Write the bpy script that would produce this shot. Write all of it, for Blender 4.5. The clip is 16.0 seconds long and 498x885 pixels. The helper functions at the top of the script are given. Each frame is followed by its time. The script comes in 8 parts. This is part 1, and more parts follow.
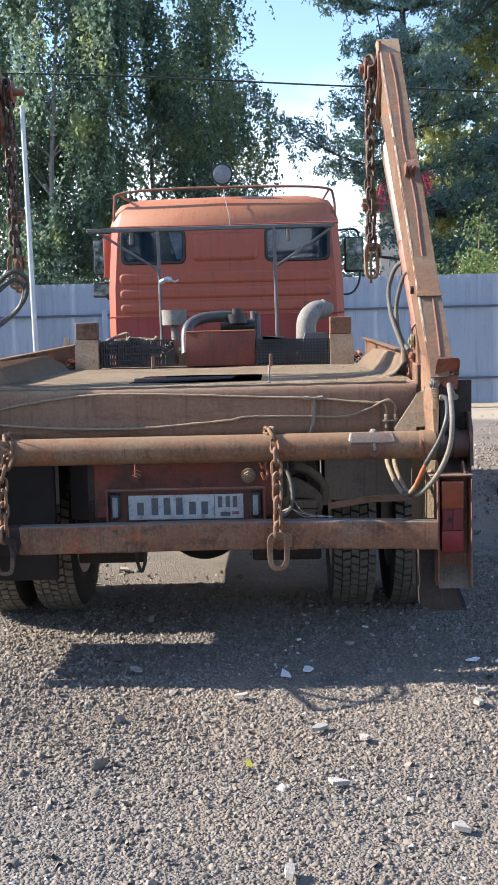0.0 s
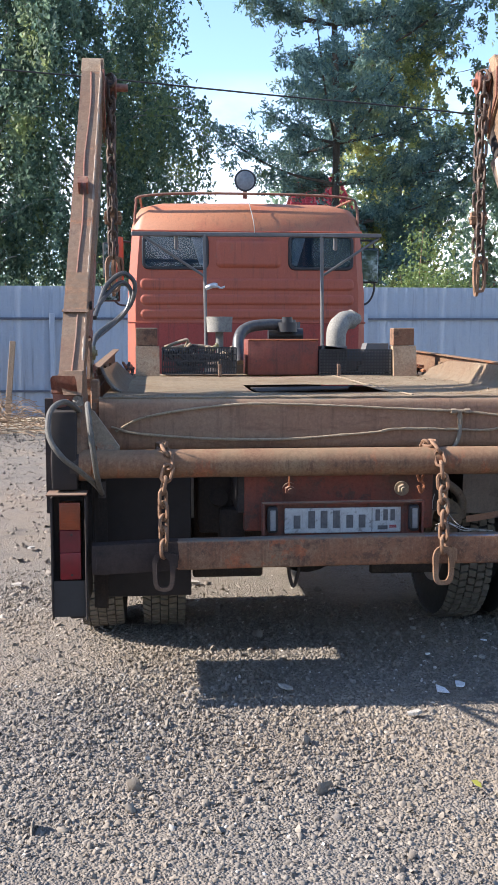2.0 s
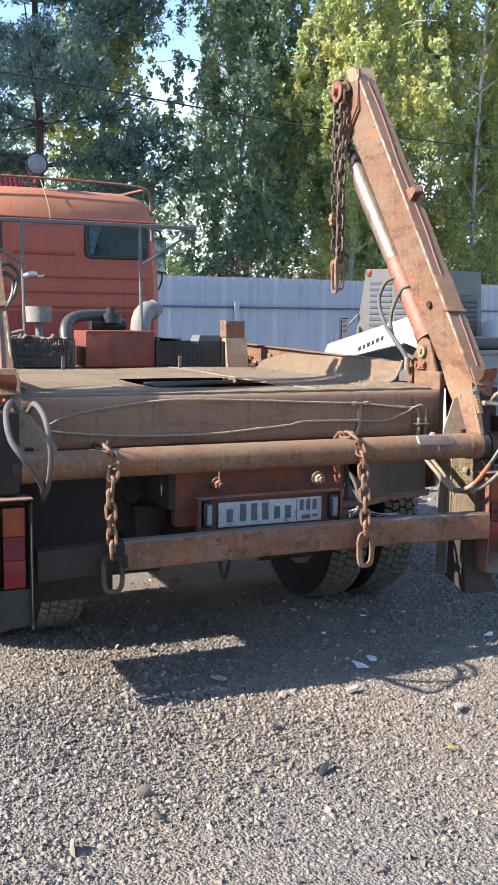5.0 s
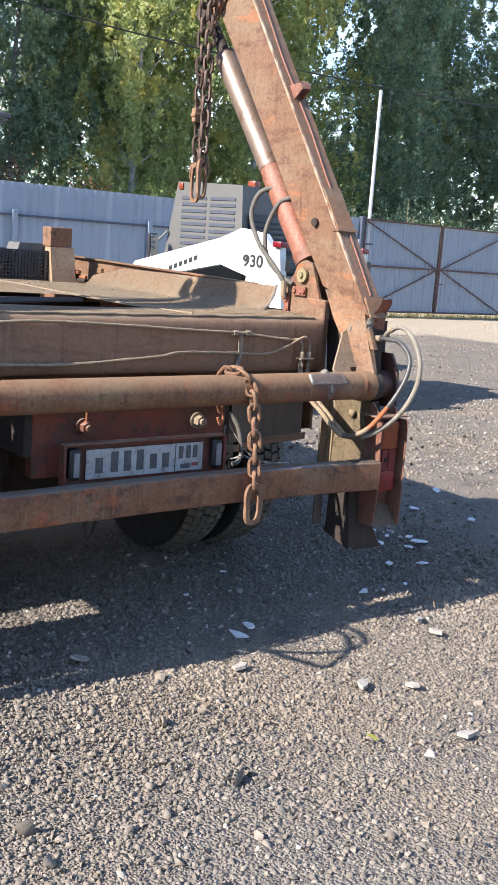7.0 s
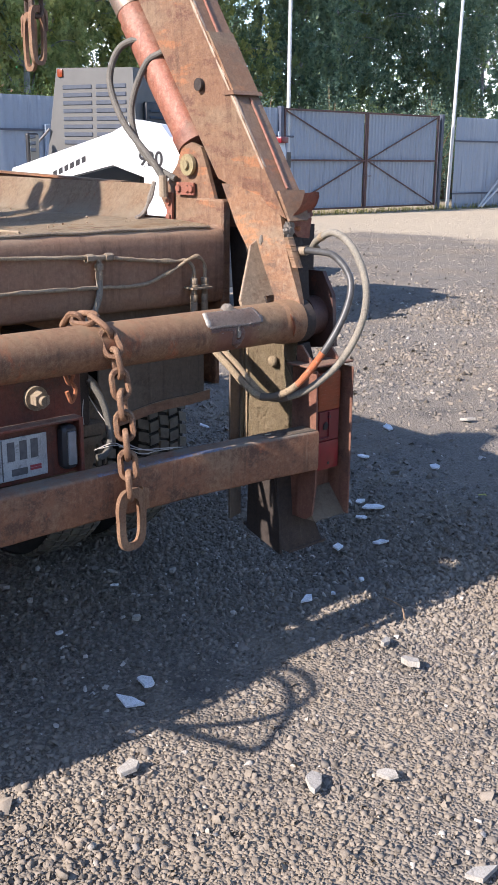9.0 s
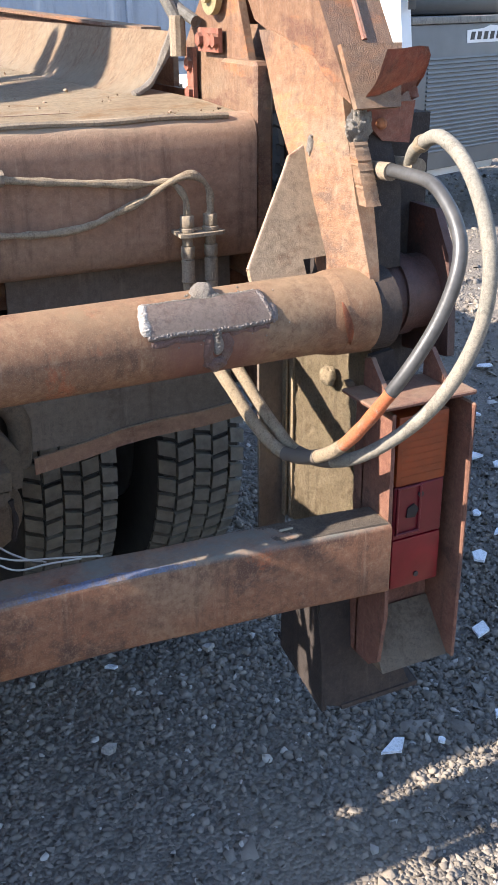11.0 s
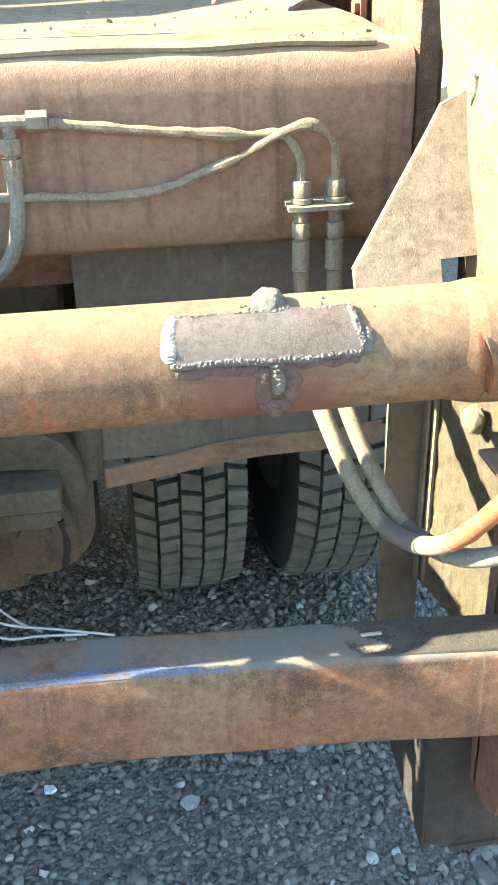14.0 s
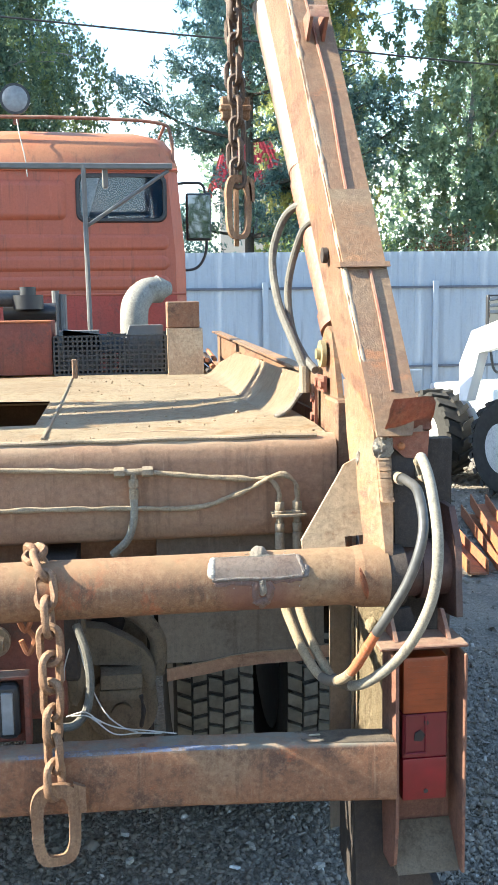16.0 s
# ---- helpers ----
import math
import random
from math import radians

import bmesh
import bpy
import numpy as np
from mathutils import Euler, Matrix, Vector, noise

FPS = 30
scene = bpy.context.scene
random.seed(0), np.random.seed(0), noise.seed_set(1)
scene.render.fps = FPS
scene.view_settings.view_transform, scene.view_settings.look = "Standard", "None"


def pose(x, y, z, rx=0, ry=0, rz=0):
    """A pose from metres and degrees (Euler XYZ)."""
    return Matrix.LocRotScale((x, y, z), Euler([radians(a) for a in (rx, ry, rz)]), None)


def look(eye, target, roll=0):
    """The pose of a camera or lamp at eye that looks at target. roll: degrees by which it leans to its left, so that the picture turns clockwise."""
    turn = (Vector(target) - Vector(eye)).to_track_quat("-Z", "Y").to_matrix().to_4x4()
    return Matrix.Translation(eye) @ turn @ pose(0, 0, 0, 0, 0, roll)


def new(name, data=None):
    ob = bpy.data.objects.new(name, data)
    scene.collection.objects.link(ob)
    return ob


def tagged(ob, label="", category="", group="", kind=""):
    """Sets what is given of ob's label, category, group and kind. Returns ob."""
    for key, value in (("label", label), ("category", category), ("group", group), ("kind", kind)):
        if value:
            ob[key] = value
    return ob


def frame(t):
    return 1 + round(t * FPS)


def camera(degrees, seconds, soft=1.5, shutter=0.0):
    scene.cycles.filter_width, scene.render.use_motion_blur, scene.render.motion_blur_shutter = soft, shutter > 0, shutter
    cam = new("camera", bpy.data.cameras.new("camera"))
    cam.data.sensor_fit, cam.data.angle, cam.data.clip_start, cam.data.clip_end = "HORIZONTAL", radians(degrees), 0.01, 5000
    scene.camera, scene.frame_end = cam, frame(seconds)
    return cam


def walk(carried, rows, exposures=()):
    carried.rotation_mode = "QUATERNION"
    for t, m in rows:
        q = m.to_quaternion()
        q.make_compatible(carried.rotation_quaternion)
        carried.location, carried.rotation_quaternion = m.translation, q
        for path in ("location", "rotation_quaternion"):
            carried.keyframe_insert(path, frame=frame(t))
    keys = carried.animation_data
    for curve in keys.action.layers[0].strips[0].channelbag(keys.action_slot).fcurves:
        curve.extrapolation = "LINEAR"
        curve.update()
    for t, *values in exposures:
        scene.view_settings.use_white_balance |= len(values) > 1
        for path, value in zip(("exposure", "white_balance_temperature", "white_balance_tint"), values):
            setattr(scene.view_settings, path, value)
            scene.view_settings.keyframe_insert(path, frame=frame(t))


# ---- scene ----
cam = camera(28.0, 16.0, soft=1.1)
PATH = [
    (0, (0.401, -4.435, 1.545), (0.352, -2.448, 1.322), -1.4),
    (0.5, (0.123, -4.322, 1.53), (0.175, -2.339, 1.273), -1.7),
    (1, (-0.195, -4.237, 1.561), (-0.094, -2.259, 1.28), -1.1),
    (1.5, (-0.55, -4.335, 1.584), (-0.434, -2.357, 1.316), -0.4),
    (2, (-0.809, -4.291, 1.567), (-0.628, -2.311, 1.356), 0.0),
    (2.5, (-1.034, -4.192, 1.581), (-0.692, -2.229, 1.41), -0.2),
    (3, (-1.306, -4.226, 1.589), (-0.795, -2.298, 1.437), 0.1),
    (3.2, (-1.406, -4.246, 1.602), (-0.84, -2.333, 1.457), 0.3),
    (5.3, (-2.053, -3.983, 1.622), (-1.188, -2.2, 1.352), 0.2),
    (5.5, (-2.128, -3.923, 1.592), (-1.218, -2.166, 1.302), -0.1),
    (6, (-2.133, -3.692, 1.584), (-1.148, -1.983, 1.253), -0.1),
    (6.5, (-2.075, -3.444, 1.557), (-0.99, -1.802, 1.2), 2.0),
    (7, (-1.998, -3.158, 1.575), (-0.783, -1.615, 1.196), 4.1),
    (7.5, (-1.807, -2.891, 1.521), (-0.519, -1.413, 1.125), 2.0),
    (8, (-1.556, -2.631, 1.543), (-0.249, -1.185, 1.094), -0.0),
    (8.2, (-1.456, -2.535, 1.533), (-0.146, -1.099, 1.061), 0.0),
    (10.3, (-0.139, -1.643, 1.486), (0.926, -0.105, 0.778), -0.5),
    (10.5, (0.005, -1.545, 1.462), (0.996, 0.029, 0.727), -0.7),
    (11, (0.29, -1.309, 1.47), (1.094, 0.331, 0.655), -0.4),
    (11.5, (0.439, -1.05, 1.45), (1.127, 0.583, 0.524), -0.2),
    (12, (0.644, -0.804, 1.401), (1.12, 0.851, 0.385), -0.4),
    (12.5, (0.766, -0.642, 1.366), (1.004, 1.008, 0.261), -1.1),
    (13, (0.793, -0.608, 1.354), (0.941, 1.028, 0.212), -1.6),
    (13.5, (0.766, -0.708, 1.383), (0.948, 0.975, 0.317), -1.5),
    (14, (0.678, -0.961, 1.43), (0.946, 0.783, 0.489), -1.1),
    (14.5, (0.644, -1.167, 1.495), (0.915, 0.654, 0.713), -1.7),
    (15, (0.71, -1.461, 1.521), (0.882, 0.448, 0.949), -2.0),
    (15.5, (0.676, -1.73, 1.558), (0.886, 0.223, 1.18), -0.5),
    (16, (0.549, -2.049, 1.594), (0.818, -0.086, 1.326), -0.8),
]
walk(cam, [(t, look(eye, target, roll)) for t, eye, target, roll in PATH], [(0, 1.5, 6280, 15), (1.8, 1.52, 6230, 15), (2.6, 1.62, 6180, 14), (3.2, 1.66, 6180, 14), (6, 1.6, 6280, 14), (8.2, 1.3, 6220, 17), (10.4, 1.36, 6250, 20), (11, 1.88, 6390, 15), (12, 2.6, 6660, 7), (12.5, 2.9, 6730, -1), (13.5, 3.1, 6530, -5), (14, 3.02, 6530, -4), (14.5, 2.86, 6630, -1), (15.2, 2.6, 6730, 1), (16, 2.42, 6610, 3)])

# ---- world, sun ----
SUN_DIR = Vector((-1.57, 0.102, 1.0)).normalized()
world = bpy.data.worlds.new("sky")
scene.world = world
world.use_nodes = True
wn, wl = world.node_tree.nodes, world.node_tree.links
wn.clear()
w_out, w_bg = wn.new("ShaderNodeOutputWorld"), wn.new("ShaderNodeBackground")
w_sky = wn.new("ShaderNodeTexSky")
w_sky.sky_type, w_sky.sun_disc = "NISHITA", False
w_sky.sun_elevation, w_sky.sun_rotation = math.asin(SUN_DIR.z), math.atan2(SUN_DIR.x, SUN_DIR.y)
w_sky.air_density, w_sky.dust_density, w_sky.ozone_density = 1.0, 0.25, 2.5
w_tc, w_map, w_noise, w_ramp, w_mix = (wn.new("ShaderNode" + n) for n in ("TexCoord", "Mapping", "TexNoise", "ValToRGB", "MixRGB"))
w_map.inputs["Scale"].default_value = (2.2, 2.2, 5.0)
w_map.inputs["Location"].default_value = (0.35, 0.2, 0.1)
w_noise.inputs["Scale"].default_value, w_noise.inputs["Detail"].default_value, w_noise.inputs["Roughness"].default_value = 1.6, 7.0, 0.55
w_ramp.color_ramp.elements[0].position, w_ramp.color_ramp.elements[1].position = 0.42, 0.60
w_mix.inputs[2].default_value = (7.2, 7.45, 7.85, 1)
wl.new(w_tc.outputs["Generated"], w_map.inputs[0])
wl.new(w_map.outputs[0], w_noise.inputs["Vector"])
wl.new(w_noise.outputs["Fac"], w_ramp.inputs[0])
w_sep, w_low, w_mul = wn.new("ShaderNodeSeparateXYZ"), wn.new("ShaderNodeMapRange"), wn.new("ShaderNodeMath")
w_low.inputs["From Min"].default_value, w_low.inputs["From Max"].default_value = 0.25, 0.12
w_mul.operation = "MULTIPLY"
wl.new(w_tc.outputs["Generated"], w_sep.inputs[0])
wl.new(w_sep.outputs[2], w_low.inputs["Value"])
wl.new(w_low.outputs[0], w_mul.inputs[0])
wl.new(w_ramp.outputs[0], w_mul.inputs[1])
wl.new(w_mul.outputs[0], w_mix.inputs[0])
wl.new(w_sky.outputs[0], w_mix.inputs[1])
wl.new(w_mix.outputs[0], w_bg.inputs[0])
w_bg.inputs[1].default_value = 0.122
wl.new(w_bg.outputs[0], w_out.inputs[0])

sun_data = bpy.data.lights.new("sun", "SUN")
sun_data.energy, sun_data.angle, sun_data.color = 4.45, radians(0.53), (1.0, 0.92, 0.79)
sun = new("sun", sun_data)
sun.matrix_world = look(SUN_DIR * 60, (0, 0, 0))


# ---- materials ----
def material(name, rough=0.6, metal=0.0):
    m = bpy.data.materials.new(name)
    m.use_nodes = True
    b = m.node_tree.nodes["Principled BSDF"]
    b.inputs["Roughness"].default_value, b.inputs["Metallic"].default_value = rough, metal
    return m, m.node_tree.nodes, m.node_tree.links, b


def noise_node(n, l, scale, detail=6, rough=0.6, stretch=None, coord="Object"):
    t, x = n.new("ShaderNodeTexCoord"), n.new("ShaderNodeTexNoise")
    x.inputs["Scale"].default_value, x.inputs["Detail"].default_value, x.inputs["Roughness"].default_value = scale, detail, rough
    if stretch:
        k = n.new("ShaderNodeMapping")
        k.inputs["Scale"].default_value = stretch
        l.new(t.outputs[coord], k.inputs[0])
        l.new(k.outputs[0], x.inputs["Vector"])
    else:
        l.new(t.outputs[coord], x.inputs["Vector"])
    return x.outputs["Fac"]


def ramp(n, l, fac, lo, hi):
    r = n.new("ShaderNodeMapRange")
    r.inputs["From Min"].default_value, r.inputs["From Max"].default_value = lo, hi
    l.new(fac, r.inputs["Value"])
    return r.outputs[0]


def blend(n, l, fac, a, b):
    x = n.new("ShaderNodeMixRGB")
    for sock, v in ((x.inputs[1], a), (x.inputs[2], b)):
        if isinstance(v, tuple):
            sock.default_value = (*v, 1)
        else:
            l.new(v, sock)
    if isinstance(fac, float):
        x.inputs[0].default_value = fac
    else:
        l.new(fac, x.inputs[0])
    return x.outputs[0]


def relief(n, l, b, height, strength, distance):
    k = n.new("ShaderNodeBump")
    k.inputs["Strength"].default_value, k.inputs["Distance"].default_value = strength, distance
    l.new(height, k.inputs["Height"])
    l.new(k.outputs[0], b.inputs["Normal"])


def times(n, l, a, b):
    k = n.new("ShaderNodeMath")
    k.operation = "MULTIPLY"
    l.new(a, k.inputs[0])
    if isinstance(b, float):
        k.inputs[1].default_value = b
    else:
        l.new(b, k.inputs[1])
    return k.outputs[0]


def worn(name, paint, second, stain, amount=0.5, patch=0.35, rough=0.65, metal=0.0, size=1.0, bump=0.5, streak=None, speck=0.5, accent=None, acc=0.3, dust=None, scorch=None):
    """Paint or steel with blotches of a second colour, ragged stains, left-over paint, runs, specks and settled dust."""
    m, n, l, b = material(name, rough, metal)
    big = noise_node(n, l, 2.6 / size, 9, 0.66, streak)
    mid = noise_node(n, l, 9.0 / size, 12, 0.74, streak)
    fine = noise_node(n, l, 120.0 / size, 5, 0.7)
    tiny = noise_node(n, l, 520.0 / size, 3, 0.6)
    lo = 0.60 - 0.24 * amount
    c = blend(n, l, ramp(n, l, big, lo, lo + 0.12), paint, second)
    lo = 0.64 - 0.26 * patch
    c = blend(n, l, ramp(n, l, mid, lo, lo + 0.09), c, stain)
    if accent:
        flake = noise_node(n, l, 4.3 / size, 13, 0.72, streak)
        lo = 0.66 - 0.26 * acc
        c = blend(n, l, times(n, l, ramp(n, l, flake, lo, lo + 0.035), 0.85), c, accent)
    # long pale scratches and dark runs
    run = noise_node(n, l, 9.0 / size, 6, 0.7, (7.0, 7.0, 0.5))
    c = blend(n, l, times(n, l, ramp(n, l, run, 0.60, 0.74), 0.7), c, tuple(min(1, v * 1.35 + 0.02) for v in second))
    drip = noise_node(n, l, 5.0 / size, 6, 0.65, (6.0, 6.0, 0.35))
    c = blend(n, l, times(n, l, ramp(n, l, drip, 0.55, 0.72), 0.65), c, tuple(v * 0.45 for v in stain))
    blot = noise_node(n, l, 62.0 / size, 8, 0.72)
    c = blend(n, l, times(n, l, ramp(n, l, blot, 0.50, 0.64), 0.5 * min(1.0, speck * 2)), c, tuple(v * 0.5 for v in paint))
    c = blend(n, l, times(n, l, ramp(n, l, blot, 0.47, 0.36), 0.4 * min(1.0, speck * 2)), c, tuple(min(1, v * 1.45) for v in second))
    dark = tuple(v * 0.40 for v in paint)
    c = blend(n, l, times(n, l, ramp(n, l, fine, 0.48, 0.72), 1.15 * speck), c, dark)
    c = blend(n, l, times(n, l, ramp(n, l, tiny, 0.52, 0.70), speck * 0.9), c, tuple(min(1, v * 1.4 + 0.02) for v in second))
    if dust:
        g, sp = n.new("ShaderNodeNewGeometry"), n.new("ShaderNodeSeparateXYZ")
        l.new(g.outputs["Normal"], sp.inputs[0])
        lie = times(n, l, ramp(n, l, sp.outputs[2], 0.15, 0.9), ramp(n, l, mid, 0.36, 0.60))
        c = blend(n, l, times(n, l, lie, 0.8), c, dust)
    if scorch:
        # paint burnt brown around a weld
        at, reach, burnt = scorch
        tc_, away = n.new("ShaderNodeTexCoord"), n.new("ShaderNodeVectorMath")
        away.operation = "DISTANCE"
        away.inputs[1].default_value = at
        l.new(tc_.outputs["Object"], away.inputs[0])
        ragged = n.new("ShaderNodeMath")
        ragged.operation = "MULTIPLY_ADD"
        l.new(mid, ragged.inputs[0])
        ragged.inputs[1].default_value = 0.10
        l.new(away.outputs["Value"], ragged.inputs[2])
        c = blend(n, l, times(n, l, ramp(n, l, ragged.outputs[0], reach + 0.05, reach), 0.7), c, burnt)
    l.new(c, b.inputs["Base Color"])
    r = n.new("ShaderNodeMapRange")
    r.inputs["To Min"].default_value, r.inputs["To Max"].default_value = rough - 0.14, min(rough + 0.18, 1)
    l.new(mid, r.inputs["Value"])
    l.new(r.outputs[0], b.inputs["Roughness"])
    h = blend(n, l, 0.25, blend(n, l, 0.45, fine, tiny), mid)
    relief(n, l, b, h, bump, 0.005)
    return m


def plain(name, colour, rough=0.5, metal=0.0, vary=0.25, scale=20.0, bump=0.15):
    m, n, l, b = material(name, rough, metal)
    f = noise_node(n, l, scale, 6, 0.6)
    c = blend(n, l, ramp(n, l, f, 0.35, 0.7), colour, tuple(v * (1 - vary) for v in colour))
    l.new(c, b.inputs["Base Color"])
    relief(n, l, b, noise_node(n, l, scale * 6, 4), bump, 0.002)
    return m


def thin_glass(name, tint):
    """A thin tinted pane: most light goes straight through, some is mirrored."""
    m, n, l, b = material(name)
    tr, gl, mix, fr = (n.new("ShaderNode" + k) for k in ("BsdfTransparent", "BsdfGlossy", "MixShader", "Fresnel"))
    tr.inputs[0].default_value = (*tint, 1)
    gl.inputs["Roughness"].default_value = 0.03
    fr.inputs["IOR"].default_value = 1.5
    l.new(fr.outputs[0], mix.inputs[0])
    l.new(tr.outputs[0], mix.inputs[1])
    l.new(gl.outputs[0], mix.inputs[2])
    l.new(mix.outputs[0], n["Material Output"].inputs[0])
    return m


M = {}
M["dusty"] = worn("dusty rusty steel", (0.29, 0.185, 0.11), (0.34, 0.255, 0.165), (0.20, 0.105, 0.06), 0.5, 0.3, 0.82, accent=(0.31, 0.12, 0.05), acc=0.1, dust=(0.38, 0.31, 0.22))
# dust tone here also holds some of the sun on the pipe's top
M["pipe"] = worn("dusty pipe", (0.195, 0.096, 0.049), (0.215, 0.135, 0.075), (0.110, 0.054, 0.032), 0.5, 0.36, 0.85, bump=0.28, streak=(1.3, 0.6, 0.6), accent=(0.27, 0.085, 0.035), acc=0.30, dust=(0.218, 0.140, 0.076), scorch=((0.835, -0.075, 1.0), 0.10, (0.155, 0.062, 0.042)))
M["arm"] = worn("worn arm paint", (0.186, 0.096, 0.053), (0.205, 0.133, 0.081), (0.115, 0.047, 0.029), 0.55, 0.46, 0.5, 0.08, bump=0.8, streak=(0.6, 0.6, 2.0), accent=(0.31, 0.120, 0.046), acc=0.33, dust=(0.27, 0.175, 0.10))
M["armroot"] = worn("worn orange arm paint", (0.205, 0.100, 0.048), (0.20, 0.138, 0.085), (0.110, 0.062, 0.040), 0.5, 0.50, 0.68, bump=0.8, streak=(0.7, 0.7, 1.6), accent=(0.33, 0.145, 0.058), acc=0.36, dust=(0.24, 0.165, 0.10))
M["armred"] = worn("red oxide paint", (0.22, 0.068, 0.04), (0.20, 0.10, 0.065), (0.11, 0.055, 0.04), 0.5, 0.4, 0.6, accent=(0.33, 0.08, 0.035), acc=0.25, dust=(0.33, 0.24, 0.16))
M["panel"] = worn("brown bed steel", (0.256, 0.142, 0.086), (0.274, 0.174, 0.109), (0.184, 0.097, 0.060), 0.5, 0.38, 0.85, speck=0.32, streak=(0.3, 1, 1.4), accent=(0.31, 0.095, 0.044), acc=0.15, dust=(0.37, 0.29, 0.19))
M["bed"] = worn("dusty bed floor", (0.47, 0.365, 0.24), (0.40, 0.29, 0.18), (0.35, 0.20, 0.092), 0.5, 0.32, 0.7)
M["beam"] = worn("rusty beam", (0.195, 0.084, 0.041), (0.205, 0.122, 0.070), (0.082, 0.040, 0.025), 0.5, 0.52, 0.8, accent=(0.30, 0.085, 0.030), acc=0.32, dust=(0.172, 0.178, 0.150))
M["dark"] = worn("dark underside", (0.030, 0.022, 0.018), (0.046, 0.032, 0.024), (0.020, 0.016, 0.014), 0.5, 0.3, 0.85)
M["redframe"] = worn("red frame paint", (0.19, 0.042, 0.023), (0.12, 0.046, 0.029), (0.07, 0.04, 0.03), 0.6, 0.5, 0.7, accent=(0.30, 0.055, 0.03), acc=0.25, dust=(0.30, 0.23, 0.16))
M["grit"] = worn("granular dirt", (0.105, 0.082, 0.060), (0.15, 0.118, 0.084), (0.065, 0.050, 0.038), 0.5, 0.4, 0.95, size=0.15, bump=1.0)
M["darkcoat"] = worn("dark brown coat", (0.026, 0.015, 0.011), (0.036, 0.021, 0.015), (0.016, 0.011, 0.009), 0.5, 0.4, 0.85, accent=(0.20, 0.05, 0.025), acc=0.14)
# red-brown of the pivot, darkened to hold the shadow it lies in
M["pivot"] = worn("shadow-dark red-brown steel", (0.085, 0.036, 0.026), (0.065, 0.038, 0.030), (0.036, 0.026, 0.022), 0.5, 0.45, 0.6, accent=(0.20, 0.06, 0.03), acc=0.12)
M["boxred"] = worn("deep red box paint", (0.185, 0.036, 0.020), (0.15, 0.038, 0.024), (0.085, 0.034, 0.024), 0.5, 0.4, 0.55, accent=(0.30, 0.06, 0.025), acc=0.25)
M["mud"] = worn("caked mud", (0.165, 0.125, 0.085), (0.14, 0.105, 0.07), (0.095, 0.07, 0.048), 0.5, 0.45, 0.97, bump=1.0, size=0.5)
M["cab"] = worn("orange cab paint", (0.37, 0.083, 0.041), (0.335, 0.080, 0.044), (0.27, 0.105, 0.066), 0.45, 0.24, 0.5, bump=0.08, streak=(1, 1, 0.3), speck=0.2)
M["cabroof"] = worn("sun-bleached roof paint", (0.375, 0.150, 0.070), (0.36, 0.118, 0.056), (0.28, 0.15, 0.09), 0.5, 0.2, 0.5, bump=0.1, speck=0.25)
M["cabred"] = worn("deep red cab base", (0.34, 0.045, 0.03), (0.28, 0.05, 0.035), (0.16, 0.05, 0.04), 0.4, 0.25, 0.5, bump=0.1)
M["chain"] = worn("rusty chain", (0.19, 0.10, 0.055), (0.28, 0.17, 0.10), (0.12, 0.065, 0.04), 0.5, 0.35, 0.7, 0.25, size=0.4)
M["chaindark"] = worn("oily chain", (0.075, 0.05, 0.038), (0.13, 0.085, 0.06), (0.05, 0.035, 0.03), 0.5, 0.35, 0.55, 0.4, size=0.4)
M["weld"] = worn("fresh weld bead", (0.25, 0.215, 0.175), (0.32, 0.285, 0.24), (0.135, 0.105, 0.082), 0.5, 0.45, 0.5, 0.12, size=0.12, bump=1.0)
M["weldbright"] = worn("bright weld", (0.36, 0.325, 0.28), (0.46, 0.42, 0.365), (0.21, 0.17, 0.135), 0.5, 0.35, 0.42, 0.25, size=0.12, bump=0.5)
M["weldox"] = worn("oxidised weld", (0.150, 0.122, 0.105), (0.20, 0.175, 0.16), (0.110, 0.070, 0.048), 0.5, 0.5, 0.45, 0.25, size=0.10, bump=0.5, accent=(0.10, 0.12, 0.17), acc=0.3)
M["weldburnt"] = worn("burnt weld", (0.165, 0.088, 0.066), (0.185, 0.125, 0.10), (0.088, 0.052, 0.042), 0.5, 0.4, 0.6, 0.1, size=0.12, bump=0.7)
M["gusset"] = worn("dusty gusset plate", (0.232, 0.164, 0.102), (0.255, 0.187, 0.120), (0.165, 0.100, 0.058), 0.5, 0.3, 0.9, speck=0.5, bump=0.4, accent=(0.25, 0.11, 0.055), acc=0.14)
M["patch"] = worn("ground patch plate", (0.325, 0.255, 0.215), (0.29, 0.212, 0.175), (0.225, 0.150, 0.120), 0.5, 0.3, 0.65, 0.2, size=0.4)
M["rod"] = worn("worn steel sleeve", (0.26, 0.20, 0.155), (0.21, 0.135, 0.095), (0.15, 0.08, 0.055), 0.5, 0.4, 0.42, 0.5, bump=0.05, streak=(1, 1, 0.4))
M["barrel"] = worn("worn cylinder barrel", (0.27, 0.095, 0.055), (0.25, 0.16, 0.115), (0.17, 0.085, 0.055), 0.5, 0.4, 0.55, 0.1)
M["hose"] = worn("dusty grey hose", (0.205, 0.185, 0.148), (0.25, 0.22, 0.17), (0.125, 0.112, 0.09), 0.5, 0.35, 0.8, size=0.3, bump=0.4)
M["hoseblack"] = plain("black rubber hose", (0.075, 0.073, 0.07), 0.42, 0, 0.5, 40)
M["hosedusty"] = worn("mud-dusted hose", (0.31, 0.235, 0.15), (0.36, 0.28, 0.185), (0.205, 0.145, 0.092), 0.5, 0.35, 0.95, size=0.25, bump=1.0)
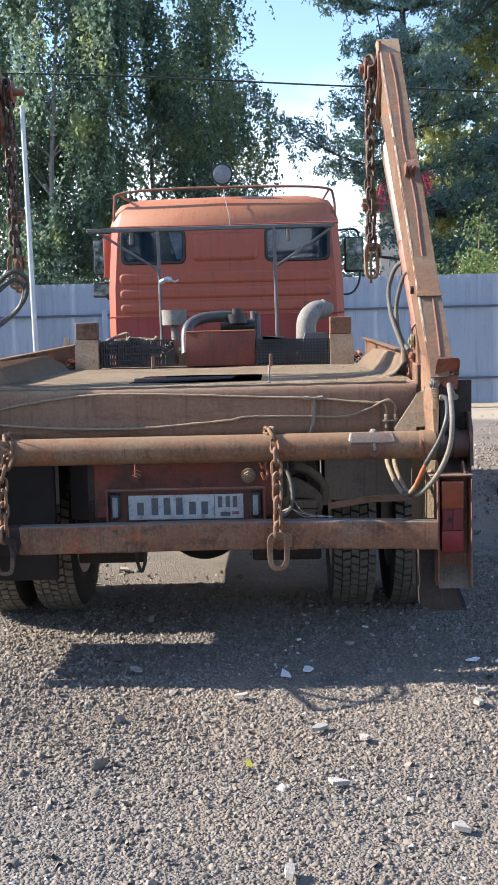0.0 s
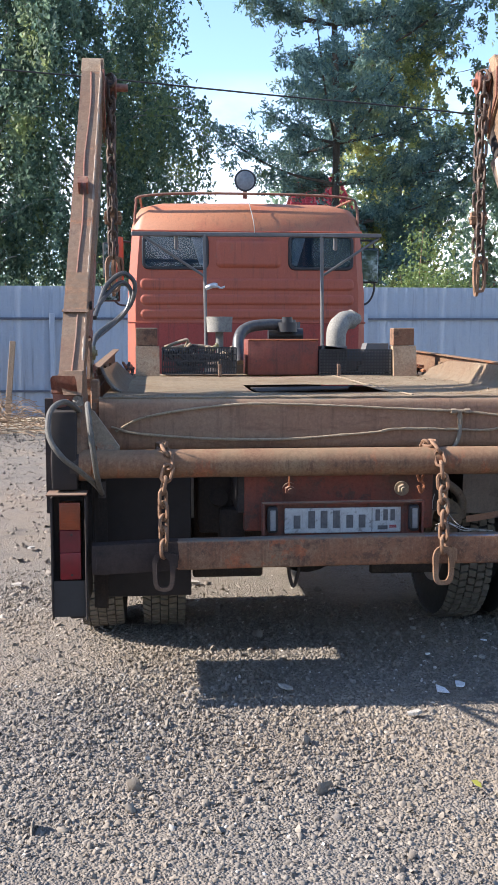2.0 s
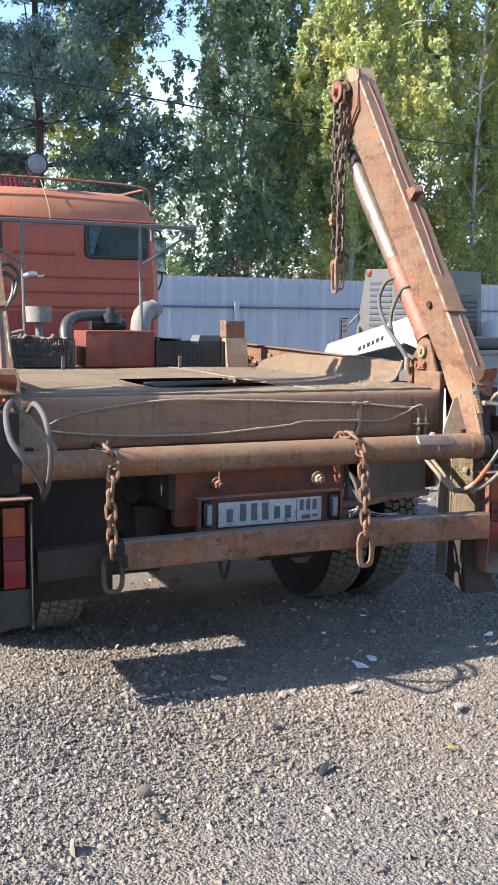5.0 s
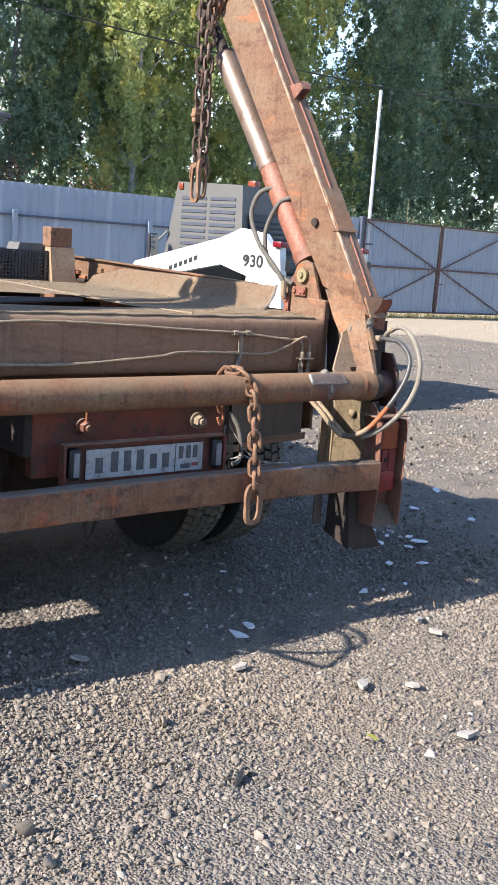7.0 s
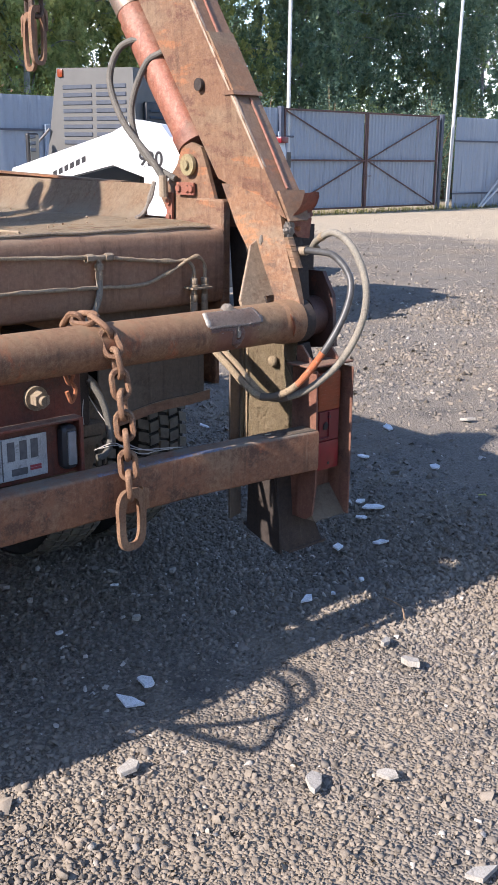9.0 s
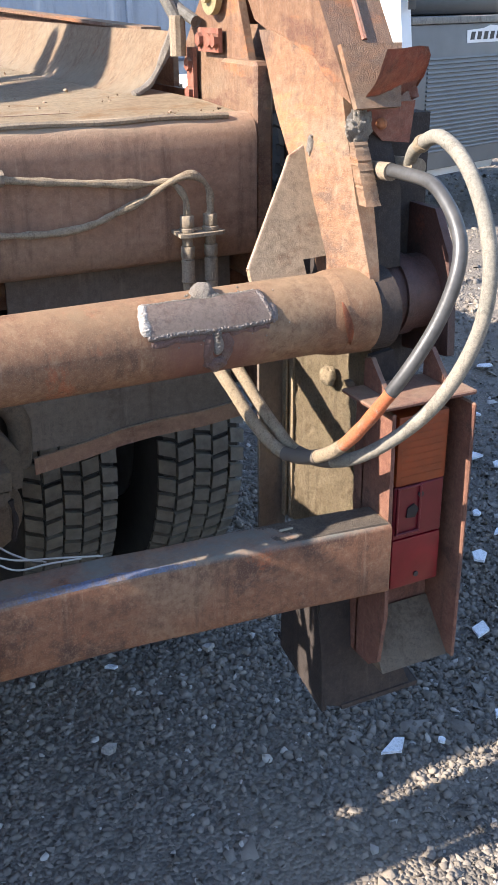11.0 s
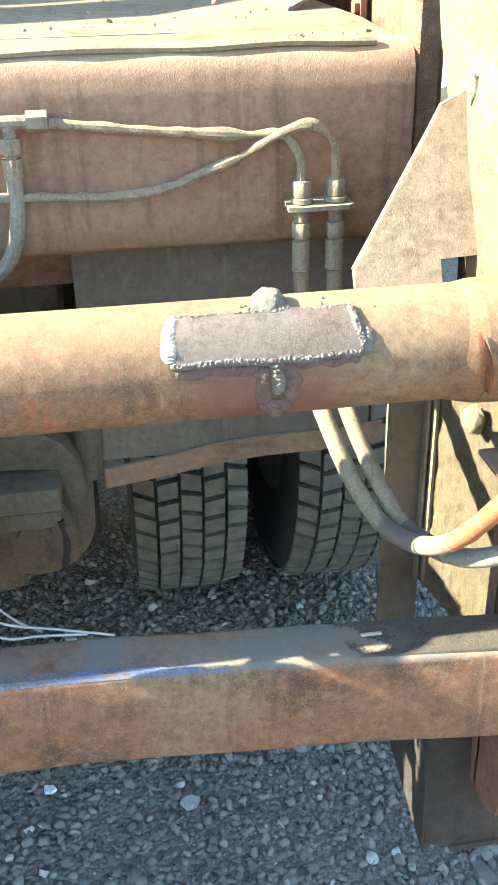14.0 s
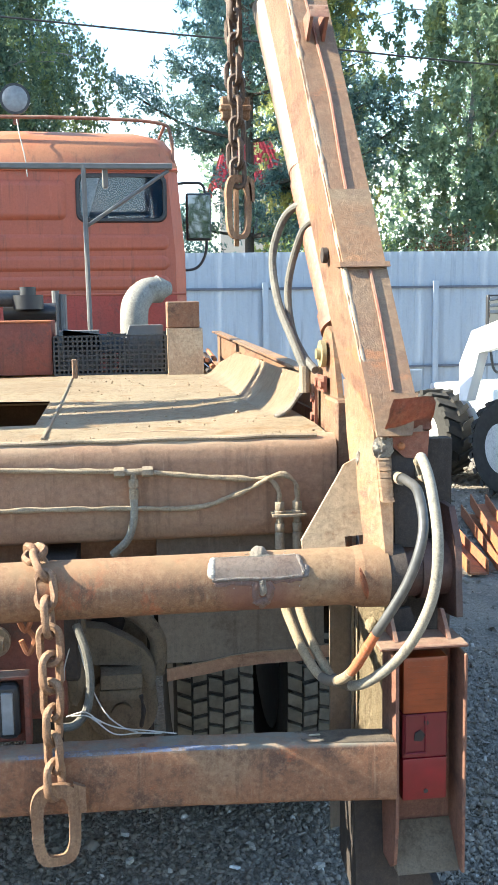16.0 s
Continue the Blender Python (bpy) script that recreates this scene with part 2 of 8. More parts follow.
M["flaky"] = worn("flaking orange hose paint", (0.40, 0.105, 0.035), (0.36, 0.12, 0.05), (0.27, 0.215, 0.15), 0.5, 0.42, 0.8, size=0.22)
M["guard"] = worn("dust-grey mudguard sheet", (0.135, 0.106, 0.080), (0.160, 0.128, 0.096), (0.10, 0.078, 0.058), 0.5, 0.3, 0.9, speck=0.3)
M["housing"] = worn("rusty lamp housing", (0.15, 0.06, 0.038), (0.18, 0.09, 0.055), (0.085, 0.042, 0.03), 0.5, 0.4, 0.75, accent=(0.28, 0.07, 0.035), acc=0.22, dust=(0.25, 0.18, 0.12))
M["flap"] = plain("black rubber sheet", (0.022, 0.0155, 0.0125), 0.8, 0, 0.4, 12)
# worn edge metal, made paler to hold the highlight along the edges
M["edge"] = worn("worn edge highlight", (0.34, 0.265, 0.195), (0.29, 0.20, 0.13), (0.23, 0.11, 0.058), 0.5, 0.4, 0.6, 0.15, size=0.5, bump=0.3)
M["yellowleaf"] = plain("fallen yellow leaf", (0.36, 0.34, 0.05), 0.6)
M["bluepaint"] = worn("faded blue paint", (0.105, 0.125, 0.20), (0.15, 0.16, 0.19), (0.165, 0.115, 0.085), 0.55, 0.65, 0.8, size=0.25)
M["caked"] = worn("thick caked mud", (0.30, 0.23, 0.14), (0.25, 0.185, 0.11), (0.18, 0.125, 0.075), 0.5, 0.35, 0.98, bump=1.0, size=0.35)
M["chip"] = plain("pale wood chip", (0.36, 0.31, 0.22), 0.8)
M["hosegrey"] = worn("grey looped hose", (0.10, 0.092, 0.078), (0.125, 0.112, 0.092), (0.062, 0.055, 0.046), 0.5, 0.35, 0.7, size=0.3, bump=0.4)
M["tape"] = plain("dusty black tape", (0.135, 0.110, 0.086), 0.85)
M["steelfit"] = worn("steel fittings", (0.25, 0.195, 0.135), (0.29, 0.225, 0.145), (0.16, 0.112, 0.074), 0.4, 0.3, 0.8, 0.08, size=0.3)
M["brass"] = worn("yellowed pin", (0.32, 0.27, 0.14), (0.25, 0.20, 0.12), (0.16, 0.11, 0.07), 0.4, 0.3, 0.55, 0.4, size=0.3)
M["rubber"] = plain("tyre rubber", (0.035, 0.032, 0.028), 0.9, 0, 0.4, 25, 0.4)
M["rubberdust"] = plain("dusty tyre tread", (0.165, 0.145, 0.115), 0.95, 0, 0.45, 26, 1.0)
M["rim"] = plain("grey wheel rim", (0.22, 0.21, 0.2), 0.5, 0.3)
M["rimwhite"] = worn("off-white wheel rim", (0.52, 0.52, 0.50), (0.45, 0.44, 0.41), (0.30, 0.27, 0.23), 0.5, 0.3, 0.5)
M["black"] = plain("black plastic", (0.022, 0.022, 0.024), 0.45)
M["greyplastic"] = plain("grey plastic", (0.13, 0.125, 0.12), 0.6)
M["intake"] = worn("weathered grey intake", (0.20, 0.19, 0.165), (0.25, 0.235, 0.20), (0.13, 0.115, 0.095), 0.5, 0.3, 0.7)
M["amber"] = plain("amber lens", (0.25, 0.045, 0.012), 0.28, 0, 0.45, 15)
M["redlens"] = plain("red lens", (0.19, 0.005, 0.012), 0.3, 0, 0.4, 15)
M["redlensdull"] = plain("dull red reflector", (0.13, 0.008, 0.014), 0.35, 0, 0.35, 15)
M["platewhite"] = worn("dirty plate white", (0.40, 0.41, 0.41), (0.30, 0.30, 0.295), (0.15, 0.14, 0.13), 0.5, 0.4, 0.55, size=0.3, bump=0.4)
M["ink"] = plain("faded black ink", (0.095, 0.095, 0.10), 0.6, 0, 0.5, 60)
M["redink"] = plain("faded red ink", (0.3, 0.05, 0.06), 0.6)
M["lampgrey"] = plain("dusty lamp glass", (0.20, 0.215, 0.23), 0.28, 0, 0.4, 25)
M["pane"] = thin_glass("cab window glass", (0.62, 0.74, 0.82))
M["curtain"] = plain("pale curtain cloth", (0.26, 0.31, 0.34), 0.9)
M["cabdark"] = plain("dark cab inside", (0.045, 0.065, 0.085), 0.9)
# glass tint darkened in place of unmodelled dark trees in the reflection
M["mirror"] = material("mirror glass", 0.03, 1.0)[0]
M["mirror"].node_tree.nodes["Principled BSDF"].inputs["Base Color"].default_value = (0.11, 0.13, 0.155, 1)
M["mirrorpale"] = material("bright mirror glass", 0.04, 1.0)[0]
M["mirrorpale"].node_tree.nodes["Principled BSDF"].inputs["Base Color"].default_value = (0.55, 0.60, 0.65, 1)
M["fence"] = worn("grey-blue profiled sheet", (0.262, 0.312, 0.375), (0.250, 0.295, 0.352), (0.232, 0.270, 0.32), 0.45, 0.15, 0.5, 0.0, size=3, bump=0.03, streak=(1, 1, 0.2), speck=0.1)
M["fencesteel"] = plain("fence rail paint", (0.07, 0.085, 0.12), 0.5)
M["gatered"] = worn("rusty gate frame", (0.105, 0.058, 0.052), (0.09, 0.058, 0.056), (0.07, 0.045, 0.045), 0.4, 0.3, 0.7)
M["galv"] = plain("galvanised pole", (0.52, 0.54, 0.55), 0.45, 0.3, 0.2, 4)
M["white"] = plain("white loader paint", (0.78, 0.79, 0.78), 0.35, 0, 0.1, 5, 0.03)
M["slot"] = plain("dim blue screen openings", (0.05, 0.062, 0.085), 0.6)
M["grey"] = plain("dark grey loader paint", (0.17, 0.172, 0.165), 0.45, 0, 0.15, 6, 0.05)
M["cabgrey"] = plain("warm grey loader cab paint", (0.105, 0.104, 0.098), 0.5, 0, 0.15, 6, 0.05)
M["bucketblue"] = worn("dark blue steel", (0.03, 0.045, 0.075), (0.05, 0.06, 0.08), (0.09, 0.06, 0.05), 0.4, 0.25, 0.5)
M["birchbark"] = worn("birch bark", (0.36, 0.345, 0.32), (0.28, 0.27, 0.24), (0.05, 0.045, 0.04), 0.4, 0.4, 0.9, size=2.5, streak=(1, 1, 3))
M["pinebark"] = worn("pine bark", (0.10, 0.080, 0.066), (0.12, 0.088, 0.066), (0.055, 0.045, 0.04), 0.5, 0.4, 0.95, size=2, bump=1)
M["redroof"] = plain("red metal roof", (0.26, 0.022, 0.03), 0.45)
M["housewall"] = plain("pale house wall", (0.55, 0.53, 0.5), 0.9)
M["tile"] = worn("broken white tile", (0.80, 0.81, 0.82), (0.72, 0.73, 0.74), (0.5, 0.48, 0.45), 0.3, 0.15, 0.35, size=0.4)
M["concrete"] = worn("concrete lumps", (0.36, 0.335, 0.295), (0.31, 0.29, 0.255), (0.25, 0.23, 0.20), 0.5, 0.3, 0.95, size=0.5)
M["wood"] = worn("weathered timber", (0.30, 0.20, 0.12), (0.36, 0.26, 0.17), (0.18, 0.11, 0.07), 0.5, 0.3, 0.9, streak=(1, 1, 0.3))
M["rustbright"] = worn("orange rust", (0.33, 0.12, 0.045), (0.28, 0.10, 0.05), (0.18, 0.08, 0.05), 0.5, 0.4, 0.85)
M["wire"] = plain("pale wire", (0.40, 0.37, 0.33), 0.6)
M["green"] = plain("bright green paint", (0.05, 0.42, 0.14), 0.5)


def leaf_material(name, a, b, c, through_light=0.35):
    m, n, l, p = material(name, 0.55)
    geo = n.new("ShaderNodeNewGeometry")
    col = blend(n, l, geo.outputs["Random Per Island"], a, b)
    col = blend(n, l, ramp(n, l, noise_node(n, l, 0.9, 3), 0.52, 0.66), col, c)
    l.new(col, p.inputs["Base Color"])
    p.inputs["Specular IOR Level"].default_value = 0.35
    t, mix = n.new("ShaderNodeBsdfTranslucent"), n.new("ShaderNodeMixShader")
    l.new(col, t.inputs[0])
    mix.inputs[0].default_value = through_light
    l.new(p.outputs[0], mix.inputs[1])
    l.new(t.outputs[0], mix.inputs[2])
    l.new(mix.outputs[0], n["Material Output"].inputs[0])
    return m


# birch tones with light put in: sunlit, and shaded with a bluish haze
M["birchlit"] = leaf_material("birch leaves", (0.30, 0.37, 0.15), (0.60, 0.62, 0.28), (0.66, 0.59, 0.20), 0.65)
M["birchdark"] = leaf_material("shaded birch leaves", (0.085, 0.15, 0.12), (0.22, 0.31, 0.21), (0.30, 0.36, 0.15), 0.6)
M["needle"] = leaf_material("pine needles", (0.085, 0.165, 0.165), (0.25, 0.37, 0.33), (0.26, 0.34, 0.21), 0.5)
# birch tone again, darker for trees out of the sun
M["birchdim"] = leaf_material("dimmer birch leaves", (0.13, 0.21, 0.14), (0.31, 0.40, 0.25), (0.30, 0.34, 0.15), 0.6)
M["shrub"] = leaf_material("shrub leaves", (0.14, 0.21, 0.07), (0.25, 0.31, 0.12), (0.18, 0.24, 0.08), 0.42)
M["autumn"] = leaf_material("reddish shrub leaves", (0.16, 0.06, 0.04), (0.13, 0.09, 0.04), (0.09, 0.10, 0.04))
M["grass"] = leaf_material("grass blades", (0.14, 0.16, 0.05), (0.25, 0.22, 0.08), (0.2, 0.19, 0.07))
M["strawstick"] = plain("dry twigs", (0.30, 0.20, 0.12), 0.9, 0, 0.5, 9)

# gravel: stones of several greys, and the fine bed that they lie on
m, n, l, b = material("gravel stones", 0.9)
geo = n.new("ShaderNodeNewGeometry")
c = blend(n, l, ramp(n, l, geo.outputs["Random Per Island"], 0.05, 1.0), (0.136, 0.118, 0.098), (0.248, 0.217, 0.180))
pale = n.new("ShaderNodeMath")
pale.operation = "GREATER_THAN"
pale.inputs[1].default_value = 0.982
l.new(geo.outputs["Random Per Island"], pale.inputs[0])
c = blend(n, l, pale.outputs[0], c, (0.46, 0.425, 0.375))
c = blend(n, l, times(n, l, ramp(n, l, noise_node(n, l, 0.7, 6), 0.44, 0.62), 0.6), c, (0.235, 0.190, 0.140))
c = blend(n, l, times(n, l, ramp(n, l, noise_node(n, l, 1.7, 7, 0.65, (0.5, 1.0, 1.0)), 0.55, 0.66), 0.35), c, (0.35, 0.305, 0.245))
l.new(c, b.inputs["Base Color"])
relief(n, l, b, noise_node(n, l, 160, 4), 0.5, 0.003)
M["stones"] = m

m, n, l, b = material("gravel ground", 0.95)
vor = n.new("ShaderNodeTexVoronoi")
vor.inputs["Scale"].default_value = 95.0
tc = n.new("ShaderNodeTexCoord")
l.new(tc.outputs["Object"], vor.inputs["Vector"])
sep = n.new("ShaderNodeSeparateColor")
l.new(vor.outputs["Color"], sep.inputs[0])
c = blend(n, l, ramp(n, l, sep.outputs[0], 0.0, 1.0), (0.120, 0.105, 0.088), (0.215, 0.188, 0.156))
c = blend(n, l, times(n, l, ramp(n, l, noise_node(n, l, 0.7, 6), 0.44, 0.62), 0.7), c, (0.205, 0.166, 0.122))
c = blend(n, l, times(n, l, ramp(n, l, noise_node(n, l, 1.7, 7, 0.65, (0.5, 1.0, 1.0)), 0.55, 0.66), 0.4), c, (0.26, 0.225, 0.18))
c = blend(n, l, ramp(n, l, noise_node(n, l, 2.2, 6), 0.55, 0.75), c, (0.085, 0.076, 0.066))
sandy = n.new("ShaderNodeSeparateXYZ")
l.new(tc.outputs["Object"], sandy.inputs[0])
edge = n.new("ShaderNodeMath")
edge.operation = "MULTIPLY_ADD"
l.new(noise_node(n, l, 0.5, 4), edge.inputs[0])
edge.inputs[1].default_value = 3.0
side_, far_side = n.new("ShaderNodeMath"), n.new("ShaderNodeMath")
side_.operation, far_side.operation = "SUBTRACT", "MAXIMUM"
side_.inputs[1].default_value = 2.9
l.new(sandy.outputs[0], side_.inputs[0])
l.new(side_.outputs[0], far_side.inputs[0])
l.new(sandy.outputs[1], far_side.inputs[1])
l.new(far_side.outputs[0], edge.inputs[2])
c = blend(n, l, ramp(n, l, edge.outputs[0], 13.2, 14.0), c, (0.40, 0.335, 0.245))
l.new(c, b.inputs["Base Color"])
hh = n.new("ShaderNodeMath")
hh.operation = "SUBTRACT"
hh.inputs[0].default_value = 1.0
l.new(vor.outputs["Distance"], hh.inputs[1])
relief(n, l, b, hh.outputs[0], 0.8, 0.012)
M["ground"] = m


# ---- mesh helpers ----
def mesh_of(name, bm, mat, smooth=35):
    me = bpy.data.meshes.new(name)
    bmesh.ops.recalc_face_normals(bm, faces=bm.faces)
    bm.to_mesh(me)
    bm.free()
    me.materials.append(M[mat])
    if smooth:
        me.polygons.foreach_set("use_smooth", [True] * len(me.polygons))
        me.set_sharp_from_angle(angle=radians(smooth))
    return me


def part(name, bm, mat, parent=None, label="", smooth=35):
    ob = new(name, bm if isinstance(bm, bpy.types.Mesh) else mesh_of(name, bm, mat, smooth))
    ob.parent = parent
    return tagged(ob, label)


def thing(name, label, category, at=(0, 0, 0), group="", kind=""):
    e = new(name)
    e.location = at
    e.empty_display_size = 0.1
    return tagged(e, label, category, group, kind)


def raw(name, verts, faces, mat, parent=None, label="", smooth=0):
    me = bpy.data.meshes.new(name)
    verts, faces = np.asarray(verts, np.float32), np.asarray(faces, np.int32)
    k = faces.shape[1]
    me.vertices.add(len(verts))
    me.vertices.foreach_set("co", verts.ravel())
    me.loops.add(faces.size)
    me.loops.foreach_set("vertex_index", faces.ravel())
    me.polygons.add(len(faces))
    me.polygons.foreach_set("loop_start", np.arange(0, faces.size, k, dtype=np.int32))
    me.update(calc_edges=True)
    me.materials.append(M[mat])
    if smooth:
        me.polygons.foreach_set("use_smooth", [True] * len(faces))
        me.set_sharp_from_angle(angle=radians(smooth))
    ob = new(name, me)
    ob.parent = parent
    return tagged(ob, label)


def B():
    return bmesh.new()


def box(bm, x0, x1, y0, y1, z0, z1, m=None):
    c = Matrix.Translation(((x0 + x1) / 2, (y0 + y1) / 2, (z0 + z1) / 2)) @ Matrix.Diagonal((x1 - x0, y1 - y0, z1 - z0, 1))
    bmesh.ops.create_cube(bm, size=1, matrix=m @ c if m else c)
    return bm


def bev(bm, w=0.004, seg=2):
    e = [x for x in bm.edges if len(x.link_faces) == 2 and x.calc_face_angle(0) > radians(40)]
    bmesh.ops.bevel(bm, geom=e, offset=w, segments=seg, affect="EDGES", profile=0.6, clamp_overlap=True)
    return bm


def frame_of(p0, p1):
    p0, p1 = Vector(p0), Vector(p1)
    return Matrix.Translation(p0) @ (p1 - p0).to_track_quat("Z", "Y").to_matrix().to_4x4(), (p1 - p0).length


def cyl(bm, p0, p1, r, r1=None, seg=16):
    m, h = frame_of(p0, p1)
    bmesh.ops.create_cone(bm, cap_ends=True, segments=seg, radius1=r, radius2=r if r1 is None else r1, depth=h, matrix=m @ Matrix.Translation((0, 0, h / 2)))
    return bm


def ball(bm, c, r, u=12, v=8, s=(1, 1, 1)):
    bmesh.ops.create_uvsphere(bm, u_segments=u, v_segments=v, radius=r, matrix=Matrix.Translation(c) @ Matrix.Diagonal((*s, 1)))
    return bm


def prism(bm, pts, vec):
    vec = Vector(vec)
    a = [bm.verts.new(Vector(p)) for p in pts]
    c = [bm.verts.new(Vector(p) + vec) for p in pts]
    k = len(pts)
    bm.faces.new(a[::-1])
    bm.faces.new(c)
    for i in range(k):
        bm.faces.new((a[i], a[(i + 1) % k], c[(i + 1) % k], c[i]))
    return bm


def spline(pts, steps=8):
    p = [Vector(q) for q in pts]
    p = [p[0] * 2 - p[1], *p, p[-1] * 2 - p[-2]]
    out = []
    for i in range(1, len(p) - 2):
        for k in range(steps):
            t = k / steps
            out.append(0.5 * ((2 * p[i]) + (p[i + 1] - p[i - 1]) * t + (2 * p[i - 1] - 5 * p[i] + 4 * p[i + 1] - p[i + 2]) * t * t + (3 * p[i] - p[i - 1] - 3 * p[i + 1] + p[i + 2]) * t**3))
    return out + [p[-2]]


def tube(bm, pts, r, seg=8, steps=8, curve=True, closed=False, wob=0.0):
    p = spline(pts, steps) if curve else [Vector(q) for q in pts]
    rings, side = [], None
    for i, q in enumerate(p):
        if closed:
            d = p[(i + 1) % len(p)] - p[i - 1]
        else:
            d = p[min(i + 1, len(p) - 1)] - p[max(i - 1, 0)]
        d.normalize()
        if side is None:
            side = d.orthogonal().normalized()
        side = (side - d * side.dot(d)).normalized()
        up = d.cross(side)
        rr = r[min(i, len(r) - 1)] if isinstance(r, (list, tuple)) else r
        rr *= 1 + wob * noise.noise(q * 40)
        rings.append([bm.verts.new(q + (side * math.cos(a) + up * math.sin(a)) * rr) for a in (2 * math.pi * k / seg for k in range(seg))])
    for i in range(len(rings) - (0 if closed else 1)):
        a, c = rings[i], rings[(i + 1) % len(rings)]
        for k in range(seg):
            bm.faces.new((a[k], a[(k + 1) % seg], c[(k + 1) % seg], c[k]))
    if not closed:
        bm.faces.new(rings[0][::-1])
        bm.faces.new(rings[-1])
    return bm


def lump(bm, c, r, sx=1.0, sy=1.0, sz=1.0, rough=0.35, seed=0.0, u=18, v=12):
    """One knobbly blob of metal."""
    made = bmesh.ops.create_uvsphere(bm, u_segments=u, v_segments=v, radius=1.0)["verts"]
    for q in made:
        k = 1 + rough * noise.noise(q.co * 3.2 + Vector((seed, 2.0, 5.0))) + 0.5 * rough * noise.noise(q.co * 8.0 + Vector((seed, 0, 0)))
        q.co = Vector(c) + Vector((q.co.x * sx, q.co.y * sy, q.co.z * sz)) * r * k
    return bm


def slanted(p0, p1, x_half, depth, bm=None):
    """A box bar whose back face runs from p0 to p1, x_half wide each way and depth long in y."""
    bm = bm or B()
    p0, p1 = Vector(p0), Vector(p1)
    pts = [p0 + Vector((sx * x_half, dy, 0)) for sx, dy in ((-1, 0), (1, 0), (1, depth), (-1, depth))]
    return prism(bm, pts, p1 - p0)

# ---- ground and fence ----
bm = B()
nx = [-260, -90, -30, -14, -9, -6] + [-4 + 0.5 * k for k in range(21)] + [8, 12, 16, 22, 40, 100, 260]
ny = [-200, -60, -20, -10, -7] + [-5 + 0.5 * k for k in range(25)] + [9, 11, 13, 15, 18, 25, 50, 120, 300]
gv = {(x, y): bm.verts.new((x, y, -0.012 + 0.012 * noise.noise(Vector((x * 0.7, y * 0.7, 0))) * (abs(x) < 12 and abs(y) < 12) + (0.22 if (y >= 15 and x >= 12) else 0.0))) for x in nx for y in ny}
for i in range(len(nx) - 1):
    for j in range(len(ny) - 1):
        bm.faces.new((gv[nx[i], ny[j]], gv[nx[i + 1], ny[j]], gv[nx[i + 1], ny[j + 1]], gv[nx[i], ny[j + 1]]))
ground = tagged(part("ground", bm, "ground", None, "", 60), "grey gravel yard with a sandy strip along the fence", "ground", kind="structure")

FY, FTOP = 14.70, 2.50
fence = thing("fence", "grey-blue profiled sheet fence around the yard", "fence", (0, FY, 0), kind="structure")


def sheet_mesh(width, height, pitch=0.19, depth=0.011):
    xs, k = [], 0
    n = int(width / pitch)
    for i in range(n):
        x = i * width / n
        p = width / n
        xs += [(x, 0.0), (x + p * 0.55, 0.0), (x + p * 0.65, -depth), (x + p * 0.90, -depth)]
    xs.append((width, 0.0))
    v = [(x, y, z) for z in (0.0, height) for x, y in xs]
    m = len(xs)
    f = [(i, i + 1, m + i + 1, m + i) for i in range(m - 1)]
    return v, f


sv, sf = sheet_mesh(1.15, 2.44)
x = -13.8
first = None
while x < 14.4:
    if first is None:
        first = raw("sheet", sv, sf, "fence", fence)
        first.location = (x, 0, 0.06)
    else:
        o = new("sheet", first.data)
        o.parent, o.location = fence, (x, 0.0, 0.06)
    x += 1.15
x = 21.4
while x < 46:
    o = new("sheet", first.data)
    o.parent, o.location = fence, (x, 0.0, 0.06)
    x += 1.15
for x0, x1 in ((-13.8, 15.4), (21.3, 46.4)):
    for z in (1.90, 0.55):
        o = part("rail", bev(box(B(), x0, x1, -0.055, -0.024, z - 0.02, z + 0.02), 0.004, 1), "fencesteel", fence)
post_me = None
px = -11.6
while px < 46:
    if not 15.6 < px < 21.0:
        if post_me is None:
            o = part("post", bev(box(B(), -0.05, 0.05, -0.085, -0.025, -0.02, 2.0), 0.006, 1), "fence", fence)
            post_me = o.data
        else:
            o = new("post", post_me)
            o.parent = fence
        o.location = (px, 0, 0)
    px += 2.95
# fences that close the yard out of view
for nm, loc, rot, count in (("fence", (-13.8, -14, 0), 90, 25), ("fence", (46.4, -14, 0), 90, 25)):
    f2 = thing(nm, "grey-blue profiled sheet fence around the yard", "fence", loc, kind="structure")
    for k in range(count):
        o = new("sheet", first.data)
        o.parent = f2
        o.matrix_local = Matrix.Rotation(radians(90), 4, "Z") @ Matrix.Translation((1.15 * k, 0, 0.06))

# gate of two braced leaves
gate = thing("metal_gate", "closed two-leaf profiled sheet gate with rusty braced frame", "gate", (15.09, FY - 0.02, 0.24), kind="structure")
gv_, gf_ = sheet_mesh(2.66, 2.20, 0.115, 0.018)
gs = None
for k in range(2):
    ox = 0.02 + 2.76 * k
    if gs is None:
        gs = raw("gate_sheet", gv_, gf_, "fence", gate)
        gs.location = (ox, 0.0, 0.05)
    else:
        o = new("gate_sheet", gs.data)
        o.parent, o.location = gate, (ox, 0.0, 0.05)
    bm = B()
    for z in (0.05, 1.15, 2.24):
        box(bm, ox - 0.03, ox + 2.69, -0.065, -0.025, z - 0.02, z + 0.02)
    for xx in (ox - 0.02, ox + 2.68):
        box(bm, xx - 0.025, xx + 0.025, -0.067, -0.023, 0.03, 2.26)
    part("gate_frame", bev(bm, 0.004, 1), "gatered", gate, "rusty square tube frame")
    bm = B()
    a, c = (ox, ox + 2.66)
    for z0, z1 in (((2.22, 1.15), (1.15, 0.05))[k], ((0.05, 1.15), (1.15, 2.22))[k]):
        tube(bm, [(a, -0.05, z0), (c, -0.05, z1)], 0.018, 4, curve=False)
    part("gate_brace", bm, "gatered", gate)
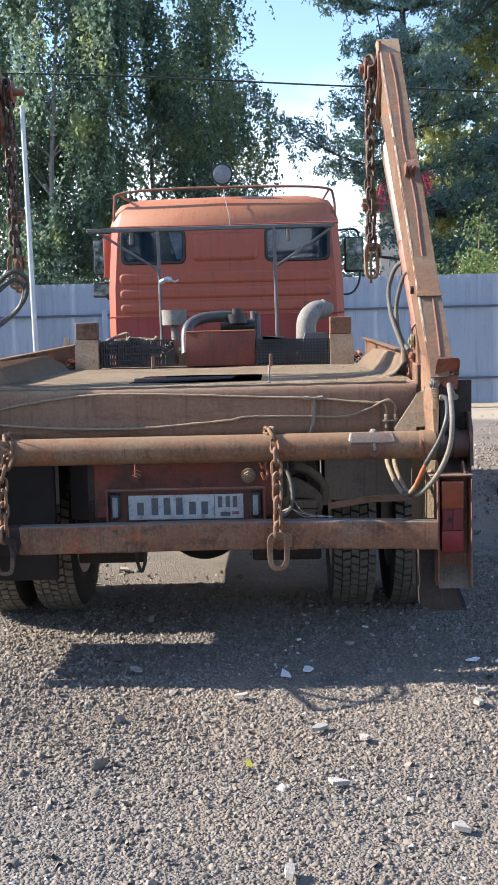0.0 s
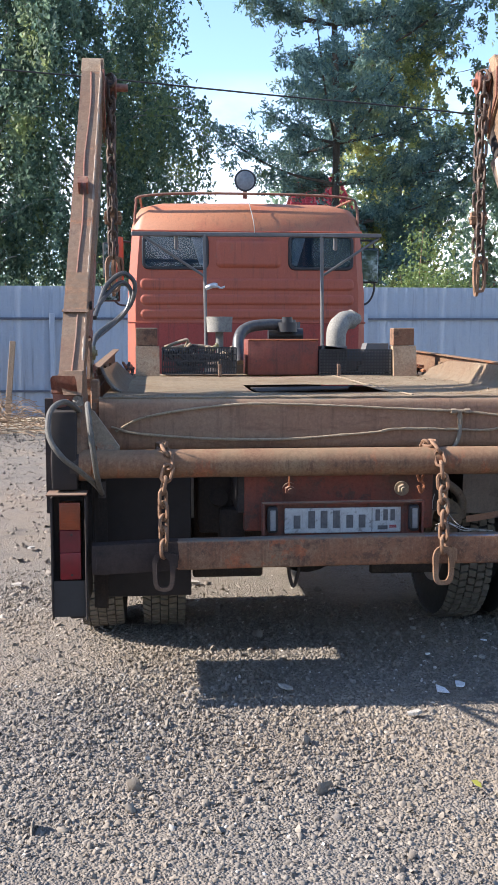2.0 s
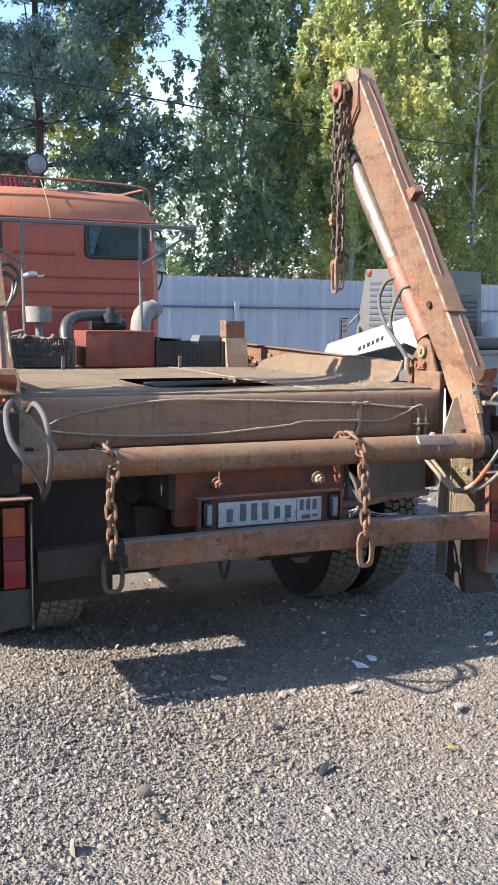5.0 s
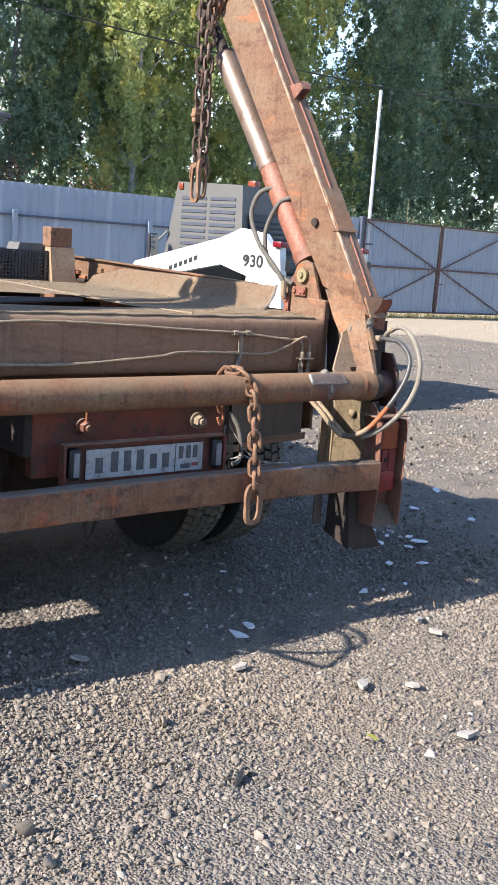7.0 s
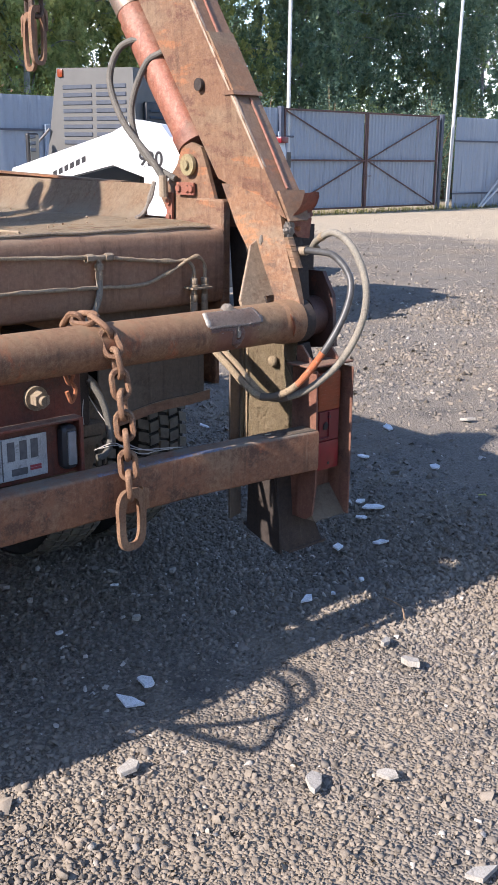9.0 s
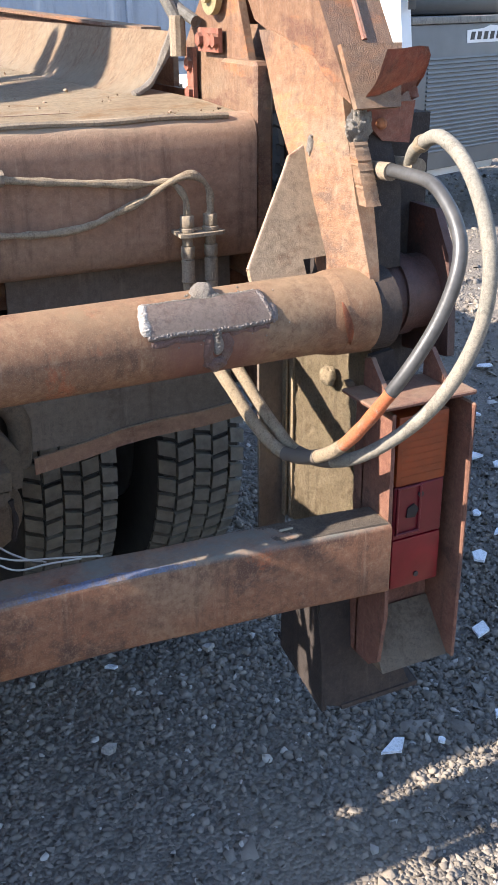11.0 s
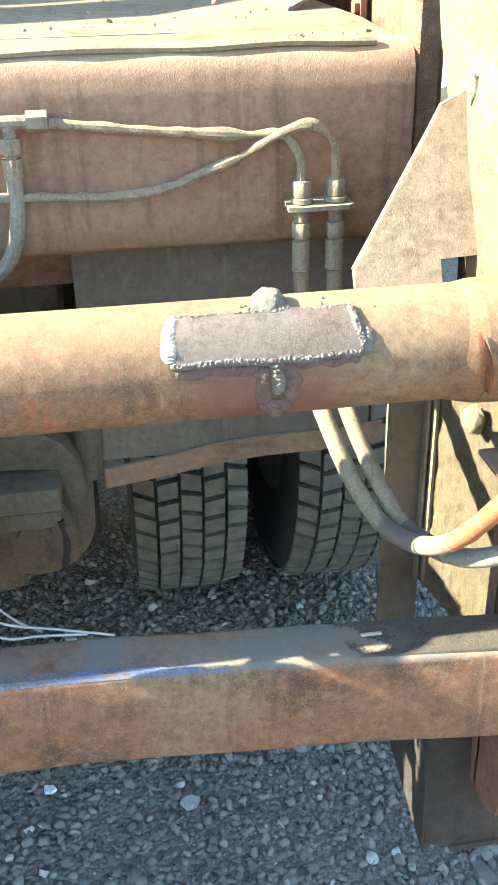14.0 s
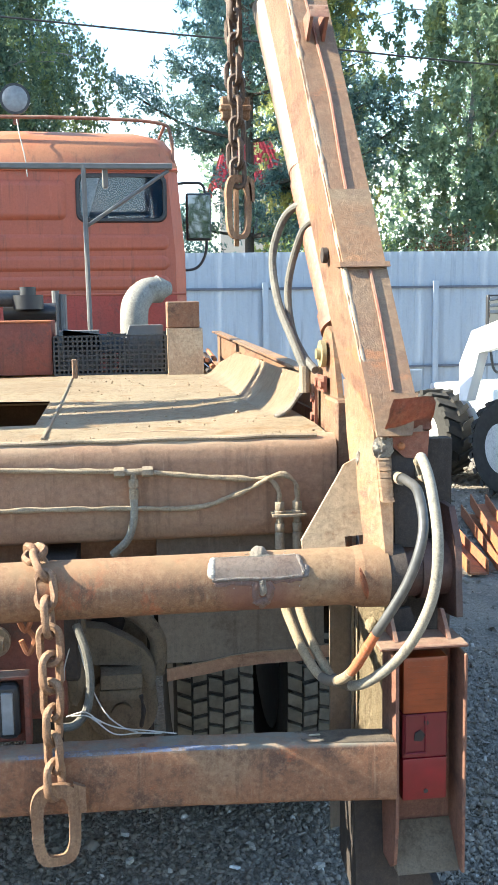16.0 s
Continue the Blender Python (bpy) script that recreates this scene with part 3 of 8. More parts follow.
part("latch", bev(box(B(), 2.66, 2.92, -0.09, -0.065, 0.78, 0.80), 0.003, 1), "gatered", gate)
bm = cyl(B(), (2.70, -0.08, -0.25), (2.70, -0.08, 0.5), 0.012, seg=8)
part("drop_bolt", bm, "gatered", gate)
for gx in (-0.10, 5.62):
    part("gate_post", bev(box(B(), gx - 0.05, gx + 0.05, -0.08, 0.04, -0.3, 2.30), 0.006, 1), "fencesteel", gate)


def lamp_pole(x, y, h, r, lean, label):
    e = thing("street_pole", label, "pole", (x, y, 0))
    bm = cyl(B(), (0, 0, -0.1), (lean, 0, h), r, r * 0.8, 14)
    part("shaft", bm, "galv", e)
    bm = cyl(B(), (lean, 0, h - 0.02), (lean, 0, h + 0.01), r * 0.85, seg=14)
    part("cap", bm, "galv", e)
    return e


lamp_pole(-4.05, 14.5, 5.75, 0.055, -0.06, "tall grey steel pole by the fence")
part("arm_bar", cyl(B(), (-0.06, 0, 5.72), (-0.85, 0, 5.80), 0.02, seg=8), "galv", bpy.data.objects["street_pole"])
lamp_pole(15.26, 14.7, 5.45, 0.05, 0.0, "tall pale steel pole by the gate")
lamp_pole(21.2, 14.7, 5.5, 0.05, 0.14, "tall pale steel pole by the gate")

# cable across the yard behind the fence
cable = part("overhead_cable", tube(B(), [(-40, 17.5, 9.0), (-14, 17, 7.3), (-4.0, 16.6, 6.85), (3.0, 16.5, 6.35), (12, 16.5, 5.9), (30, 17, 6.4), (60, 18, 8.0)], 0.017, 6, 10), "black", None)
tagged(cable, "thin black overhead cable between poles", "cable")

# wooden stake and dry brushwood by the fence
stake = part("timber_stake", bev(box(B(), -0.05, 0.05, -0.03, 0.03, 0, 1.5), 0.006, 1), "wood", None)
stake.matrix_world = pose(-3.55, 14.2, 0.0, -9, 4, 0)
tagged(stake, "weathered timber stake leaning on the fence", "stake")
random.seed(5)
bm = B()
for k in range(420):
    a = random.uniform(0, 6.28)
    cx, cy = random.gauss(-3.8, 0.8), random.gauss(12.6, 0.6)
    L = random.uniform(0.3, 0.9)
    z = max(0.02, 0.45 * math.exp(-((cx + 3.8) ** 2) / 1.2) * random.random())
    dz = random.uniform(-0.1, 0.25)
    tube(bm, [(cx, cy, z), (cx + L * 0.5 * math.cos(a), cy + L * 0.5 * math.sin(a), max(0.02, z + dz)), (cx + L * math.cos(a + 0.3), cy + L * math.sin(a + 0.3), max(0.01, z + dz * 0.4))], 0.006, 4, 3)
tagged(part("brushwood", bm, "strawstick", None), "heap of dry brown brushwood on the gravel", "brushwood", kind="stuff")

# pale braces and a stump of a post beside the gate, with rubble
for k, (z1, x1) in enumerate(((2.62, 25.35), (2.30, 25.60))):
    o = part("brace_pole", cyl(B(), (22.33 + 0.05 * k, 14.50 - 0.06 * k, 0.18), (x1, 14.56 - 0.06 * k, z1), 0.030, seg=10), "galv", None)
    tagged(o, "pale steel pole leaning along the fence", "pole", "leaning poles")
o = part("timber_post", bev(box(B(), 23.78, 23.92, 14.52, 14.60, 0.1, 2.1), 0.01, 1), "wood", None)
tagged(o, "weathered grey timber post by the fence", "post")

# strip of grass under the gate
rng = np.random.default_rng(3)
N = 2600
gx_ = rng.uniform(15.8, 30, N)
gy_ = FY + rng.normal(-0.05, 0.12, N)
hgt = rng.uniform(0.05, 0.2, N)
ang = rng.uniform(0, 6.28, N)
w_ = 0.008
base = np.stack([gx_, gy_, np.full(N, 0.15)], 1)
side = np.stack([np.cos(ang), np.sin(ang), np.zeros(N)], 1) * w_
tipv = base + np.stack([rng.normal(0, 0.05, N), rng.normal(0, 0.05, N), hgt], 1)
tri_v = np.stack([base - side, base + side, tipv], 1).reshape(-1, 3)
tagged(raw("grass", tri_v, np.arange(3 * N).reshape(-1, 3), "grass"), "sparse yellow-green grass along the gate", "grass", kind="stuff")


# ---- compact loader parked beside the truck ----
LO = thing("compact_loader", "white compact loader with grey cab and black tyres", "loader", (4.36, 6.30, 0))
LO.matrix_world = pose(4.36, 6.30, 0.012, 0, 0, 17)
REAR = -0.56  # how far the engine bay reaches back


def lpart(name, bm, mat, label="", parent=None, smooth=35):
    return part(name, bm, mat, parent or LO, label, smooth)


lpart("hull", bev(box(B(), -0.52, 0.52, -1.15 + REAR, 1.05, 0.28, 0.85), 0.03, 2), "white", "white loader hull")
# rear engine hood with louvred door
rear = lpart("engine_door", bev(box(B(), -0.70, 0.70, -1.27 + REAR, -1.12 + REAR, 0.36, 1.29), 0.02, 2), "grey", "dark grey engine door with louvres")
for k in range(22):
    z = 0.48 + 0.028 * k
    bm = B()
    prism(bm, [(-0.52, -1.272 + REAR, z), (0.55, -1.272 + REAR, z), (0.55, -1.284 + REAR, z + 0.006), (-0.52, -1.284 + REAR, z + 0.006)], (0, 0.004, 0.012))
    part("louvre", bm, "grey", rear)
lpart("hood_lip", bev(box(B(), -0.72, 0.72, -1.29 + REAR, -0.95 + REAR, 1.29, 1.335), 0.01, 2), "intake", "grey hood lip")
hood = lpart("hood", bev(box(B(), -0.66, 0.66, -1.18 + REAR, -1.12, 1.34, 1.46), 0.03, 2), "black", "black engine hood")
for k in range(5):
    part("hood_slot", bev(box(B(), -0.58, 0.58, -1.15 + REAR + 0.08 * k, -1.11 + REAR + 0.08 * k, 1.46, 1.466), 0.002, 1), "greyplastic", hood)
# maker's badge, letters left as a plain shape
bm = B()
prism(bm, [(-0.10, -1.2745 + REAR, 1.165), (0.40, -1.2745 + REAR, 1.165), (0.43, -1.2745 + REAR, 1.215), (0.40, -1.2745 + REAR, 1.255), (0.16, -1.2745 + REAR, 1.275), (0.08, -1.2745 + REAR, 1.255), (-0.11, -1.2745 + REAR, 1.245)], (0, 0.003, 0))
badge = part("badge", bm, "white", rear, "white badge shape")
bm = B()
for k in range(6):
    xx = -0.07 + 0.075 * k
    prism(bm, [(xx, -1.277 + REAR, 1.185), (xx + 0.045, -1.277 + REAR, 1.185), (xx + 0.055, -1.277 + REAR, 1.235), (xx + 0.01, -1.277 + REAR, 1.235)], (0, 0.002, 0))
part("badge_mark", bm, "black", rear)
# towers, lift arms, lights on both sides
for s in (-1, 1):
    bm = B()
    prism(bm, [(s * 0.74, y + REAR, z) for y, z in ((-1.32, 0.33), (-1.34, 0.9), (-1.26, 1.60), (-1.02, 1.64), (-0.9, 1.45), (-0.86, 0.9), (-1.0, 0.33))], (s * 0.10, 0, 0))
    tw = lpart("tower", bev(bm, 0.015, 2), "white", "white lift arm tower")
    bm = bev(box(B(), s * 0.79 - 0.035, s * 0.79 + 0.035, -1.335 + REAR, -1.325 + REAR, 1.38, 1.52), 0.02, 3)
    part("tower_slot", bm, "black", tw)
    bm = bev(box(B(), s * 0.79 - 0.09, s * 0.79 + 0.05, -1.30 + REAR, -1.20 + REAR, 1.60, 1.655), 0.012, 2)
    part("rear_light", bm, "redlens", tw, "red rear light")
    bm = B()
    prism(bm, [(s * 0.72, y, z) for y, z in ((-1.16 + REAR, 1.22), (-1.22 + REAR, 1.52), (-1.05 + REAR, 1.72), (-0.78 + REAR, 1.76), (-0.55 + REAR, 1.66), (0.02, 1.36), (0.18, 1.08), (0.18, 0.76), (0.08, 0.76), (-0.08, 1.18), (-0.55 + REAR, 1.40), (-0.9 + REAR, 1.30))], (s * 0.10, 0, 0))
    la = lpart("loader_arm", bev(bm, 0.02, 3), "white", "white loader arm with dark lettering bars")
    if s < 0:
        bm = B()
        # number on the arm, and the maker's mark as bars
        cu = bpy.data.curves.new("number", "FONT")
        cu.body, cu.size, cu.extrude, cu.offset = "930", 0.16, 0.001, 0.004
        tmp = new("tmp_number", cu)
        dg = bpy.context.evaluated_depsgraph_get()
        me = bpy.data.meshes.new_from_object(tmp.evaluated_get(dg))
        bpy.data.objects.remove(tmp)
        me.materials.clear()
        me.materials.append(M["black"])
        o = new("number", me)
        o.parent = la
        o.matrix_local = Matrix.Translation((-0.8435, -1.40, 1.40)) @ Matrix.Rotation(radians(-90), 4, "Z") @ Matrix.Rotation(radians(90), 4, "X")
        for k in range(6):
            yy = -0.82 + 0.065 * k
            zz = 1.425 - 0.024 * k
            prism(bm, [(-0.8205, yy, zz), (-0.8205, yy + 0.045, zz - 0.017), (-0.8205, yy + 0.045, zz + 0.03), (-0.8205, yy, zz + 0.05)], (-0.002, 0, 0))
        part("lettering", bm, "black", la)
# cab
cabg = lpart("loader_cab", B() and bev(prism(B(), [(-0.50, y, z) for y, z in ((-1.15, 1.15), (-1.09, 2.19), (-0.25, 2.21), (-0.03, 1.05), (-0.03, 0.85), (-1.15, 0.85))], (1.0, 0, 0)), 0.03, 2), "cabgrey", "grey loader cab")
for s in (-1, 1):
    for c in range(2):
        for k in range(9):
            y0 = -1.02 + 0.375 * c
            z = 1.50 + 0.066 * k
            bm = bev(box(B(), *sorted((s * 0.497, s * 0.508)), y0, y0 + 0.33, z, z + 0.036), 0.006, 1)
            part("screen_slot", bm, "slot", cabg)
bm = bev(box(B(), -0.40, 0.40, -1.155, -1.115, 1.40, 1.92), 0.02, 2)
part("rear_screen", bm, "black", cabg)
for k in range(8):
    part("screen_bar", bev(box(B(), -0.36, 0.36, -1.165, -1.15, 1.45 + 0.055 * k, 1.472 + 0.055 * k), 0.004, 1), "cabdark", cabg)
for xx in (-0.47, 0.1):
    bm = bev(box(B(), xx - 0.05, xx + 0.05, -0.33 if xx < 0 else -0.85, -0.27 if xx < 0 else -0.75, 2.19 if xx > 0 else 2.13, 2.28 if xx > 0 else 2.20), 0.015, 2)
    part("beacon", bm, "amber", cabg, "amber beacon")
bm = tube(B(), [(-0.53, -0.18, 1.30), (-0.60, -0.14, 1.20), (-0.62, -0.12, 1.05)], 0.012, 8, 6)
lpart("mirror_stalk", bm, "galv")
bm = bev(box(B(), -0.78, -0.64, -0.14, -0.10, 1.36, 1.66), 0.05, 4)
mi = lpart("loader_mirror", bm, "black", "oval loader mirror")
part("mirror_glass", bev(box(B(), -0.768, -0.652, -0.148, -0.142, 1.375, 1.645), 0.045, 4), "mirrorpale", mi)
bm = tube(B(), [(-0.71, -0.12, 1.38), (-0.66, -0.14, 1.2), (-0.55, -0.2, 1.05)], 0.014, 8, 6)
lpart("mirror_stalk", bm, "galv")
bm = tube(B(), [(-0.52, -0.08, 1.0), (-0.62, -0.02, 1.05), (-0.62, 0.0, 1.45), (-0.52, -0.16, 1.7)], 0.012, 8, 6)
lpart("grab_rail", bm, "greyplastic")


def loader_wheel_meshes():
    prof = [(0.21, -0.12), (0.30, -0.14), (0.36, -0.135), (0.385, -0.11), (0.388, 0.11), (0.36, 0.135), (0.30, 0.14), (0.21, 0.12)]
    bm = B()
    rings = [[bm.verts.new((x, r * math.cos(a), r * math.sin(a))) for r, x in prof] for a in (2 * math.pi * k / 40 for k in range(40))]
    for i in range(40):
        a, c = rings[i], rings[(i + 1) % 40]
        for k in range(7):
            bm.faces.new((a[k], a[k + 1], c[k + 1], c[k]))
    ty = mesh_of("tyre", bm, "rubber", 40)
    bm = B()
    for k in range(18):
        for sgn in (-1, 1):
            a0 = 2 * math.pi * (k + 0.5 * (sgn > 0)) / 18
            vs = []
            for rad in (0.375, 0.418):
                for x, a in ((sgn * 0.004, a0), (sgn * 0.142, a0 - 0.19), (sgn * 0.142, a0 - 0.06), (sgn * 0.004, a0 + 0.13)):
                    rr = rad - 0.012 * (abs(x) > 0.1)
                    vs.append(bm.verts.new((x, rr * math.cos(a), rr * math.sin(a))))
            for f in ((4, 5, 6, 7), (0, 1, 5, 4), (1, 2, 6, 5), (2, 3, 7, 6), (3, 0, 4, 7)):
                bm.faces.new([vs[q] for q in f])
    tr = mesh_of("lugs", bm, "rubber", 30)
    bm = B()
    cyl(bm, (-0.09, 0, 0), (-0.07, 0, 0), 0.22, seg=28)
    cyl(bm, (-0.12, 0, 0), (-0.09, 0, 0), 0.225, 0.205, seg=28)
    cyl(bm, (-0.11, 0, 0), (-0.06, 0, 0), 0.09, seg=16)
    cyl(bm, (-0.07, 0, 0), (0.1, 0, 0), 0.2, seg=20)
    ri = mesh_of("rim", bm, "rimwhite", 40)
    return ty, tr, ri


LT, LL, LR = loader_wheel_meshes()
for s in (-1, 1):
    for y in (-0.42, 0.66):
        e = new("loader_wheel")
        e.parent = LO
        e.matrix_local = pose(s * 0.72, y, 0.41, 20 * y, 0, 0 if s < 0 else 180)
        tagged(e, "lugged black tyre on a white rim")
        for nm, me in (("tyre", LT), ("lug_ring", LL), ("rim", LR)):
            o = new(nm, me)
            o.parent = e
            if nm == "lug_ring":
                tagged(o, kind="stuff")
lpart("fender_bar", bev(box(B(), -0.92, -0.60, 1.05, 1.09, 0.72, 0.98), 0.01, 1), "fence", "")
# bucket lying on the ground behind the loader
bk = thing("loader_bucket", "dark blue steel bucket standing on the gravel", "bucket", (8.06, 7.45, 0))
bk.matrix_world = pose(8.06, 7.45, 0, 0, 0, 23)
bm = B()
prism(bm, [(-0.5, y, z) for y, z in ((-0.25, 0.0), (-0.30, 0.30), (-0.25, 0.52), (0.25, 0.52), (0.35, 0.0))], (1.0, 0, 0))
part("shell", bev(bm, 0.015, 2), "bucketblue", bk)
bm = B()
box(bm, -0.47, -0.43, -0.34, -0.28, 0.03, 0.5)
box(bm, -0.10, -0.06, -0.34, -0.28, 0.03, 0.5)
box(bm, -0.47, -0.06, -0.34, -0.29, 0.46, 0.5)
box(bm, -0.47, -0.06, -0.34, -0.29, 0.0, 0.04)
part("back_frame", bm, "dusty", bk, "pale rusty mounting frame")

# rusty steel profiles and pipes on the ground by the loader
for k, (x, y, L, rot, z) in enumerate(((2.86, 3.5, 1.6, 58, 0.0), (2.88, 3.55, 1.5, 56, 0.09), (2.66, 3.45, 1.3, 62, 0.0))):
    bm = B()
    box(bm, 0, L, -0.06, 0.06, 0.0, 0.008)
    box(bm, 0, L, -0.06, -0.052, 0.0, 0.085)
    box(bm, 0, L, 0.052, 0.06, 0.0, 0.085)
    o = part("steel_channel", bm, "rustbright", None)
    o.matrix_world = pose(x, y, z + 0.012, 0, 0, rot + 20)
    tagged(o, "rusty steel channel lying on the gravel", "channel", "steel channels on the ground")
for k in range(4):
    o = part("steel_pipe", cyl(B(), (0, 0, 0), (2.6, 0, 0), 0.028, seg=12), "dark", None)
    o.matrix_world = pose(2.45 + 0.09 * k, 4.6 + 0.05 * k, 0.035, 0, 0, 74)
    tagged(o, "dark steel pipe lying on the gravel", "pipe", "pipes on the ground")


# ---- trees behind the fence ----
def quads(centres, dirs, length, width, rng, lean_=0.0):
    """Small pointed leaf blades round given points, turned somewhat to the sunny side."""
    n_ = len(centres)
    d = dirs / np.linalg.norm(dirs, axis=1, keepdims=True)
    r = rng.normal(size=(n_, 3)) * 0.7 + np.array([0.8 * lean_, 0.75 * lean_, -0.25 * lean_])
    s_ = np.cross(d, r)
    s_ /= np.linalg.norm(s_, axis=1, keepdims=True) + 1e-9
    L, W = length[:, None], width[:, None]
    v = np.stack([centres - d * L * 0.4 + s_ * W * 0.6, centres + d * L * 0.6, centres - d * L * 0.4 - s_ * W * 0.6], 1)
    return v.reshape(-1, 3), np.arange(3 * n_).reshape(-1, 3)


def birch(x, y, h, spread, leaves, mat, seed, lean=0.0, low=0.18, base=0.0):
    rng = np.random.default_rng(seed)
    random.seed(seed)
    tufted = mat != "birchdark"
    tree = thing("birch_tree", "tall birch with hanging twigs and fluttering leaves behind the fence", "tree", (x, y, base), "birches behind the fence")
    bm = B()
    top = Vector((lean, 0.2 * rng.normal(), h))
    trunk = spline([(0, 0, -0.3), (lean * 0.25 + 0.15 * rng.normal(), 0.1, h * 0.3), (lean * 0.6 + 0.2 * rng.normal(), 0, h * 0.65), top], 6)
    tube(bm, trunk, [max(0.015, (0.0055 * h) * (1 - i / len(trunk))) for i in range(len(trunk))], 8, curve=False)
    cen, dr = [], []
    nb = int(16 + h * 2.6)
    for k in range(nb):
        f = low + (0.97 - low) * (k + rng.random()) / nb
        p0 = trunk[min(int(f * (len(trunk) - 1)), len(trunk) - 1)]
        a = rng.random() * 6.28
        reach = spread * (0.45 + 0.65 * rng.random()) * (1 - 0.75 * max(0, f - 0.45)) * (0.55 + 0.45 * min(1, (f - low + 0.08) / 0.2))
        up = reach * (0.35 + 0.4 * rng.random())
        p1 = p0 + Vector((math.cos(a) * reach * 0.55, math.sin(a) * reach * 0.55, up * 0.8))
        p2 = p0 + Vector((math.cos(a) * reach, math.sin(a) * reach, up * 0.75))
        br = spline([p0, p1, p2], 5)
        tube(bm, br, [0.022 * (1 - 0.8 * i / len(br)) * (h / 14) for i in range(len(br))], 5, curve=False)
        # hanging strings of leaves
        for q in range(int(6 + reach * 7)):
            t = 0.3 + 0.7 * rng.random()
            s0 = np.array(br[min(int(t * (len(br) - 1)), len(br) - 1)]) + rng.normal(size=3) * 0.16 * reach / 2
            ln = (0.4 + 1.6 * rng.random() ** 1.3) * (0.6 + h / 20)
            m_ = int(22 + ln * 80) // 14 * 14
            u = rng.random(m_)
            if tufted:
                u = np.repeat(rng.random(m_ // 14 + 1), 14)[:m_] + rng.normal(size=m_) * 0.03
            sway = rng.normal(size=2) * 0.18
            pts = s0 + np.stack([sway[0] * u * ln, sway[1] * u * ln, -u * ln + 0.12], 1) + rng.normal(size=(m_, 3)) * 0.06
            cen.append(pts)
    cen = np.concatenate(cen)
    if len(cen) > leaves and tufted:
        tufts = rng.choice(len(cen) // 14, leaves // 14, replace=False)
        cen = cen[(tufts[:, None] * 14 + np.arange(14)).ravel()]
    elif len(cen) > leaves:
        cen = cen[rng.choice(len(cen), leaves, replace=False)]
    dr = rng.normal(size=cen.shape) * 0.6 + np.array([0, 0, -0.7])
    cen = cen[cen[:, 2] > 1.2]
    dr = dr[: len(cen)]
    part("trunk", bm, "birchbark", tree, "white birch trunk")
    v, f = quads(cen, dr, rng.uniform(0.085, 0.14, len(cen)) * (1.2 if tufted else 1), rng.uniform(0.05, 0.082, len(cen)) * (1.2 if tufted else 1), rng, 1.1)
    raw("crown", v, f, mat, tree, "drooping green crown")
    return tree


def pine(x, y, h, spread, seed, leaves=26000, bare=0.3):
    rng = np.random.default_rng(seed)
    tree = thing("pine_tree", "tall dark pine with layered open branches behind the fence", "tree", (x, y, 0), "pines behind the fence")
    bm = B()
    trunk = spline([(0, 0, -0.3), (0.1, 0, h * 0.4), (-0.05, 0.1, h * 0.75), (0.05, 0, h)], 6)
    tube(bm, trunk, [max(0.03, 0.14 * (1 - 0.85 * i / len(trunk))) for i in range(len(trunk))], 9, curve=False)
    cen, dr = [], []
    nb = 88
    for k in range(nb):
        f = bare + (1 - bare) * (k + rng.random()) / nb
        p0 = trunk[min(int(f * (len(trunk) - 1)), len(trunk) - 1)]
        a = rng.random() * 6.28
        reach = spread * (0.35 + 0.85 * rng.random()) * (1.0 - 0.45 * max(0, (f - 0.35)))
        rise = reach * rng.uniform(0.02, 0.55)
        br = spline([p0, p0 + Vector((math.cos(a) * reach * 0.5, math.sin(a) * reach * 0.5, rise * 0.3)), p0 + Vector((math.cos(a) * reach, math.sin(a) * reach, rise))], 6)
        tube(bm, br, [0.05 * (1 - 0.75 * i / len(br)) for i in range(len(br))], 5, curve=False)
        for q in range(int(14 + reach * 16)):
            t = 0.40 + 0.60 * rng.random()
            c0 = np.array(br[min(int(t * (len(br) - 1)), len(br) - 1)]) + rng.normal(size=3) * np.array([0.30, 0.30, 0.17]) * (0.4 + reach / 4)
            m_ = 52
            d = rng.normal(size=(m_, 3)) + np.array([math.cos(a) * 0.5, math.sin(a) * 0.5, 0.45])
            d /= np.linalg.norm(d, axis=1, keepdims=True)
            cen.append(c0 + rng.normal(size=(m_, 3)) * np.array([0.09, 0.09, 0.075]))
            dr.append(d)
    cen, dr = np.concatenate(cen), np.concatenate(dr)
    if len(cen) > leaves:
        keep = rng.choice(len(cen), leaves, replace=False)
        cen, dr = cen[keep], dr[keep]
    part("trunk", bm, "pinebark", tree, "dark pine trunk")
    v, f = quads(cen, dr, rng.uniform(0.11, 0.20, len(cen)), rng.uniform(0.034, 0.055, len(cen)), rng)
    raw("crown", v, f, "needle", tree, "dark blue-green needles")
    return tree


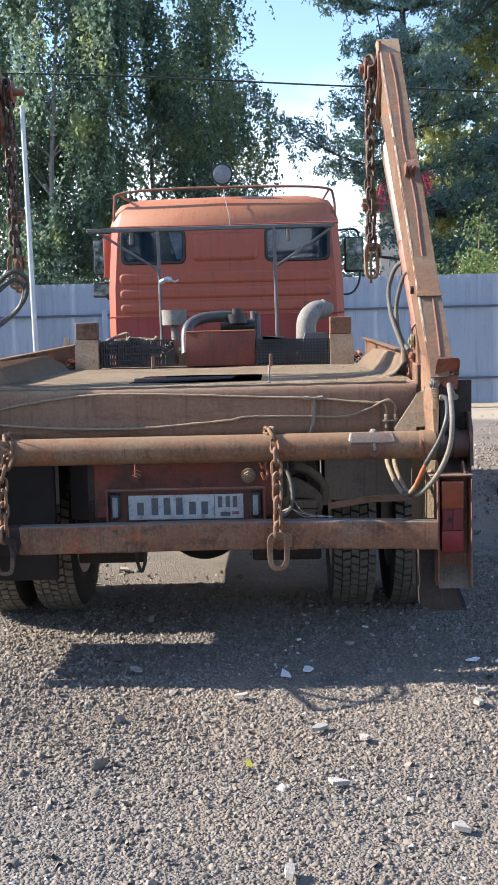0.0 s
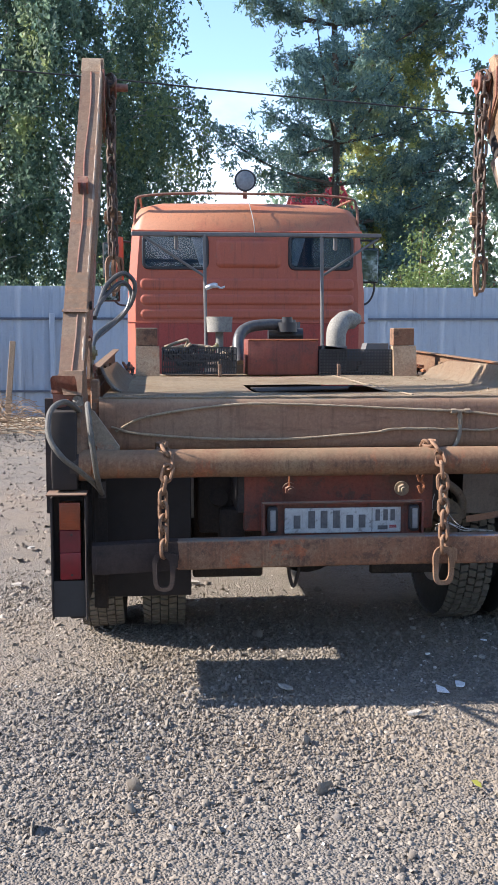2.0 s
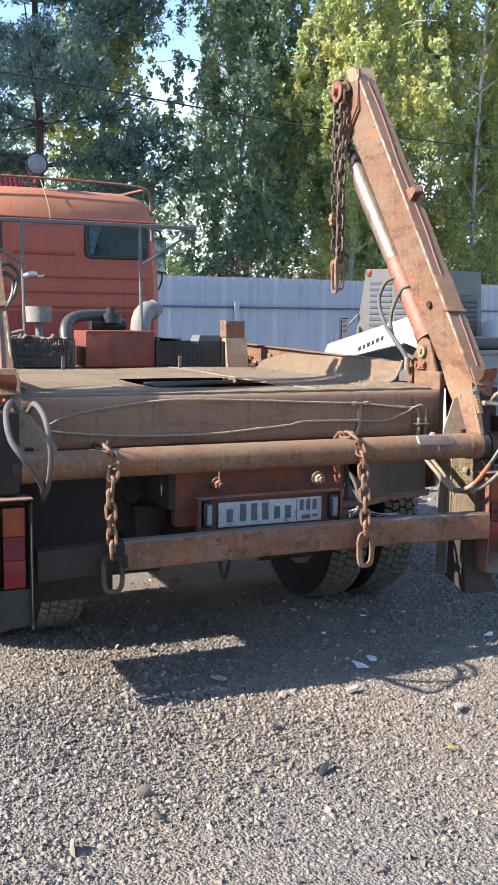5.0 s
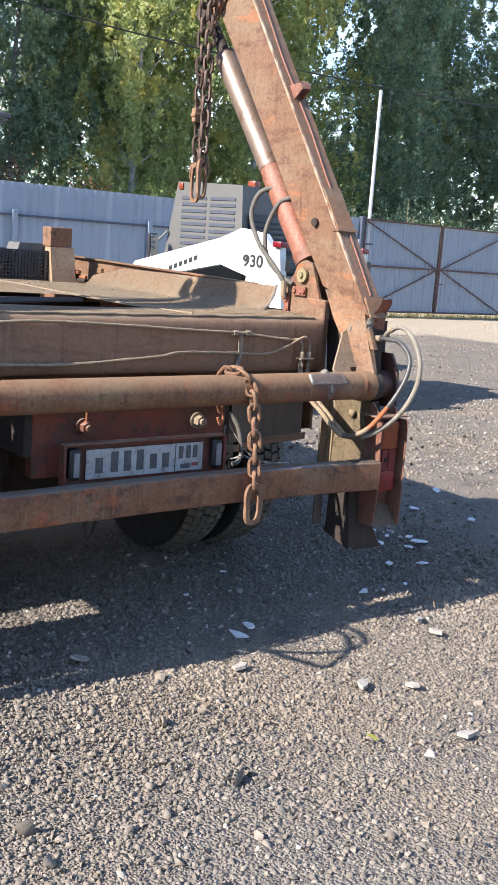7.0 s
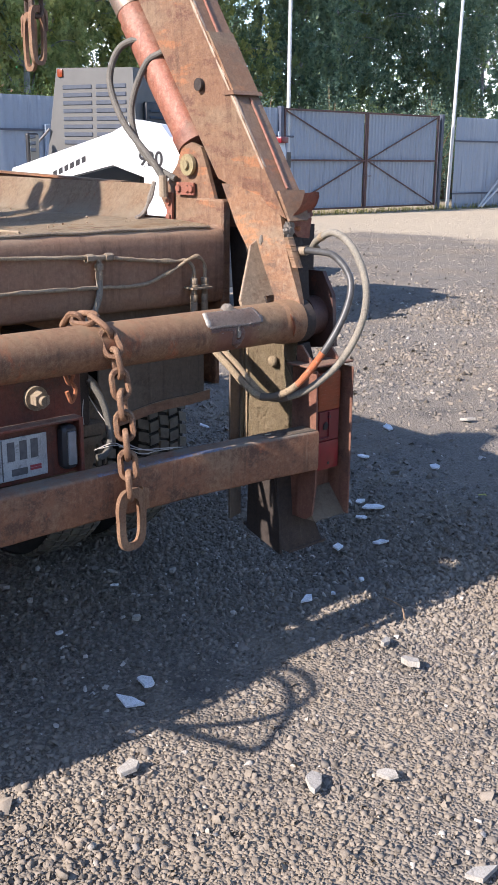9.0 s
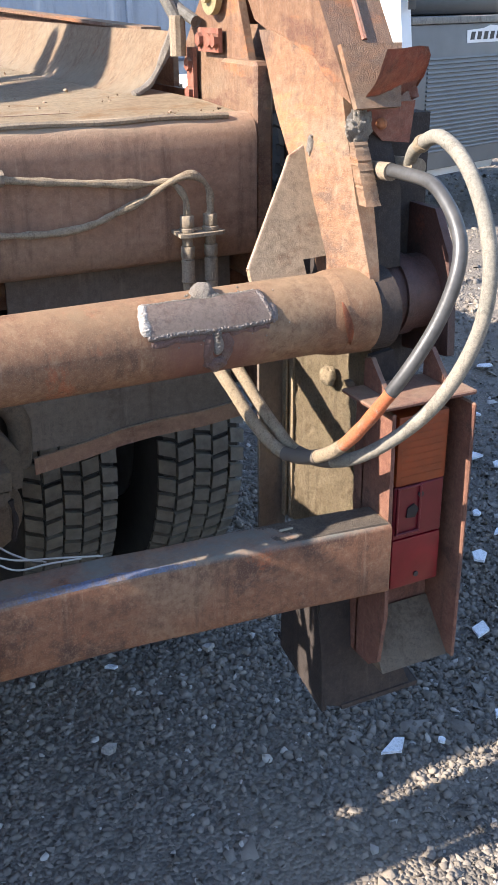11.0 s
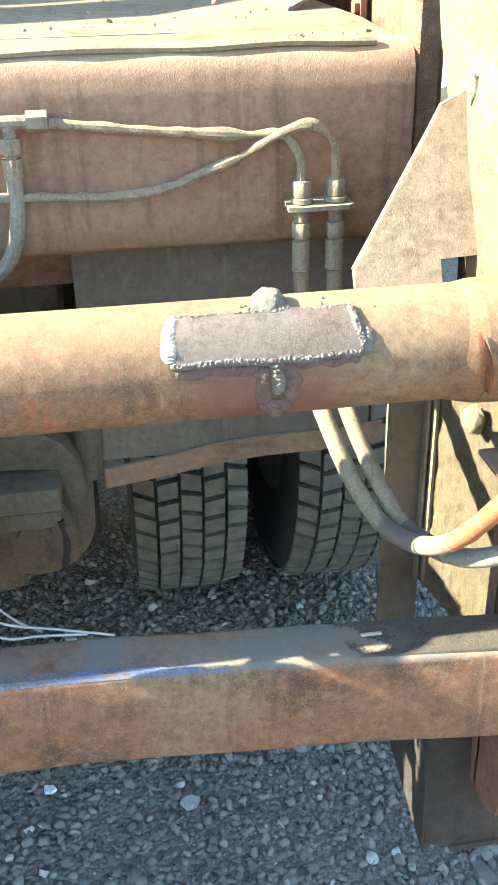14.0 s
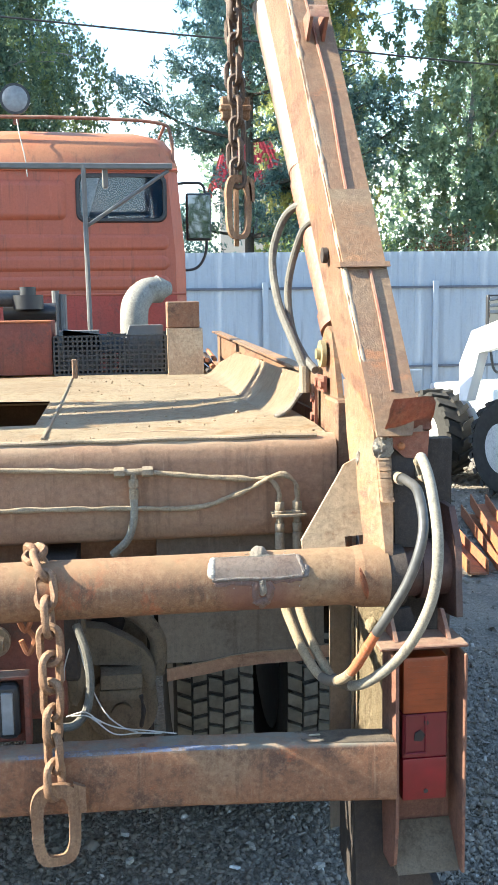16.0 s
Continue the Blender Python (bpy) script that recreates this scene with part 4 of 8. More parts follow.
def shrub(x, y, h, spread, mat, seed, leaves=6000, label="leafy light green shrub behind the fence"):
    rng = np.random.default_rng(seed)
    e = thing("shrub", label, "shrub", (x, y, 0), "shrubs behind the fence")
    bm = B()
    cen = []
    for k in range(16):
        a, r = rng.random() * 6.28, spread * rng.random() ** 0.6
        tip = Vector((math.cos(a) * r, math.sin(a) * r, h * (0.55 + 0.5 * rng.random()) * (1 - 0.35 * r / spread)))
        br = spline([(0.1 * math.cos(a), 0.1 * math.sin(a), 0), tip * 0.55 + Vector((0, 0, 0.1 * h)), tip], 5)
        tube(bm, br, [0.03 * (1 - 0.8 * i / len(br)) for i in range(len(br))], 5, curve=False)
        for q in range(12):
            c0 = np.array(br[min(int((0.25 + 0.75 * rng.random()) * (len(br) - 1)), len(br) - 1)])
            cen.append(c0 + rng.normal(size=(120, 3)) * np.array([0.26, 0.26, 0.3]) * spread / 1.6)
    cen = np.concatenate(cen)
    cen = cen[rng.choice(len(cen), min(int(leaves * 1.8), len(cen)), replace=False)]
    cen = cen[cen[:, 2] > 0.3]
    part("stems", bm, "strawstick", e)
    v, f = quads(cen, rng.normal(size=cen.shape) + np.array([0, 0, 0.3]), rng.uniform(0.05, 0.09, len(cen)), rng.uniform(0.032, 0.052, len(cen)), rng)
    raw("crown", v, f, mat, e)
    return e


# birches behind the cab, to the far side; their leaf tones hold sun or shade
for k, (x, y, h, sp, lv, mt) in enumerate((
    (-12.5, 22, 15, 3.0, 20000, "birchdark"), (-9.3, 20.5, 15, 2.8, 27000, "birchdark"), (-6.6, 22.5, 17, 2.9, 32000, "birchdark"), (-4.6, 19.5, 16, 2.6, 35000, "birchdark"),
    (-2.7, 22.0, 17, 2.7, 35000, "birchdark"), (-1.3, 24.5, 16.5, 2.2, 22000, "birchdark"), (-8.2, 27, 17, 3.0, 12000, "birchdark"), (6.9, 26.0, 18, 2.3, 21000, "birchlit"),
    (9.6, 22.5, 17, 2.7, 32000, "birchdim"), (11.9, 20.5, 18, 2.8, 36000, "birchlit"), (14.6, 23.5, 19, 3.0, 35000, "birchlit"), (17.0, 21.5, 18, 2.9, 35000, "birchlit"),
    (20.2, 24.0, 19, 3.1, 29000, "birchlit"), (23.4, 22.5, 18, 3.0, 32000, "birchdim"), (27.0, 24.5, 18, 3.2, 34800, "birchdim"), (31.0, 23.0, 17, 3.2, 30450, "birchdim"),
    (35.5, 24.0, 17, 3.3, 24650, "birchdim"), (40.5, 23.0, 16, 3.3, 20300, "birchdim"), (12.8, 29, 19, 3.3, 16000, "birchdark"), (18.5, 30, 20, 3.4, 16000, "birchdark"), (25.0, 30, 20, 3.4, 20300, "birchdim"), (33, 30, 19, 3.5, 18850, "birchdim"))):
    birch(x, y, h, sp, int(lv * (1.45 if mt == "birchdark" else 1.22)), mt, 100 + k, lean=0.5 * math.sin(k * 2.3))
pine(4.2, 24.4, 17.5, 3.9, 7, 125000, 0.12)
pine(29.0, 27.0, 18.0, 3.4, 9, 28000, 0.2)
pine(38.0, 28.0, 18.0, 3.4, 10, 14000, 0.2)
shrub(4.6, 16.6, 3.9, 1.25, "shrub", 21, 9000)
shrub(5.9, 17.0, 3.3, 1.2, "shrub", 22, 7000)
shrub(7.4, 17.2, 3.2, 1.3, "autumn", 23, 6000, "reddish brown shrub behind the fence")
shrub(9.0, 17.0, 3.0, 1.3, "autumn", 24, 5000, "reddish brown shrub behind the fence")
shrub(10.8, 17.4, 3.4, 1.4, "shrub", 25, 6000)
shrub(13.0, 17.2, 3.2, 1.4, "shrub", 26, 6000)
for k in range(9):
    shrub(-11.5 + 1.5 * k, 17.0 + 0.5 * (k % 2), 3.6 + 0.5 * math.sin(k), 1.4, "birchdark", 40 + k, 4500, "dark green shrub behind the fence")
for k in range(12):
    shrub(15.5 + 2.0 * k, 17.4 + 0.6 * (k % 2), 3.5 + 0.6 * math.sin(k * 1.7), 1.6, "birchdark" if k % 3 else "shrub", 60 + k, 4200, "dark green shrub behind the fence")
# thin young tree in the gap of sky
shrub(-0.2, 21.0, 4.6, 1.4, "shrub", 90, 1500, "sparse young tree behind the cab")

# far woods closing the distance
rng = np.random.default_rng(77)
N = 150000
turn_ = rng.uniform(0, 2 * math.pi, N)
far_ = rng.uniform(52, 64, N)
fx, fy = 8 + far_ * np.sin(turn_), -4 + far_ * np.cos(turn_)
fq = turn_ * 40
topz = 10 + 3.0 * np.sin(fq * 0.23) + 2.0 * np.sin(fq * 0.61 + 1.3) + 1.5 * np.sin(fq * 1.7)
topz = np.where((np.abs(fx - 0.5) < 5.5) & (fy > 0), 3.2, np.where((fx < 0.5) & (fy > 0), 0.55 * topz, topz))
fz = topz * rng.random(N) ** 0.75
cen = np.stack([fx, fy, fz], 1)
v, f = quads(cen, rng.normal(size=cen.shape), rng.uniform(0.25, 0.5, N), rng.uniform(0.2, 0.36, N), rng)
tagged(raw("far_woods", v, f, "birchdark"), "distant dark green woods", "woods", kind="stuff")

# house with a red metal roof among the trees
hs = thing("house", "pale house with a red metal roof among the trees", "house", (7.4, 47, 2.3))
part("wall", bev(box(B(), -1.6, 1.6, -1.6, 1.6, -2.3, 5.0), 0.03, 1), "housewall", hs)
bm = B()
prism(bm, [(-1.9, -2.0, 4.75), (1.9, -2.0, 4.75), (1.1, 0, 7.25), (-1.1, 0, 7.25)], (0, 0.08, 0.06))
prism(bm, [(-1.9, 2.0, 4.75), (1.9, 2.0, 4.75), (1.1, 0.02, 7.25), (-1.1, 0.02, 7.25)], (0, -0.08, 0.06))
roof = part("roof", bm, "redroof", hs, "red ribbed metal roof")
for k in range(14):
    xx = -1.8 + 0.277 * k
    bm = tube(B(), [(xx, -2.0, 4.83), (xx * 0.58, -0.02, 7.33)], 0.03, 4, curve=False)
    part("roof_rib", bm, "redroof", roof)
for k in range(9):
    t = (k + 1) / 10
    bm = tube(B(), [(-1.9 + 0.8 * t, -2.02 + 2 * t, 4.84 + 2.5 * t), (1.9 - 0.8 * t, -2.02 + 2 * t, 4.84 + 2.5 * t)], 0.02, 4, curve=False)
    part("tile_row", bm, "redroof", roof)
bm = bev(box(B(), -0.6, 0.6, -1.64, -1.58, 2.6, 4.0), 0.02, 1)
part("window", bm, "cabdark", hs)
# low sheds seen over the fence
sh = thing("shed", "small green and white shed behind the fence", "shed", (17.3, 30.5, 0))
part("wall", bev(box(B(), -2.5, 2.5, -1.5, 1.5, 0, 3.4), 0.03, 1), "housewall", sh)
bm = prism(B(), [(-0.6, -1.6, 3.9), (0.1, -1.6, 3.9), (0.5, -1.6, 4.7), (0.0, -1.6, 5.2)], (0, 0.6, 0))
part("gable", bm, "green", sh, "bright green gable sheet")

# ---- the truck ----
truck = thing("skip_loader_truck", "orange skip loader truck with rusty lifting arms parked on gravel", "truck")

# cab: back wall at y 4.65
CY = 4.65


def cab_shell():
    bm = B()
    # outline in plan is narrower towards the roof
    levels = [(0.95, 1.07, 0.0), (1.55, 1.07, 0.0), (1.95, 1.065, 0.0), (2.50, 1.02, 0.0)]
    rings = []
    for z, hx, dy in levels:
        pts = [(-hx + 0.07, CY + dy), (hx - 0.07, CY + dy), (hx, CY + 0.09), (hx - 0.01, 6.25), (hx - 0.14, 6.45), (-hx + 0.14, 6.45), (-hx + 0.01, 6.25), (-hx, CY + 0.09)]
        rings.append([bm.verts.new((x, y, z)) for x, y in pts])
    for a, c in zip(rings, rings[1:]):
        for k in range(8):
            bm.faces.new((a[k], a[(k + 1) % 8], c[(k + 1) % 8], c[k]))
    bm.faces.new(rings[0][::-1])
    return bm


cab = part("cab", cab_shell(), "cab", truck, "orange painted cab with ribbed back wall")
bm = B()
roof_levels = [(2.485, 1.03, CY - 0.012, 6.46), (2.52, 1.025, CY - 0.004, 6.45), (2.62, 0.995, CY + 0.035, 6.42), (2.70, 0.945, CY + 0.11, 6.33), (2.745, 0.84, CY + 0.24, 6.18), (2.775, 0.5, CY + 0.5, 5.95)]
rings = []
for z, hx, y0, y1 in roof_levels:
    pts = [(-hx + 0.09, y0), (0, y0 - 0.004), (hx - 0.09, y0), (hx, y0 + 0.09), (hx, y1 - 0.15), (hx - 0.2, y1), (-hx + 0.2, y1), (-hx, y1 - 0.15), (-hx, y0 + 0.09)]
    rings.append([bm.verts.new((x, y, z + 0.02 * (1 - (x / 1.05) ** 2) * (z > 2.6))) for x, y in pts])
for a, c in zip(rings, rings[1:]):
    for k in range(9):
        bm.faces.new((a[k], a[(k + 1) % 9], c[(k + 1) % 9], c[k]))
bm.faces.new(rings[-1])
part("roof", bm, "cabroof", cab, "sun-bleached raised roof", 50)
# drip seam, lower seam and pressed ribs of the back wall
bm = B()
tube(bm, [(-1.02, CY - 0.008, 2.488), (1.02, CY - 0.008, 2.488)], 0.009, 8, curve=False)
part("drip_seam", bm, "cab", cab)
bm = B()
tube(bm, [(-1.06, CY - 0.004, 1.69), (1.06, CY - 0.004, 1.69)], 0.008, 8, curve=False)
part("lower_seam", bm, "cab", cab)
bm = box(B(), -1.0, 1.0, CY - 0.006, CY + 0.02, 1.0, 1.688)
part("lower_panel", bm, "cabred", cab, "deep red lower back panel")


def pressed(x0, x1, z0, z1, d=0.018, w=0.045):
    """A raised pressing with sloped rounded rim, standing out from the back wall."""
    bm = B()
    rings = []
    for off, y in ((0.0, CY + 0.004), (w * 0.35, CY - d * 0.55), (w * 0.8, CY - d), (w * 1.1, CY - d)):
        ring = []
        r = max(0.05 - off, 0.015)
        for cx, cz, a0 in ((x1 - off - r, z1 - off - r, 0), (x0 + off + r, z1 - off - r, 90), (x0 + off + r, z0 + off + r, 180), (x1 - off - r, z0 + off + r, 270)):
            for k in range(5):
                a = radians(a0 + k * 22.5)
                ring.append(bm.verts.new((cx + r * math.cos(a), y, cz + r * math.sin(a))))
        rings.append(ring)
    for a, c in zip(rings, rings[1:]):
        for k in range(20):
            bm.faces.new((a[k], a[(k + 1) % 20], c[(k + 1) % 20], c[k]))
    bm.faces.new(rings[-1])
    return bm


part("pressed_panel", pressed(-0.29, 0.30, 2.165, 2.43, 0.018), "cab", cab)
for z0, z1 in ((1.97, 2.085), (1.84, 1.945), (1.715, 1.815)):
    part("pressed_rib", pressed(-0.96, 0.96, z0, z1, 0.011, 0.03), "cab", cab)


def rear_window(x0, x1, z0=2.165, z1=2.455):
    def rr(off, r):
        out = []
        for cx, cz, a0 in ((x1 - off - r, z1 - off - r, 0), (x0 + off + r, z1 - off - r, 90), (x0 + off + r, z0 + off + r, 180), (x1 - off - r, z0 + off + r, 270)):
            out += [(cx + r * math.cos(radians(a0 + k * 22.5)), cz + r * math.sin(radians(a0 + k * 22.5))) for k in range(5)]
        return out
    bm = B()
    rings = [[bm.verts.new((x, y, z)) for x, z in rr(off, r)] for off, r, y in ((-0.012, 0.06, CY - 0.002), (-0.004, 0.055, CY - 0.016), (0.012, 0.045, CY - 0.016), (0.018, 0.04, CY - 0.004))]
    for a, c in zip(rings, rings[1:]):
        for k in range(20):
            bm.faces.new((a[k], a[(k + 1) % 20], c[(k + 1) % 20], c[k]))
    seal = part("window_seal", bm, "black", cab, "black rubber window seal")
    bm = B()
    prism(bm, [(x, CY - 0.010, z) for x, z in rr(0.014, 0.042)], (0, 0.004, 0))
    part("window_pane", bm, "pane", seal, "blue-grey rear window glass").visible_shadow = False
    # added sheet for the cab inside; its colour holds dimness and sky seen through
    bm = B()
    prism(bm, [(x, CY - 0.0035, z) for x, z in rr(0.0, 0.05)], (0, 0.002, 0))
    part("dim_backing", bm, "cabdark", seal)
    bm = B()
    side = x0 + 0.02 if x0 > 0 else x1 - 0.02
    sgn = 1 if x0 > 0 else -1
    prism(bm, [(side, CY - 0.006, z1 - 0.02), (side + sgn * 0.12, CY - 0.006, z1 - 0.02), (side + sgn * 0.09, CY - 0.006, z1 - 0.13), (side + sgn * 0.05, CY - 0.006, z0 + 0.03), (side, CY - 0.006, z0 + 0.03)], (0, 0.002, 0))
    part("curtain", bm, "curtain", seal, "pale curtain behind the glass")


rear_window(-0.925, -0.36)
rear_window(0.37, 0.935)

# roof rail and work lamp
bm = B()
tube(bm, [(-1.0, 4.74, 2.50), (-0.985, 4.73, 2.72), (-0.93, 4.73, 2.795), (-0.5, 4.73, 2.825), (0.4, 4.73, 2.825), (0.9, 4.73, 2.80), (0.985, 4.73, 2.72), (1.0, 4.74, 2.50)], 0.0115, 8, 6)
tube(bm, [(-0.95, 4.74, 2.79), (-0.95, 5.9, 2.84)], 0.011, 8, curve=False)
tube(bm, [(0.95, 4.74, 2.79), (0.95, 5.9, 2.84)], 0.011, 8, curve=False)
tube(bm, [(-0.95, 5.9, 2.84), (0.95, 5.9, 2.84)], 0.011, 8, curve=False)
part("roof_rail", bm, "armred", truck, "thin red roof rail")
lamp = part("work_lamp", cyl(cyl(B(), (-0.012, 4.80, 2.955), (-0.012, 4.845, 2.955), 0.098, 0.092, 28), (-0.012, 4.845, 2.955), (-0.012, 4.93, 2.955), 0.088, 0.03, 28), "black", truck, "round work lamp on the cab roof")
bm = B()
ball(bm, (-0.012, 4.803, 2.955), 0.086, 28, 12, (1, 0.12, 1))
part("lens", bm, "lampgrey", lamp, "round clear lamp lens")
bm = box(B(), -0.03, 0.006, 4.82, 4.85, 2.80, 2.87)
part("bracket", bm, "armred", lamp)
bm = tube(B(), [(-0.0, 4.72, 2.81), (0.02, 4.66, 2.70), (0.05, 4.63, 2.56), (0.06, 4.632, 2.44)], 0.004, 6)
part("lamp_cable", bm, "wire", truck, "thin pale cable down the back wall")


def door_mirror(s, z0, z1, x, y, low=False):
    bm = bev(box(B(), x - 0.09, x + 0.09, y, y + 0.06, z0, z1), 0.02, 3)
    ob = part("mirror", bm, "black", truck, "black door mirror")
    part("mirror_glass", bev(box(B(), x - 0.078, x + 0.078, y - 0.004, y + 0.004, z0 + 0.014, z1 - 0.014), 0.002, 1), "mirror", ob)
    return ob


door_mirror(1, 2.07, 2.40, 1.20, 5.15)
door_mirror(-1, 2.12, 2.46, -1.23, 5.45)
door_mirror(-1, 1.90, 2.05, -1.25, 5.45)
for s, y in ((1, 5.17), (-1, 5.47)):
    bm = tube(B(), [(s * 1.03, y, 2.46), (s * 1.14, y, 2.47), (s * 1.24, y, 2.44), (s * 1.25, y + 0.02, 2.2), (s * 1.25, y, 2.0), (s * 1.18, y, 1.88), (s * 1.04, y, 1.86)], 0.01, 8)
    part("mirror_arm", bm, "black", truck, "black tube mirror arm")
bm = bev(box(B(), -1.20, -1.12, 5.30, 5.42, 2.08, 2.50), 0.02, 2)
part("mirror_shell", bm, "cab", truck, "orange back of a mirror")

# chassis behind the cab
for s in (-1, 1):
    part("chassis_rail", bev(box(B(), s * 0.42 - 0.04, s * 0.42 + 0.04, 0.1, 6.2, 0.78, 1.02), 0.006, 1), "dark", truck, "dark steel chassis rail")
bm = bev(box(B(), -0.40, 0.40, 3.0, 4.4, 0.9, 1.42), 0.05, 2)
part("gearbox_block", bm, "dark", truck)
for s in (-1, 1):
    bm = bev(box(box(B(), *sorted((s * 0.34, s * 0.62)), 0.47, 0.60, 0.62, 1.0), *sorted((s * 0.40, s * 0.52)), 0.40, 0.60, 0.46, 0.75), 0.02, 2)
    part("spring_hanger", bm, "mud" if s > 0 else "dark", truck, "mud-caked spring hanger")
    # added dark plate that blocks the view of lit ground behind it
    part("dark_blocker", bev(box(B(), *sorted((s * 0.28, s * 0.64)), 0.72, 0.75, 0.34, 1.0), 0.01, 1), "dark", truck, "dark plate added to hide lit ground under the truck")
for y0, y1 in ((0.8, 0.9), (2.2, 2.3), (3.0, 3.1)):
    part("cross_member", box(B(), -1.0, 1.0, y0, y1, 0.98, 1.2), "dark", truck)

# bed floor with the open hatch, slightly dished
HX0, HX1, HY0, HY1 = -0.33, 0.345, 0.64, 1.32
bm = B()
xs = sorted({-1.06, -0.95, -0.7, -0.5, HX0, 0.0, HX1, 0.385, 0.6, 0.8, 0.95, 1.06})
ys = sorted({0.30, 0.45, HY0, 0.9, 1.1, HY1, 1.6, 1.9, 2.2, 2.5, 2.9, 3.05})


def bed_z(x, y):
    return 1.297 + 0.010 * noise.noise(Vector((x * 1.7, y * 1.3, 0.3))) - 0.012 * math.exp(-((y - 0.85) ** 2) * 6) * (abs(x) < 0.9)


grid = {}
for x in xs:
    for y in ys:
        z = bed_z(x, y)
        if y <= 0.30:
            z = 1.292
        grid[x, y] = bm.verts.new((x, y, z))
for i in range(len(xs) - 1):
    for j in range(len(ys) - 1):
        if HX0 <= xs[i] < HX1 and HY0 <= ys[j] < HY1:
            continue
        bm.faces.new((grid[xs[i], ys[j]], grid[xs[i + 1], ys[j]], grid[xs[i + 1], ys[j + 1]], grid[xs[i], ys[j + 1]]))
bmesh.ops.solidify(bm, geom=list(bm.faces), thickness=0.008)
bed = part("bed_floor", bm, "bed", truck, "dust-covered steel bed floor with an open hatch", 40)
bm = B()
tube(bm, [(0.385 - 0.004 * k / 9, 0.31 + 0.24 * k, bed_z(0.385, 0.31 + 0.24 * k) + 0.001) for k in range(10)], 0.0042, 6, 4)
part("floor_seam", bm, "steelfit", bed)
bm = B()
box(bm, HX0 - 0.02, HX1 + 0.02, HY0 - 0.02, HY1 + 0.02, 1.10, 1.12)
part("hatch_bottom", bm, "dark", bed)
# near-black colour stands for the unlit inside of the hatch
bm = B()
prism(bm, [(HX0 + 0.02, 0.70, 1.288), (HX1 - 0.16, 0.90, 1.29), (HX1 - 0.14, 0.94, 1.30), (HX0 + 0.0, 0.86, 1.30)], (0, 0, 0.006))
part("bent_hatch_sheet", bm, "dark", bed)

# bed rear wall with a rolled top edge and turned-in bottom
bm = B()
prof = [(0.300, 1.293), (0.275, 1.288), (0.262, 1.278), (0.255, 1.262), (0.252, 1.235), (0.255, 1.10), (0.262, 1.062), (0.285, 1.05), (0.40, 1.05), (0.40, 1.06), (0.292, 1.062), (0.272, 1.075), (0.266, 1.11), (0.263, 1.235), (0.268, 1.262), (0.30, 1.283)]
prism(bm, [(-1.075, y, z) for y, z in prof], (2.15, 0, 0))
part("bed_rear_wall", bm, "panel", truck, "brown dusty rear wall of the bed", 60)
bm = B()
pts = [(-1.07 + 0.05 * k, 0.272 + 0.002 * math.sin(k * 2.1), 1.291 + 0.0015 * math.sin(k * 1.3)) for k in range(43)]
tube(bm, pts, 0.005, 6, 2)
part("edge_weld", bm, "steelfit", truck)
# inner wall under the bed, between the mudguards
bm = box(B(), -1.05, 1.05, 0.44, 0.452, 0.96, 1.29)
part("inner_wall", bm, "panel", truck)
for s in (-1, 1):
    part("side_skirt", box(B(), *sorted((s * 1.12, s * 1.135)), 0.348, 3.6, 0.76, 1.30), "beam", truck, "rusty side skirt of the bed")

# curved lips along the sides of the bed


def side_lip(s):
    bm = B()
    ysl = [0.60, 0.68, 0.95, 1.5, 2.0, 2.3]
    rows = []
    for j, y in enumerate(ysl):
        k = 1.0 if j < 5 else 0.5
        row = []
        for u in range(7):
            a = u / 6
            x = 0.962 + 0.098 * a**0.8 - (0.04 if j == 5 else 0) + 0.022 * max(0, 1 - (y - 0.60) / 0.12)
            z = 1.296 + 0.116 * k * (0.3 * a + 0.7 * a**1.8) + 0.006 * noise.noise(Vector((y * 3, a * 3, 0)))
            row.append(bm.verts.new((s * x, y + 0.03 * a, z)))
        rows.append(row)
    for a, c in zip(rows, rows[1:]):
        for k in range(6):
            bm.faces.new((a[k], a[k + 1], c[k + 1], c[k]))
    bmesh.ops.solidify(bm, geom=list(bm.faces), thickness=0.009)
    return bm


